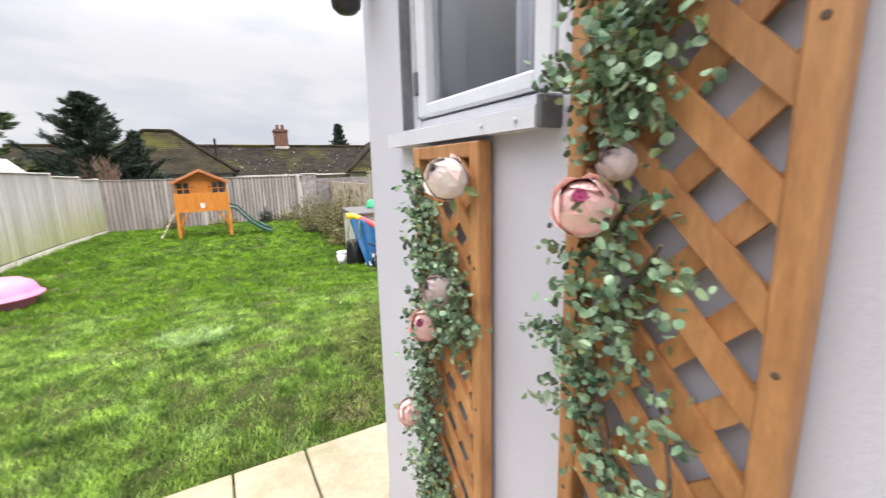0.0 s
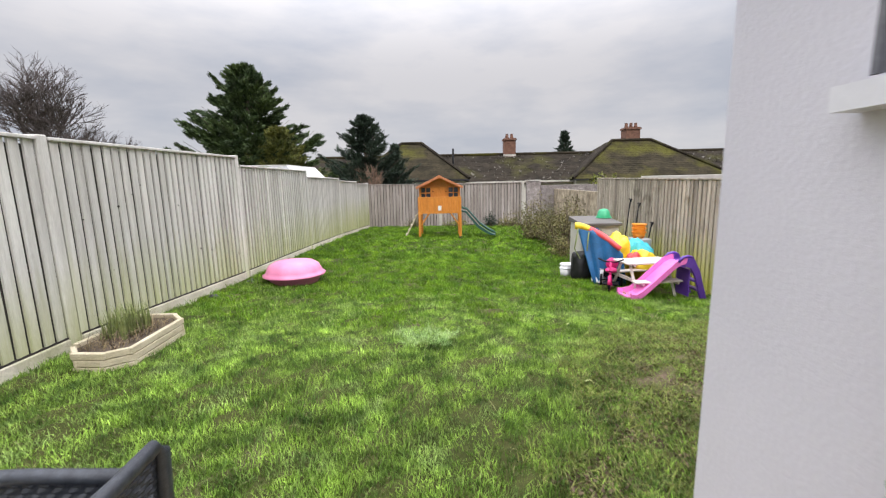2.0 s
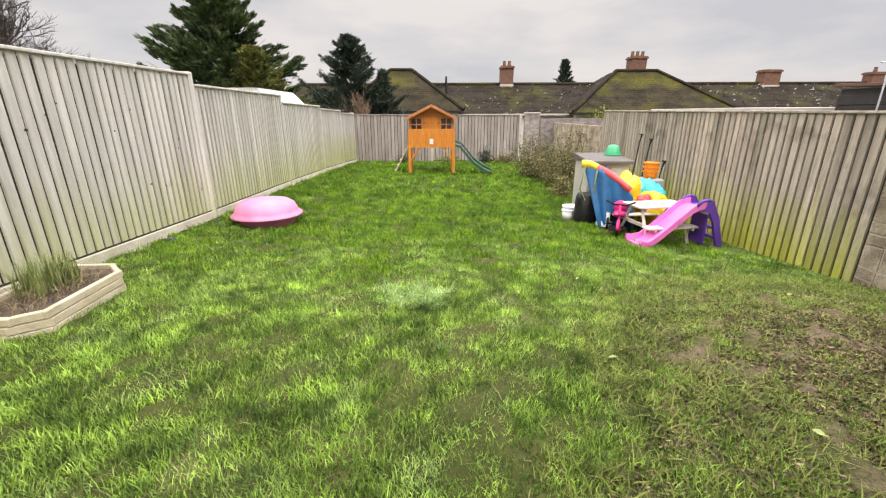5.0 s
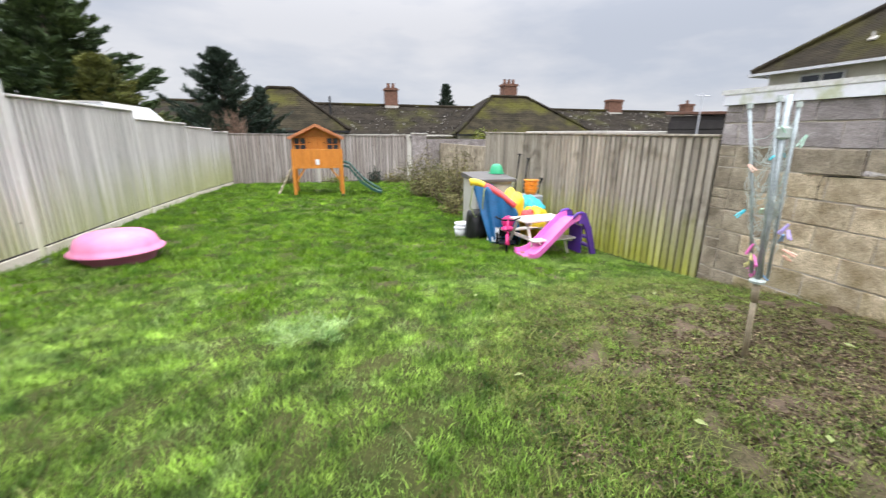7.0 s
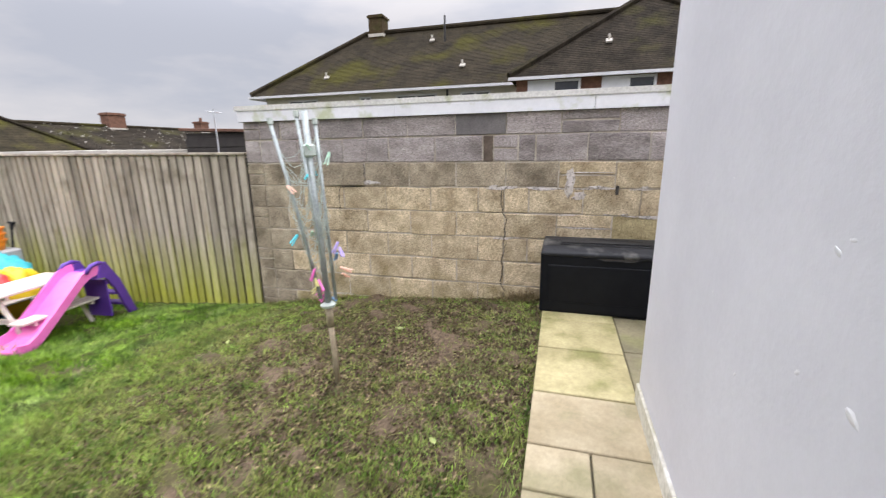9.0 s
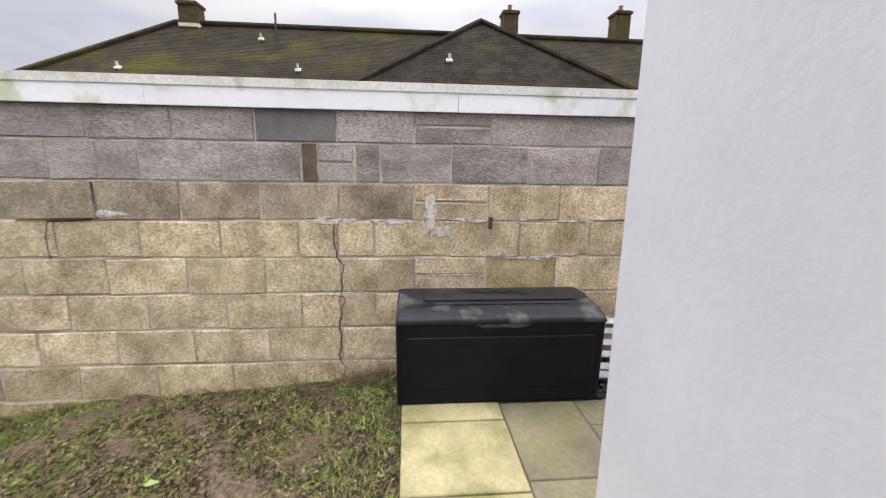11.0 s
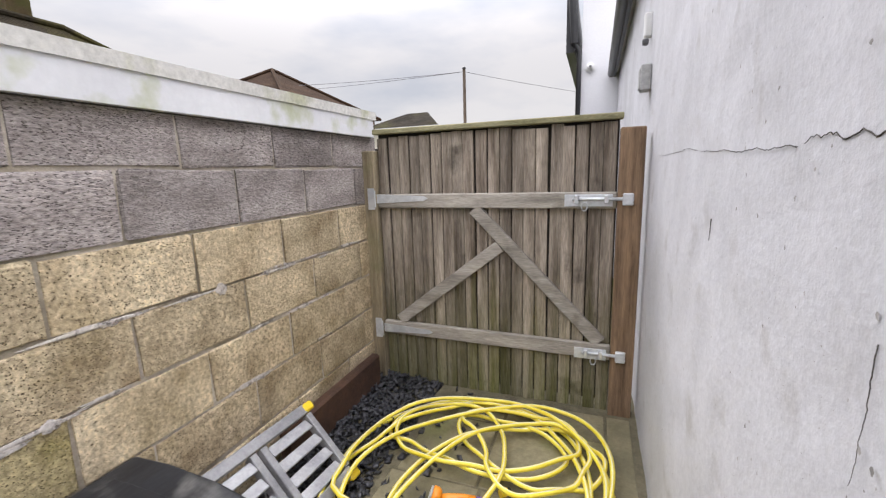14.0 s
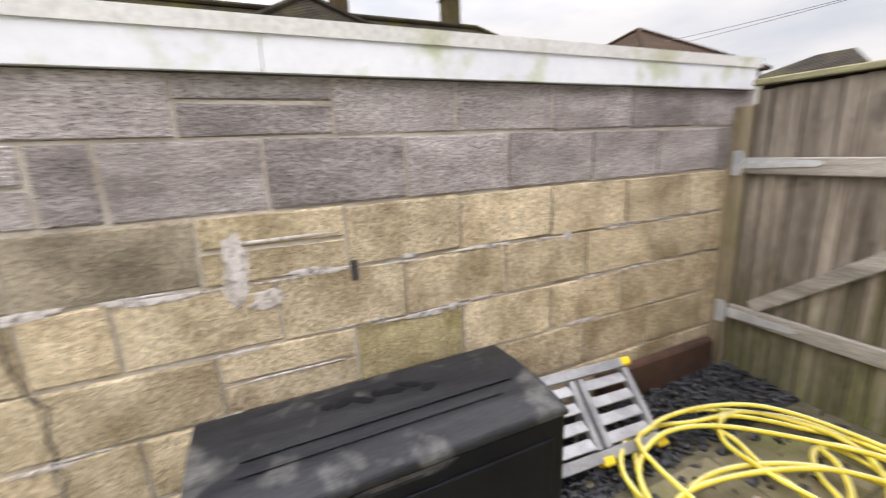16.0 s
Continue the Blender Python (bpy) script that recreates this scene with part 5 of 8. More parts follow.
def build_gate():
    g = thing("garden_gate", "closed weathered timber boarded gate with diagonal braces and zinc bolts", "gate")
    rng = random.Random(17)
    x0, x1, n = 2.645, 4.01, 20
    step = (x1 - x0) / n
    cache = [mesh_of("board", box((0, 0, 0.79), (step - 0.006, 0.02, 1.58), bev=0.003), M_GATE) for _ in range(1)]
    for k in range(n):
        piece("board", cache[0], g, pose(x0 + step * (k + 0.5), GY + rng.uniform(-0.005, 0.003), -0.02 + 0.02 * rng.random() - 0.02, 0, rng.uniform(-0.3, 0.3), rng.uniform(1.5, 5)))
    # dark sheet added behind the boards as the shade in their grooves
    part("groove_shade_sheet", box(((x0 + x1) / 2, GY - 0.02, 0.8), (x1 - x0, 0.012, 1.54)), M_GAP_SHADE, g)
    part("top_rail", box(((x0 + x1) / 2, GY + 0.01, 1.578), (x1 - x0 + 0.03, 0.06, 0.03), bev=0.004), M_GATE_CAP, g, "mossy top rail")
    part("upper_ledge", box(((x0 + x1) / 2, GY + 0.026, 1.165), (x1 - x0, 0.03, 0.085), bev=0.005), M_GATE_RAIL, g)
    part("lower_ledge", box(((x0 + x1) / 2, GY + 0.026, 0.345), (x1 - x0, 0.03, 0.085), Matrix.Rotation(radians(-0.6), 3, "Y"), bev=0.005), M_GATE_RAIL, g)

    def brace(a, b, name, yy):
        a, b = Vector(a), Vector(b)
        mid, dd = (a + b) / 2, b - a
        part(name, box((mid.x, GY + yy, mid.y), (dd.length, 0.028, 0.072), Matrix.Rotation(-math.atan2(dd.y, dd.x), 3, "Y"), bev=0.004), M_GATE_RAIL, g)

    brace((3.40, 1.12), (2.70, 0.39), "brace", 0.0255)
    brace((3.90, 0.405), (3.25, 0.905), "brace", 0.024)
    # strap hinges
    for z in (1.18, 0.345):
        h = part("strap_hinge", prism([(4.02, z + 0.028), (3.70, z + 0.014), (3.675, z), (3.70, z - 0.014), (4.02, z - 0.028)], "y", GY + 0.0425, GY + 0.0465), M_ZINC, g, "galvanised strap hinge")
        part("hinge_plate", box((4.045, GY + 0.058, z), (0.045, 0.006, 0.13), bev=0.001), M_ZINC, h)
        part("hinge_pin", tube([(4.02, GY + 0.062, z - 0.05), (4.02, GY + 0.062, z + 0.05)], 0.008, 8), M_ZINC, h)
        for k in range(4):
            part("bolt_head", lathe([(0.006, 0), (0.006, 0.003), (0.002, 0.005)], seg=8), M_ZINC, h).matrix_basis = pose(3.98 - 0.075 * k, GY + 0.046, z, -90, 0, 0)
    # sliding bolts
    for z, x_a in ((1.165, 2.90), (0.325, 2.83)):
        b = part("bolt_plate", box(((x_a + 2.665) / 2, GY + 0.0435, z), (x_a - 2.665, 0.005, 0.062), bev=0.001), M_ZINC, g, "zinc tower bolt")
        part("bolt_bar", tube([(x_a - 0.04, GY + 0.058, z + 0.008), (2.575, GY + 0.058, z + 0.008)], 0.0085, 10), M_ZINC, b, smooth=True)
        part("staple", box((2.695, GY + 0.056, z + 0.006), (0.02, 0.03, 0.045), bev=0.004), M_ZINC, b)
        part("staple", box((x_a - 0.06, GY + 0.056, z + 0.006), (0.02, 0.03, 0.045), bev=0.004), M_ZINC, b)
        part("keep", box((2.595, GY + 0.0585, z + 0.006), (0.05, 0.034, 0.06), bev=0.005), M_ZINC, b)
        part("ring_handle", tube([(x_a - 0.10 + 0.014 * math.cos(t), GY + 0.068, z - 0.03 + 0.022 * math.sin(t)) for t in np.linspace(0, math.tau, 14)[:-1]], 0.0035, 6, closed=True), M_ZINC, b, smooth=True)
    p = thing("gate_post", "brown stained timber gate post against the white wall", "post", pose(2.585, GY + 0.01, -0.1))
    part("shaft", box((0, 0, 0.81), (0.115, 0.09, 1.62), bev=0.006), M_POST, p)
    p = thing("gate_post", "brown stained timber gate post against the block wall", "post", pose(4.055, GY + 0.01, -0.1))
    part("shaft", box((0, 0, 0.79), (0.085, 0.09, 1.56), bev=0.006), M_POST_OLD, p)


build_gate()


# ---------- trellises and their silk flowers ----------
def build_trellis(y0, y1, z0, z1, label):
    t = thing("trellis", label, "trellis", group="wall trellises")
    x = HX0 - 0.028
    w = 0.031
    bm_post = lambda yy: box((x, yy, (z0 + z1) / 2), (0.034, w, z1 - z0), bev=0.003)
    part("upright", bm_post(y0 + w / 2), M_TRELLIS, t)
    part("upright", bm_post(y1 - w / 2), M_TRELLIS, t)
    part("rail", box((x, (y0 + y1) / 2, z1 - w / 2), (0.032, y1 - y0 - 2 * w, w), bev=0.003), M_TRELLIS, t)
    part("rail", box((x, (y0 + y1) / 2, z0 + w / 2), (0.032, y1 - y0 - 2 * w, w), bev=0.003), M_TRELLIS, t)
    for z in np.arange(z0 + 0.12, z1, 0.32):
        for y in (y0 + w / 2, y1 - w / 2):
            part("nail_head", lathe([(0.004, 0), (0.004, 0.0015), (0.002, 0.002)], seg=8), M_STEM, t).matrix_basis = pose(x - 0.0165, y, float(z), 0, -90, 0)
    ya, yb, za, zb = y0 + w - 0.01, y1 - w + 0.01, z0 + w - 0.01, z1 - w + 0.01
    gap = 0.108
    for sign, dx in ((1, -0.005), (-1, 0.006)):
        lo = za - (yb - ya)
        c = lo + 0.06
        while c < zb + (yb - ya):
            # line z = c + sign * (y - ya), clipped to the frame
            ends = []
            for y in (ya, yb):
                z = c + (y - ya if sign > 0 else yb - y)
                ends.append((y, z))
            (p, q), (r, s) = ends
            if q > s:
                (p, q), (r, s) = (r, s), (p, q)
            if s > za + 0.02 and q < zb - 0.02:
                if q < za:
                    k = (za - q) / (s - q)
                    p, q = p + (r - p) * k, za
                if s > zb:
                    k = (zb - q) / (s - q)
                    r, s = p + (r - p) * k, zb
                ln = math.hypot(r - p, s - q)
                if ln > 0.03:
                    part("slat", box((x + dx, (p + r) / 2, (q + s) / 2), (0.010, ln, 0.031), Matrix.Rotation(math.atan2(s - q, r - p), 3, "X")), M_TRELLIS, t)
            c += gap
    return t


build_trellis(0.150, 0.445, 0.06, 1.92, "orange-stained timber lattice trellis screwed to the white wall")
build_trellis(0.675, 0.965, 0.06, 1.395, "short orange-stained timber lattice trellis under the window sill")


def peony(name, y, z, r, material, label, heart=True, turn=0.0):
    """A silk peony: petals wrapped as overlapping shells round a dark frilled heart, facing out from the wall."""
    f = thing(name, label, "artificial flower", pose(HX0 - 0.072 - r * 0.4, y, z, 0, -62, turn), "silk flowers on the trellis")
    rng = random.Random(int(z * 1000))
    for ring, (n, theta, shell, half) in enumerate(((5, 112, 1.0, 46), (5, 78, 0.98, 46), (5, 50, 0.93, 38), (4, 30, 0.86, 26))):
        for k in range(n):
            phi = k * 360 / n + ring * 37 + rng.uniform(-9, 9)
            bm = bmesh.new()
            rows = []
            g = 7
            rr = r * shell * rng.uniform(0.97, 1.03)
            for i in range(g + 1):
                row = []
                for j in range(g + 1):
                    u, v = i / g * 2 - 1, j / g * 2 - 1
                    wide = math.sqrt(max(0.0, 1 - 0.55 * v * v)) if v < 0 else math.sqrt(max(0.02, 1 - 0.8 * v * v))
                    a, b = radians(half) * u * wide, radians(half) * v
                    lip = 1 + 0.20 * max(0, v) ** 3 + 0.05 * u * u + 0.02 * math.sin(5 * u + k) * max(0, v)
                    d = Vector((math.sin(a) * math.cos(b), math.sin(b), math.cos(a) * math.cos(b)))
                    row.append(bm.verts.new(d * rr * lip))
                rows.append(row)
            for i in range(g):
                for j in range(g):
                    bm.faces.new((rows[i][j], rows[i + 1][j], rows[i + 1][j + 1], rows[i][j + 1]))
            p = part("petal", bm, material, f, smooth=True)
            p.matrix_basis = pose(0, 0, 0, 0, 0, phi) @ pose(0, 0, 0, theta, 0, 0)
    if heart:
        bm = bmesh.new()
        for k in range(22):
            a, d = rng.uniform(0, math.tau), rng.uniform(0, 0.27) * r
            bm_box(bm, (math.cos(a) * d, math.sin(a) * d, r * 0.93), (r * 0.05, r * 0.24, r * 0.36), Matrix.Rotation(a, 3, "Z") @ Matrix.Rotation(rng.uniform(-0.5, 0.5), 3, "X"))
        part("heart", bm, M_PETAL_D, f, "crimson heart")
    bm = bmesh.new()
    bmesh.ops.create_icosphere(bm, subdivisions=3, radius=r * 0.80)
    part("bud", bm, material, f, smooth=True)
    part("calyx", lathe([(0.18 * r, -1.15 * r), (0.5 * r, -0.95 * r), (0.35 * r, -0.8 * r)], seg=10), M_LEAF_Y, f)
    for k in range(2):
        a = rng.uniform(0, math.tau)
        c, q = Vector((math.cos(a), math.sin(a), -0.5)), Vector((-math.sin(a), math.cos(a), 0))
        part("sepal", solid([t * r for t in (c * 0.7, c * 1.2 + q * 0.25 + Vector((0, 0, 0.1)), c * 1.7, c * 1.2 - q * 0.25)], [(0, 1, 2, 3)]), M_LEAF_Y, f, "yellow-green leaf")
    return f


def garland(y0, y1, z0, z1, n_stems, n_leaf, seed, density_x=0.06, label="", sway=0.05):
    """Silk eucalyptus: twining stems with many small round leaves in sprays."""
    g = thing("silk_garland", label, "artificial foliage", group="silk garlands")
    rng = np.random.default_rng(seed)
    cents, cents_y = [], []
    for s in range(n_stems):
        yy = rng.uniform(y0 + 0.04, y1 - 0.04)
        pts = []
        z = z1 - rng.uniform(0, 0.15)
        k = 0
        ph = rng.uniform(0, 6)
        while z > z0 + rng.uniform(0, 0.1):
            yy2 = yy + sway * math.sin(k * 0.45 + ph) + rng.normal(0, 0.006)
            pts.append((HX0 - 0.055 - 0.018 * math.sin(k * 0.8 + ph) ** 2, float(np.clip(yy2, y0 - 0.02, y1 + 0.02)), z))
            z -= 0.035
            k += 1
        if len(pts) < 3:
            continue
        part("stem", tube(pts, 0.0028, 5), M_STEM, g)
        per = n_leaf // n_stems
        idx = rng.integers(0, len(pts), per // 9 + 1)
        for i in idx:
            p = np.array(pts[i])
            d = rng.normal(size=3) * np.array([0.5, 1.0, 0.8]) + np.array([-0.35, 0, -0.2])
            d /= np.linalg.norm(d)
            ln = rng.uniform(0.04, density_x + 0.04)
            tip = p + d * ln
            tip[0] = min(tip[0], HX0 - 0.012)
            for u in np.linspace(0.2, 1.0, 9):
                c = p + (tip - p) * u + rng.normal(0, 0.007, 3)
                c[0] = min(c[0], HX0 - 0.012)
                (cents_y if rng.random() < 0.07 else cents).append(c)
    for cc, m, lab in ((cents, M_LEAF, ""), (cents_y, M_LEAF_Y, "yellow-green silk leaves")):
        if cc:
            v, q = round_leaves(rng, np.array(cc), 0.0145)
            ob = new("leaves", np_mesh("leaves", v, q, m))
            ob.parent = g
            if lab:
                ob["label"] = lab
    return g


garland(0.27, 0.40, 1.30, 1.92, 4, 1900, 41, 0.05, "artificial eucalyptus garland hung on the tall trellis", 0.045)
garland(0.20, 0.40, 0.70, 1.32, 4, 1400, 42, 0.045, "artificial eucalyptus garland trailing down the tall trellis", 0.05)
garland(0.80, 0.94, 0.12, 1.34, 4, 3000, 43, 0.035, "artificial eucalyptus garland covering the short trellis", 0.035)
garland(0.70, 0.86, 0.92, 1.20, 3, 1000, 44, 0.045, "artificial eucalyptus garland across the middle of the short trellis", 0.04)


def spray(y, z, dy, dz, seed):
    """A loose sprig that stands off the trellis."""
    g = thing("silk_sprig", "artificial eucalyptus sprig poking out beside the trellis", "artificial foliage", group="silk sprigs")
    rng = np.random.default_rng(seed)
    pts = [(HX0 - 0.04 - 0.005 * k, y + dy * 0.6 * k / 6, z + dz * k / 6 + 0.01 * math.sin(k)) for k in range(7)]
    part("stem", tube(pts, 0.002, 5), M_STEM, g)
    c = []
    for p in pts[1:]:
        c += [np.array(p) + rng.normal(0, 0.012, 3) for _ in range(11)]
    v, q = round_leaves(rng, np.array(c), 0.0145)
    ob = new("leaves", np_mesh("leaves", v, q, M_LEAF))
    ob.parent = g


spray(0.42, 1.08, 0.09, 0.02, 1)
spray(0.43, 1.45, 0.07, 0.03, 2)
spray(0.92, 1.31, 0.03, 0.02, 3)
spray(0.88, 0.98, 0.05, -0.01, 4)
peony("silk_peony", 0.372, 1.29, 0.037, M_PETAL, "large blush pink silk peony with crimson heart", True, 32)
peony("silk_peony", 0.717, 1.323, 0.040, M_PETAL_W, "cream silk peony at the top of the short trellis", False, 20)
peony("silk_peony", 0.836, 0.978, 0.037, M_PETAL, "blush pink silk peony half hidden in leaves", True, 40)
peony("silk_peony", 0.945, 0.69, 0.036, M_PETAL, "pale pink silk peony low on the short trellis", False, 60)
peony("silk_hydrangea", 0.762, 1.08, 0.036, M_PETAL_G, "faded dusky silk hydrangea among leaves", False, 10)
peony("silk_hydrangea", 0.33, 1.345, 0.020, M_PETAL_G, "small faded silk flower on the tall trellis", False, 10)


# ---------- rattan chair ----------
def woven(p, u, v, nu, nv, amp):
    """A woven panel: corner p, edges u and v, with over-and-under strands as relief."""
    bm = bmesh.new()
    p, u, v = Vector(p), Vector(u), Vector(v)
    n = u.cross(v).normalized()
    rows = []
    for i in range(nu * 2 + 1):
        row = []
        for j in range(nv * 2 + 1):
            h = amp * math.sin(math.pi * j / 2 + 0.4) * (1 if (i // 2) % 2 else -1) * (0.6 + 0.4 * math.sin(math.pi * i / 2)) + amp * 0.8 * (j % 2)
            row.append(bm.verts.new(p + u * (i / (nu * 2)) + v * (j / (nv * 2)) + n * h))
        rows.append(row)
    for i in range(nu * 2):
        for j in range(nv * 2):
            bm.faces.new((rows[i][j], rows[i + 1][j], rows[i + 1][j + 1], rows[i][j + 1]))
    back = [bm.verts.new(q + n * -0.02) for q in (p, p + u, p + u + v, p + v)]
    bm.faces.new(back)
    for a, b, side in ((0, 1, [r[0] for r in rows]), (1, 2, rows[-1]), (2, 3, [r[-1] for r in rows][::-1]), (3, 0, rows[0][::-1])):
        bm.faces.new(list(side) + [back[b], back[a]])
    bmesh.ops.recalc_face_normals(bm, faces=bm.faces)
    return bm


def rattan_chair(m):
    c = thing("rattan_chair", "charcoal grey woven rattan garden armchair on the patio", "chair", m)
    # the back stands at x = 0, the seat reaches to -x
    part("backrest", woven((0.0, 0.0, 0.30), (0, 0.52, 0), (0.035, 0, 0.38), 26, 26, 0.004), M_RATTAN, c, smooth=False)
    part("back_rim", tube([(0.035, -0.012, 0.30), (0.04, -0.012, 0.55), (0.045, 0.0, 0.685), (0.045, 0.26, 0.675), (0.045, 0.50, 0.69), (0.04, 0.53, 0.66), (0.02, 0.53, 0.30)], 0.019, 10), M_RATTAN, c, "braided rim", True)
    for y in (0.0, 0.50):
        part("armrest", woven((-0.56, y, 0.05), (0.56, 0, 0), (0, 0, 0.55), 28, 30, 0.004), M_RATTAN, c)
        part("arm_rim", tube([(-0.58, y, 0.05), (-0.58, y, 0.55), (-0.55, y, 0.605), (-0.28, y, 0.615), (0.0, y, 0.61)], 0.019, 10), M_RATTAN, c, "braided rim", True)
    part("seat", woven((-0.56, 0.02, 0.34), (0.56, 0, 0), (0, 0.48, 0), 26, 22, 0.003), M_RATTAN, c)
    part("apron", woven((-0.57, 0.02, 0.06), (0, 0.48, 0), (0, 0, 0.27), 22, 14, 0.003), M_RATTAN, c)
    for x in (-0.55, 0.0):
        for y in (0.0, 0.5):
            part("leg", tube([(x, y, 0.0), (x, y, 0.32)], 0.018, 10), M_RATTAN, c)
    return c


rattan_chair(pose(-0.845, 0.955, 0.002, 0, 0, 0))


# ---------- timber planter ----------
def build_planter():
    pl = thing("planter", "low angular pale timber planter with soil and dried plants", "planter", pose(0, 0, ground_z(-2.9, 4.0) - 0.01))
    ring = [(-2.95, 3.53), (-2.80, 3.38), (-2.59, 3.37), (-2.455, 3.475), (-2.495, 4.12), (-2.65, 4.27), (-2.92, 4.26)]
    h = 0.056
    for lvl in range(3):
        for i in range(7):
            a, b = Vector(ring[i]), Vector(ring[(i + 1) % 7])
            d = (b - a).normalized()
            over = 0.026 if (i + lvl) % 2 else -0.016
            a2, b2 = a - d * over, b + d * over
            mid = (a2 + b2) / 2
            part("plank", box((mid.x, mid.y, h * (lvl + 0.5) + 0.0007 * i), ((b2 - a2).length, 0.036, h - 0.004), Matrix.Rotation(math.atan2(d.y, d.x), 3, "Z"), bev=0.005), M_PLANTER, pl)
    bm = prism([(-2.70 + (p[0] + 2.70) * 0.95, 3.82 + (p[1] - 3.82) * 0.98) for p in ring], "z", 0.0, 0.135)
    part("soil", bm, M_SOIL, pl, "dark soil")
    rng = np.random.default_rng(55)
    g = thing("dried_plants", "straggly half-dead yellow-green plants growing in the planter", "plant", pose(0, 0, 0.115))
    z0 = ground_z(-2.9, 4.0)
    for col, n, ln, name in ((M_LITTER, 420, 0.22, "dead_foliage"), (M_LEAF_Y, 520, 0.25, "green_foliage"), (M_STEM, 140, 0.28, "brown_foliage")):
        bm = bmesh.new()
        upright = col is M_LEAF_Y
        for k in range(n):
            x = rng.uniform(-2.88, -2.68 if upright else -2.56)
            y = rng.uniform(3.70, 4.05) if upright else rng.uniform(3.48, 4.16)
            size = ln * rng.uniform(0.35, 1.1)
            a = rng.uniform(0, math.tau)
            out = (rng.uniform(0.1, 0.45) if upright else rng.uniform(0.3, 1.1)) * size
            tall = size if upright else size * rng.uniform(0.15, 0.6)
            wd = 0.0045 if upright else 0.003
            side = Vector((-math.sin(a), math.cos(a), 0)) * wd
            rows = []
            for t in (0.0, 0.4, 0.75, 1.0):
                c = Vector((max(x + math.cos(a) * out * t * t, -3.1), y + math.sin(a) * out * t * t, z0 + tall * (1.6 * t - 0.6 * t * t)))
                rows.append((bm.verts.new(c - side * (1.05 - t)), bm.verts.new(c + side * (1.05 - t))))
            for q, r in zip(rows, rows[1:]):
                bm.faces.new((q[0], q[1], r[1], r[0]))
        part(name, bm, col, g)


build_planter()


# ---------- pink sandpit ----------
def build_sandpit():
    x, y = -2.36, 6.62
    s = thing("sandpit", "closed pink plastic shell sandpit on the grass beside the fence", "sandpit", pose(x, y, ground_z(x, y) + 0.0, 0, 0, 8))
    part("tub", lathe([(0.02, 0.0), (0.27, 0.0), (0.30, 0.02), (0.345, 0.12), (0.36, 0.135)], seg=40, sx=1.12), M_PINK, s, smooth=True)
    bm = bmesh.new()
    prof = [(0.36, 0.125), (0.43, 0.135), (0.435, 0.155), (0.40, 0.168), (0.385, 0.21), (0.35, 0.285), (0.27, 0.335), (0.14, 0.355), (0.01, 0.36)]
    rings = []
    for r, z in prof:
        ring = []
        for k in range(64):
            a = k * math.tau / 64
            bump = 1 + (0.014 * math.cos(10 * a) if 0.17 < z < 0.34 else 0)
            ring.append(bm.verts.new((r * bump * 1.04 * math.cos(a), r * bump * math.sin(a), z)))
        rings.append(ring)
    for p, q in zip(rings, rings[1:]):
        for k in range(64):
            bm.faces.new((p[k], p[(k + 1) % 64], q[(k + 1) % 64], q[k]))
    bm.faces.new(rings[-1])
    part("lid", bm, M_PINK, s, smooth=True)


build_sandpit()


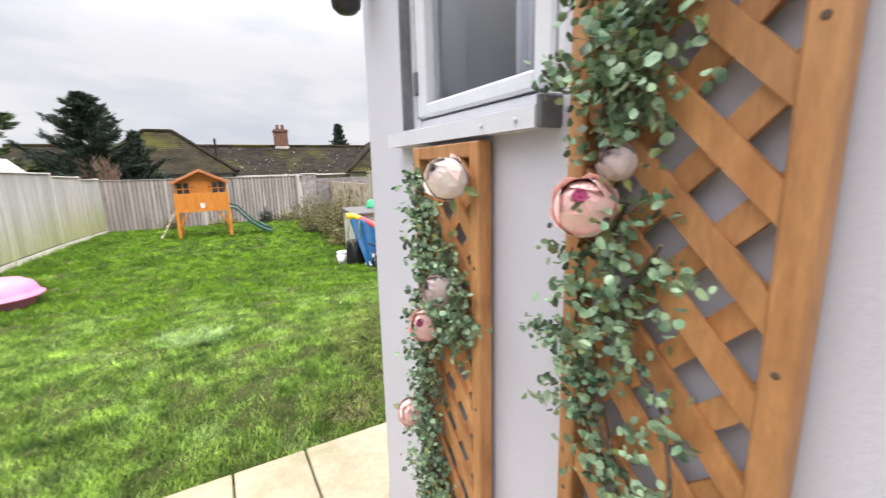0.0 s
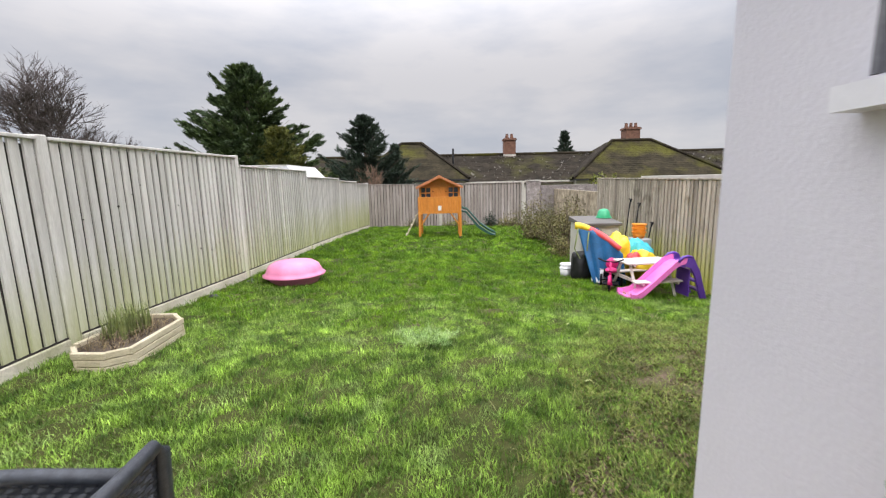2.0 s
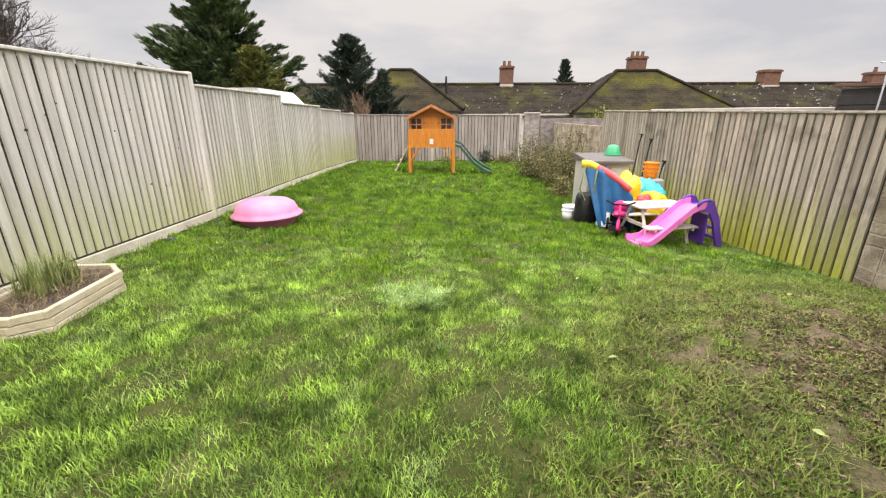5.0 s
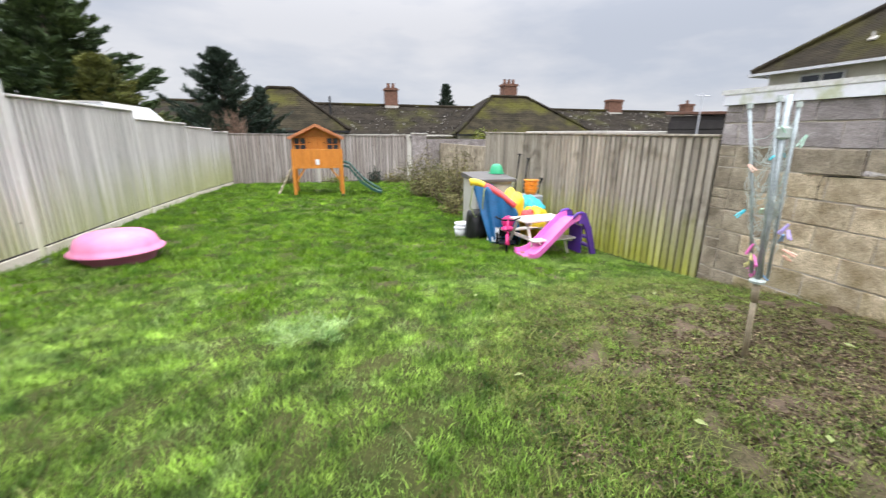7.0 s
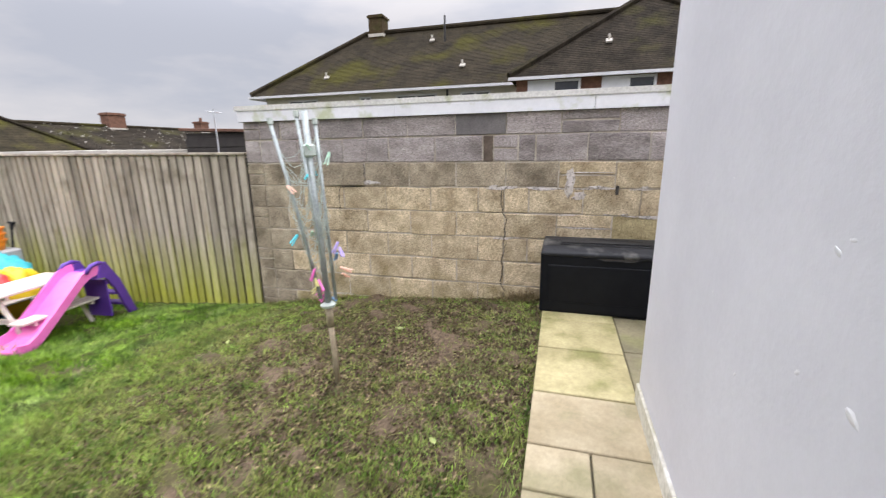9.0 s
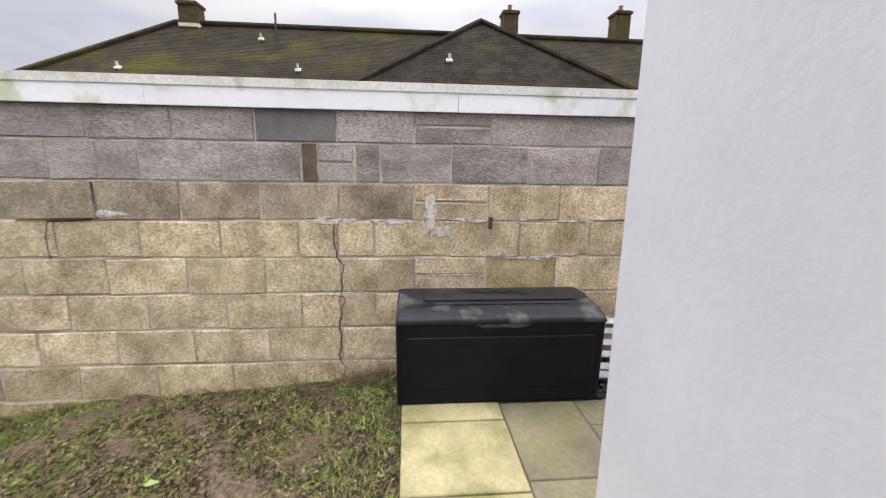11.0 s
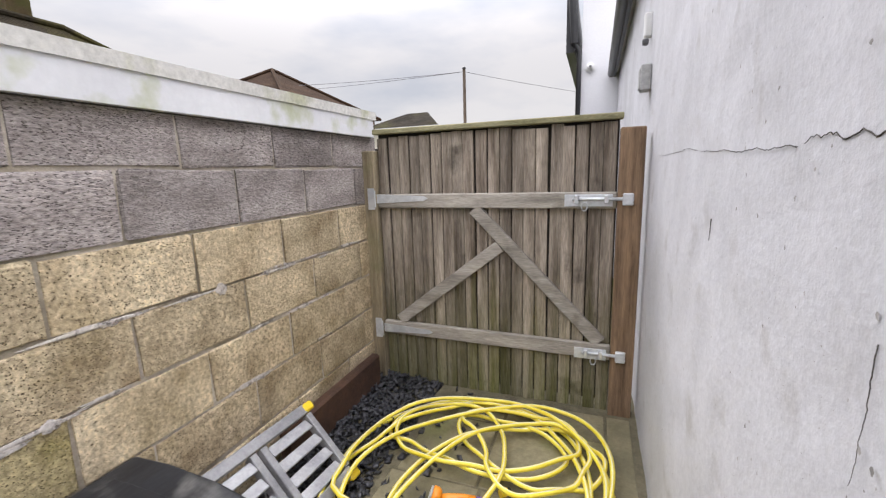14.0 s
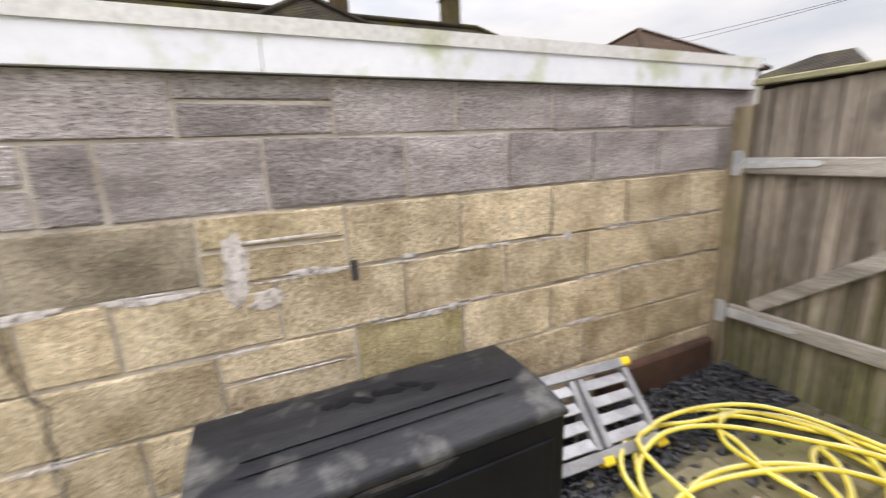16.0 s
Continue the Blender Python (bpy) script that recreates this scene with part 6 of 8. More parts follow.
# ---------- black storage box ----------
def build_storage_box():
    x0, x1, y0, y1 = 3.60, 4.05, 0.835, 1.955
    xc, yc = (x0 + x1) / 2, (y0 + y1) / 2
    s = thing("storage_box", "black resin garden storage box with dusty lid against the block wall", "storage box", pose(xc, yc, 0.0))
    hx, hy = (x1 - x0) / 2, (y1 - y0) / 2
    bm = bmesh.new()
    vs = []
    for z, k in ((0.0, 0.965), (0.02, 0.985), (0.45, 1.0)):
        vs.append([bm.verts.new((sx * hx * k, sy * hy * (1 - (1 - k) * 0.4), z)) for sx, sy in ((-1, -1), (1, -1), (1, 1), (-1, 1))])
    for p, q in zip(vs, vs[1:]):
        for i in range(4):
            bm.faces.new((p[i], p[(i + 1) % 4], q[(i + 1) % 4], q[i]))
    bm.faces.new(vs[0][::-1])
    bm.faces.new(vs[-1])
    bmesh.ops.bevel(bm, geom=[e for e in bm.edges if abs(e.verts[0].co.z - e.verts[1].co.z) > 0.1], offset=0.025, segments=3, affect="EDGES", profile=0.5)
    part("body", bm, M_BLACKPL, s)
    prof = [(-hx - 0.004, 0.452), (-hx - 0.006, 0.474), (-hx + 0.004, 0.488), (-hx + 0.09, 0.518), (0.05, 0.530), (hx - 0.03, 0.522), (hx, 0.505), (hx, 0.452)]
    lid = prism([(a, b) for a, b in prof], "y", -hy - 0.001, hy + 0.001)
    for v in lid.verts:
        if abs(v.co.y) > hy and v.co.z > 0.486:
            v.co.y *= 0.97
    bmesh.ops.bevel(lid, geom=list(lid.edges), offset=0.007, segments=2, affect="EDGES", profile=0.5)
    part("lid", lid, M_BLACKLID, s, "dusty black lid")
    part("lid_ridge", box((-hx + 0.115, 0.02, 0.526), (0.012, 0.8, 0.005), Matrix.Rotation(radians(-5), 3, "Y"), bev=0.002), M_BLACKLID, s)
    part("lid_panel", box((0.04, -0.02, 0.530), (0.20, 0.86, 0.004), bev=0.0015), M_BLACKLID, s)
    marks = random.Random(9)
    for k in range(7):
        bm = lathe([(0.018, 0.0), (0.022, 0.0008), (0.010, 0.0016)], seg=11, sy=marks.uniform(0.8, 2.4))
        for v in bm.verts:
            v.co.x *= marks.uniform(0.7, 1.3)
        part("wet_mark", bm, M_BLACKPL, s, "dark wet mark on the lid").matrix_basis = pose(0.045 + marks.uniform(-0.03, 0.03), -0.17 + 0.055 * k, 0.5325, 0, 0, marks.uniform(-40, 40))
    part("grip", prism([(-0.15, 0.452), (-0.115, 0.432), (0.115, 0.432), (0.15, 0.452), (0.135, 0.452), (0.105, 0.438), (-0.105, 0.438), (-0.135, 0.452)], "x", -hx - 0.010, -hx + 0.004), M_BLACKLID, s, "grip recess under the lid")
    part("grip_recess", prism([(-0.132, 0.451), (-0.104, 0.4385), (0.104, 0.4385), (0.132, 0.451)], "x", -hx - 0.004, -hx + 0.002), M_CRACK, s, "dark recess")
    part("front_panel", box((-hx + 0.003, 0, 0.235), (0.012, 2 * hy - 0.12, 0.30), Matrix.Rotation(radians(-1.7), 3, "Y"), bev=0.004), M_BLACKPL, s)
    part("base_rib", box((-hx + 0.013, 0, 0.045), (0.012, 2 * hy - 0.14, 0.035), bev=0.004), M_BLACKPL, s)


build_storage_box()


# ---------- folded aluminium step ladder ----------
def build_ladder():
    # leans against the foot of the wall; u runs along the wall, v up the slope
    o = Vector((3.735, 0.20, 0.035))
    v = Vector((0.235, -0.02, 0.245))
    u = Vector((0.02, 0.60, 0.02))
    vl, ul = v.length, u.length
    v.normalize()
    u.normalize()
    n = u.cross(v).normalized()
    rot = Matrix((u, v, n)).transposed()
    lad = thing("step_ladder", "folded dull aluminium step platform with yellow feet leaning on the wall", "ladder", Matrix.Translation(o) @ rot.to_4x4())
    for y in (0.0, vl):
        part("side_rail", box((ul / 2, y, 0), (ul, 0.045, 0.05), bev=0.004), M_ALU, lad)
    for x in (0.0, 0.265, 0.315, ul):
        part("cross_rail", box((x, vl / 2, 0.004), (0.03, vl - 0.05, 0.045), bev=0.003), M_ALU, lad)
    for x0, x1 in ((0.02, 0.25), (0.33, ul - 0.02)):
        for k in range(4):
            part("tread", box(((x0 + x1) / 2, vl * (k + 0.75) / 4.6, -0.004), (x1 - x0, 0.05, 0.010), Matrix.Rotation(radians(22), 3, "X"), bev=0.003), M_ALU, lad)
    for x, y in ((-0.015, vl), (ul, vl), (0.0, -0.02), (0.3, -0.02)):
        part("foot", box((x, y, 0.0), (0.06, 0.04, 0.06), bev=0.008), M_YELLOWP, lad, "yellow plastic foot")
    part("strut", tube([(0.25, 0.03, 0.03), (0.32, vl * 0.55, 0.034), (0.40, 0.05, 0.03)], 0.006, 6), M_ALU, lad)


build_ladder()


# ---------- yellow hose ----------
def build_hose():
    h = thing("garden_hose", "tangled yellow garden hose coiled loosely on the slabs", "hose")
    # each round of the tangle: centre, two radii, turn
    loops = [(3.24, 0.03, 0.61, 0.57, 0.0), (3.27, 0.00, 0.56, 0.53, 0.5), (3.21, -0.19, 0.38, 0.21, -0.1), (2.91, -0.16, 0.24, 0.21, 0.2), (3.18, 0.06, 0.45, 0.56, 0.25), (3.45, 0.05, 0.36, 0.50, -0.2), (3.16, -0.20, 0.40, 0.22, 0.3), (2.95, -0.12, 0.20, 0.26, -0.5), (3.05, 0.10, 0.38, 0.62, -0.35), (3.22, 0.05, 0.56, 0.55, 0.1)]
    ctrl = []
    k = 0
    per = 18
    for i, lp in enumerate(loops):
        nx = loops[min(i + 1, len(loops) - 1)]
        for s in range(per):
            f = s / per
            g = max(0.0, (f - 0.6) / 0.4)
            g = g * g * (3 - 2 * g)
            cx, cy, rx, ry, ro = (a + (b - a) * g for a, b in zip(lp, nx))
            a = math.tau * f + 0.9
            px, py = rx * math.cos(a), ry * math.sin(a)
            z = 0.016 + 0.012 * i * 0.55 + 0.010 * math.sin(k * 1.7)
            ctrl.append(Vector((cx + px * math.cos(ro) - py * math.sin(ro), cy + px * math.sin(ro) + py * math.cos(ro), max(0.010, z))))
            k += 1
    ctrl += [Vector((3.10, 0.42, 0.05)), Vector((2.95, 0.30, 0.03)), Vector((2.98, 0.20, 0.02)), Vector((3.10, 0.165, 0.02)), Vector((3.16, 0.168, 0.022))]
    wob = random.Random(8)
    for p in ctrl:
        p.x += wob.gauss(0, 0.006)
        p.y += wob.gauss(0, 0.006)
        p.x = min(max(p.x, 2.60), 3.88)
        p.y = max(p.y, -0.62)
    pts = []
    for i in range(len(ctrl) - 1):
        p0, p1, p2, p3 = ctrl[max(i - 1, 0)], ctrl[i], ctrl[i + 1], ctrl[min(i + 2, len(ctrl) - 1)]
        for s in range(4):
            t = s / 4
            pts.append(0.5 * ((2 * p1) + (p2 - p0) * t + (2 * p0 - 5 * p1 + 4 * p2 - p3) * t * t + (3 * p1 - p0 - 3 * p2 + p3) * t ** 3))
    part("tube", tube(pts, 0.0105, 8), M_HOSE, h, "yellow rubber tube", True)
    part("stripe", tube([p + Vector((0.0, 0.0, 0.0074)) for p in pts], 0.0042, 5), M_HOSE_L, h, "pale stripe", True)
    part("connector", tube([(3.05, 0.075, 0.015), (3.075, 0.10, 0.016)], 0.016, 10), M_YELLOWP, h)
    part("connector_ring", tube([(3.04, 0.065, 0.015), (3.05, 0.075, 0.015)], 0.013, 10), M_BLACKPL, h)
    g = thing("hose_gun", "orange and yellow hose spray gun lying on the slabs", "hose nozzle", pose(3.24, 0.185, 0.0, 0, 0, 12))
    part("barrel", tube([(-0.08, 0, 0.022), (-0.03, 0.003, 0.03), (0.03, 0.01, 0.032), (0.06, 0.012, 0.03)], 0.016, 12), M_ORANGE, g, smooth=True)
    part("head", lathe([(0.010, 0), (0.026, 0.004), (0.033, 0.018), (0.033, 0.036), (0.02, 0.042)], seg=18), M_ORANGE, g, smooth=True).matrix_basis = pose(0.058, 0.012, 0.034, 0, 70, 0)
    part("face", lathe([(0.024, 0), (0.030, 0.004), (0.028, 0.01), (0.006, 0.012)], seg=18), M_GREYBOX, g).matrix_basis = pose(0.094, 0.012, 0.046, 0, 70, 0)
    part("trigger", box((-0.01, 0.03, 0.02), (0.06, 0.012, 0.018), Matrix.Rotation(0.2, 3, "Z"), bev=0.004), M_YELLOWP, g)
    part("coupling", tube([(-0.11, 0, 0.02), (-0.08, 0, 0.022)], 0.014, 10), M_PURPLE, g)


build_hose()


# ---------- rotary washing line ----------
def build_washing_line():
    x, y = 2.44, 3.09
    z = ground_z(x, y)
    w = thing("rotary_washing_line", "folded rotary washing line with slack cords and pastel pegs", "washing line", pose(x, y, z, -2.5, 0, 0))
    part("ground_tube", tube([(0, 0, -0.02), (0, 0, 0.46)], 0.016, 10), M_SPIKE, w, "worn tan ground tube", True)
    part("socket", tube([(0, 0, 0.38), (0, 0, 0.52)], 0.021, 10), M_SPIKE, w, smooth=True)
    part("pole", tube([(0, 0, 0.46), (0, 0, 1.60)], 0.017, 10), M_LINE_METAL, w, smooth=True)
    part("collar", lathe([(0.02, 0.50), (0.04, 0.505), (0.045, 0.52), (0.03, 0.53)], seg=14), M_LINE, w, "pale plastic collar")
    part("hub", lathe([(0.02, 1.36), (0.04, 1.37), (0.04, 1.42), (0.02, 1.43)], seg=12), M_LINE, w)
    tops = [(-0.09, 0.15, 1.54), (0.035, 0.02, 1.55), (0.02, -0.045, 1.53), (-0.03, 0.03, 1.57)]
    feet = [(-0.02, 0.03, 0.56), (0.035, 0.02, 0.54), (0.03, -0.035, 0.54), (-0.02, -0.03, 0.55)]
    for t, f in zip(tops, feet):
        arm = part("arm", tube([f, ((t[0] + f[0]) / 2, (t[1] + f[1]) / 2, 1.1), t], 0.0095, 8), M_LINE_METAL, w, smooth=True)
        part("arm_tip", tube([t, (t[0], t[1], t[2] + 0.03)], 0.015, 8), M_LINE, arm)
    rng = random.Random(77)
    for k in range(84):
        a, b = rng.sample(range(4), 2)
        u = rng.uniform(0.25, 1.0)
        A = Vector(feet[a]).lerp(Vector(tops[a]), u)
        B = Vector(feet[b]).lerp(Vector(tops[b]), u)
        sag = rng.uniform(0.1, 0.75) * min(1.0, u + 0.2)
        mid = (A + B) / 2 + Vector((rng.gauss(0, 0.035), rng.gauss(0, 0.035), -sag))
        mid.z = max(mid.z, 0.50)
        pts = [A * (1 - t) ** 2 + mid * 2 * t * (1 - t) * 1.0 + B * t * t + Vector((rng.gauss(0, 0.006), rng.gauss(0, 0.006), 0)) * (0 < t < 1) for t in np.linspace(0, 1, 9)]
        part("cord", tube(pts, 0.002, 5), M_LINE, w)
    cols = {"pink": M_PINK_SLIDE, "teal": M_CYAN, "lilac": mat("lilac_peg", (0.45, 0.36, 0.72), (0.52, 0.43, 0.78), 0.5), "lemon": mat("lemon_peg", (0.74, 0.70, 0.26), (0.8, 0.76, 0.34), 0.5), "peach": mat("peach_peg", (0.78, 0.46, 0.34), (0.82, 0.52, 0.40), 0.5), "mint": mat("mint_peg", (0.44, 0.66, 0.52), (0.52, 0.72, 0.60), 0.5), "blue": mat("sky_blue_peg", (0.22, 0.42, 0.72), (0.28, 0.48, 0.78), 0.5)}
    spots = [("teal", 1.30, 0.00, 0.05), ("teal", 1.27, -0.02, 0.07), ("mint", 1.41, -0.03, 0.04), ("peach", 1.20, -0.10, 0.13), ("lilac", 0.86, 0.05, -0.03), ("lilac", 0.83, 0.06, -0.05), ("blue", 0.80, 0.06, -0.02), ("pink", 0.72, -0.05, 0.07), ("pink", 0.60, 0.0, 0.06), ("pink", 0.57, 0.01, 0.05), ("lemon", 0.68, -0.03, 0.07), ("lemon", 0.62, -0.02, 0.08), ("lemon", 0.64, 0.02, 0.04), ("peach", 0.72, 0.07, -0.06), ("peach", 0.69, 0.05, -0.07), ("blue", 0.56, 0.02, 0.02), ("mint", 0.95, -0.04, 0.06), ("teal", 0.93, -0.10, 0.13), ("mint", 1.36, 0.035, -0.03), ("pink", 0.66, -0.05, 0.03)]
    for c, h, px, py in spots:
        m = pose(x + px, y + py, z + h, rng.uniform(-60, 60), rng.uniform(-60, 60), rng.uniform(0, 180))
        pg = thing("clothes_peg", "pastel plastic clothes peg clipped on the washing line", "clothes peg", m, "pegs on the line")
        part("jaw", box((-0.006, 0, -0.01), (0.007, 0.011, 0.075), Matrix.Rotation(0.08, 3, "Y"), bev=0.002), cols[c], pg)
        part("jaw", box((0.006, 0, -0.01), (0.007, 0.011, 0.075), Matrix.Rotation(-0.08, 3, "Y"), bev=0.002), cols[c], pg)


build_washing_line()


# ---------- wooden playhouse on stilts ----------
def build_playhouse():
    x0, x1, yf, yb = -0.87, 0.43, 13.05, 14.15
    zg = ground_z(-0.2, 13.1)
    p = thing("playhouse", "amber-stained wooden playhouse on stilts with green slide and ramp", "playhouse", pose(-0.22, yf, zg))
    hw = (x1 - x0) / 2
    d = yb - yf
    deck = 0.81
    for x in (-hw + 0.035, hw - 0.035):
        for y in (0.0, d):
            part("stilt", box((x, y, 0.62), (0.075, 0.075, 1.28), bev=0.004), M_PLAY, p)
        part("knee_brace", tube([(x, 0.0, 0.36), (x - math.copysign(0.30, x), 0.02, deck - 0.03)], 0.022, 6), M_PLAY, p)
        part("foot_block", box((x, 0, 0.03), (0.085, 0.085, 0.07), bev=0.004), M_BARK, p)
    part("deck", box((0, d / 2, deck), (2 * hw, d + 0.06, 0.06), bev=0.004), M_PLAY, p)
    # balustrade of slats
    part("handrail", box((0, -0.02, deck + 0.43), (2 * hw, 0.05, 0.045), bev=0.004), M_PLAY, p)
    me = mesh_of("baluster", box((0, 0, 0), (0.062, 0.016, 0.42), bev=0.003), M_PLAY)
    for k in range(17):
        piece("baluster", me, p, pose(-hw + 0.05 + k * (2 * hw - 0.1) / 16, -0.035, deck + 0.23))
    # cabin front, 0.25 behind the rail
    cy = 0.22
    part("cabin_wall", prism([(-hw + 0.02, deck + 0.03), (hw - 0.02, deck + 0.03), (hw - 0.02, 1.55), (0, 1.86), (-hw + 0.02, 1.55)], "y", cy, cy + 0.02), M_PLAY, p)
    part("cabin_wall", box((-hw + 0.03, (cy + d) / 2 + 0.02, 1.19), (0.02, d - cy, 0.72)), M_PLAY, p)
    part("cabin_wall", box((hw - 0.03, (cy + d) / 2 + 0.02, 1.19), (0.02, d - cy, 0.72)), M_PLAY, p)
    part("cabin_wall", prism([(-hw + 0.02, deck + 0.03), (hw - 0.02, deck + 0.03), (hw - 0.02, 1.55), (0, 1.86), (-hw + 0.02, 1.55)], "y", d, d + 0.02), M_PLAY, p)
    for k, x in enumerate((-0.11, 0.11)):
        dd = part("door", box((x, cy - 0.012, 1.20), (0.21, 0.022, 0.72), bev=0.004), M_PLAY, p)
        part("door_board", box((x, cy - 0.026, 1.20), (0.10, 0.008, 0.66), bev=0.002), M_PLAY, dd)
        part("door_hinge", box((x + math.copysign(0.09, x), cy - 0.026, 1.42), (0.05, 0.006, 0.02)), M_BLACKPL, dd)
    for x in (-0.42, 0.42):
        wn2 = part("window", box((x, cy - 0.008, 1.38), (0.31, 0.014, 0.34), bev=0.002), M_PANE, p, "dark little window")
        for k in (-0.155, 0.0, 0.155):
            part("glazing_bar", box((x + k, cy - 0.022, 1.38), (0.025, 0.018, 0.37)), M_PLAY, wn2)
        for k in (-0.17, 0.0, 0.17):
            part("glazing_bar", box((x, cy - 0.021, 1.38 + k), (0.335, 0.016, 0.025)), M_PLAY, wn2)
    for s in (-1, 1):
        a = math.atan2(0.34, hw + 0.05)
        part("roof_panel", box((s * (hw + 0.05) / 2, d / 2 + 0.06, 1.72), (math.hypot(0.34, hw + 0.05) + 0.02, d + 0.18, 0.03), Matrix.Rotation(s * a, 3, "Y"), bev=0.004), M_PLAY_ROOF, p, "red-brown felt roof panel")
        part("bargeboard", box((s * (hw + 0.05) / 2, -0.045, 1.70), (math.hypot(0.34, hw + 0.05), 0.022, 0.07), Matrix.Rotation(s * a, 3, "Y"), bev=0.003), M_PLAY_ROOF, p)
    part("notice", box((0.0, -0.055, 0.93), (0.10, 0.008, 0.14), bev=0.002), M_WHITE_PL, p, "small white plaque")
    part("deck_skirt", box((0, -0.03, deck), (2 * hw, 0.02, 0.09), bev=0.003), M_PLAY, p)
    sl = part("slide", prism([(hw + 0.02, deck + 0.02), (hw + 0.18, deck - 0.02), (hw + 0.55, deck - 0.46), (hw + 0.85, 0.14), (hw + 1.0, 0.06), (hw + 1.08, 0.05), (hw + 1.08, 0.02), (hw + 0.98, 0.02), (hw + 0.8, 0.09), (hw + 0.5, deck - 0.52), (hw + 0.15, deck - 0.07), (hw + 0.02, deck - 0.04)], "y", 0.30, 0.72), M_TEAL_SL, p, "dark green slide")
    for y in (0.30, 0.72):
        part("slide_edge", tube([(hw + 0.02, y, deck + 0.10), (hw + 0.2, y, deck + 0.05), (hw + 0.57, y, deck - 0.38), (hw + 0.87, y, 0.21), (hw + 1.08, y, 0.10)], 0.028, 8), M_TEAL_SL, sl, smooth=True)
    rp = part("ramp", box((-hw - 0.23, 0.45, deck / 2), (0.03, 0.40, math.hypot(0.44, deck)), Matrix.Rotation(math.atan2(0.44, deck), 3, "Y"), bev=0.004), M_PLANTER, p, "grey weathered climbing ramp")
    for k in range(5):
        f = (k + 0.7) / 5.6
        part("rung", box((-hw - 0.45 + 0.44 * f - 0.02, 0.45, deck * f), (0.035, 0.40, 0.035), bev=0.004), M_PLANTER, rp)


build_playhouse()


# ---------- toy corner by the brown fence ----------
def gz(x, y):
    return ground_z(x, y)


def build_store():
    x, y = 2.78, 8.42
    s = thing("garden_store", "beige resin garden store with grey-brown sloping lid", "garden store", pose(x, y, gz(x, y)))
    part("body", box((0, 0, 0.49), (0.68, 0.70, 0.98), bev=0.02), M_STORE, s)
    for k in (-0.17, 0.17):
        dr = part("door", box((k, -0.356, 0.48), (0.32, 0.02, 0.84), bev=0.008), M_STORE, s)
        part("door_panel", box((k, -0.37, 0.48), (0.22, 0.012, 0.68), bev=0.004), M_STORE, dr)
    part("lid", prism([(-0.41, 0.98), (-0.41, 1.015), (0.39, 1.08), (0.39, 0.98)], "x", -0.37, 0.37, 0.006), M_STORE_LID, s, "grey-brown lid")
    part("lid_lip", box((0, -0.42, 0.99), (0.74, 0.02, 0.05), bev=0.006), M_STORE_LID, s)
    g = thing("green_helmet_bucket", "upturned green plastic bucket on the store's lid", "bucket", pose(x + 0.24, y + 0.16, gz(x, y) + 1.055, 0, 0, 0))
    part("shell", lathe([(0.13, 0.0), (0.135, 0.02), (0.12, 0.06), (0.10, 0.13), (0.07, 0.17), (0.01, 0.18)], seg=20), M_GREEN_PL, g, smooth=True)
    part("rim", lathe([(0.13, 0.0), (0.148, 0.005), (0.148, 0.02), (0.13, 0.025)], seg=20), M_GREEN_PL, g)


build_store()


def build_pots():
    x, y = 3.50, 8.10
    b = single("crate", box((0, 0, 0.38), (0.34, 0.34, 0.76), bev=0.02), M_GREYBOX, "grey plastic crate behind the toys", "crate", m=pose(x, y, gz(x, y)))
    for k in range(3):
        p = thing("orange_tub", "orange plastic tub stacked on a crate", "tub", pose(x, y, gz(x, y) + 0.76 + 0.07 * k), "stacked tubs")
        part("wall", lathe([(0.09, 0.0), (0.12, 0.11), (0.115, 0.11)], seg=20), M_ORANGE, p, smooth=True)
        part("rim", lathe([(0.118, 0.10), (0.13, 0.105), (0.13, 0.12), (0.118, 0.122)], seg=20), M_ORANGE, p)


build_pots()


def garden_tool(name, label, x, y, h, lean, head, group="tools on the fence"):
    t = thing(name, label, "garden tool", pose(x, y, gz(x, y) + 0.005, 0, lean, 0), group)
    part("shaft", tube([(0, 0, 0.0), (0, 0, h)], 0.013, 8), M_BLACKPL, t, smooth=True)
    part("handle", tube([(0, -0.06, h), (0, 0.06, h)], 0.014, 8), M_BLACKPL, t)
    part("socket", tube([(0, 0, h - 0.12), (0, -0.05, h)], 0.009, 6), M_BLACKPL, t)
    if head == "spade":
        part("blade", box((0, 0, 0.14), (0.012, 0.17, 0.28), bev=0.004), M_GREYBOX, t)
    else:
        for k in (-0.07, -0.023, 0.023, 0.07):
            part("tine", tube([(0, k, 0.0), (0, k, 0.28)], 0.006, 6), M_GREYBOX, t)
        part("yoke", box((0, 0, 0.28), (0.014, 0.16, 0.02)), M_GREYBOX, t)


garden_tool("garden_spade", "dark garden spade leaning upright against the fence", 3.93, 9.75, 1.42, 5, "spade")
garden_tool("garden_fork", "dark garden fork leaning upright against the fence", 3.92, 9.35, 1.35, 6, "fork")
garden_tool("garden_rake", "dark long-handled tool leaning against the fence", 3.90, 8.75, 1.0, 9, "fork")


def lumpy(seed, sx, sy, sz, rough=0.25):
    bm = bmesh.new()
    bmesh.ops.create_icosphere(bm, subdivisions=4, radius=1.0)
    for v in bm.verts:
        k = 1 + rough * noise.noise(v.co * 1.6 + Vector((seed, 0, 0))) + rough * 0.4 * noise.noise(v.co * 4 + Vector((0, seed, 0))) - rough * 0.5 * abs(noise.noise(v.co * 5.5 + Vector((seed, seed, 0))))
        v.co = Vector((v.co.x * sx * k, v.co.y * sy * k, v.co.z * sz * k))
    return bm


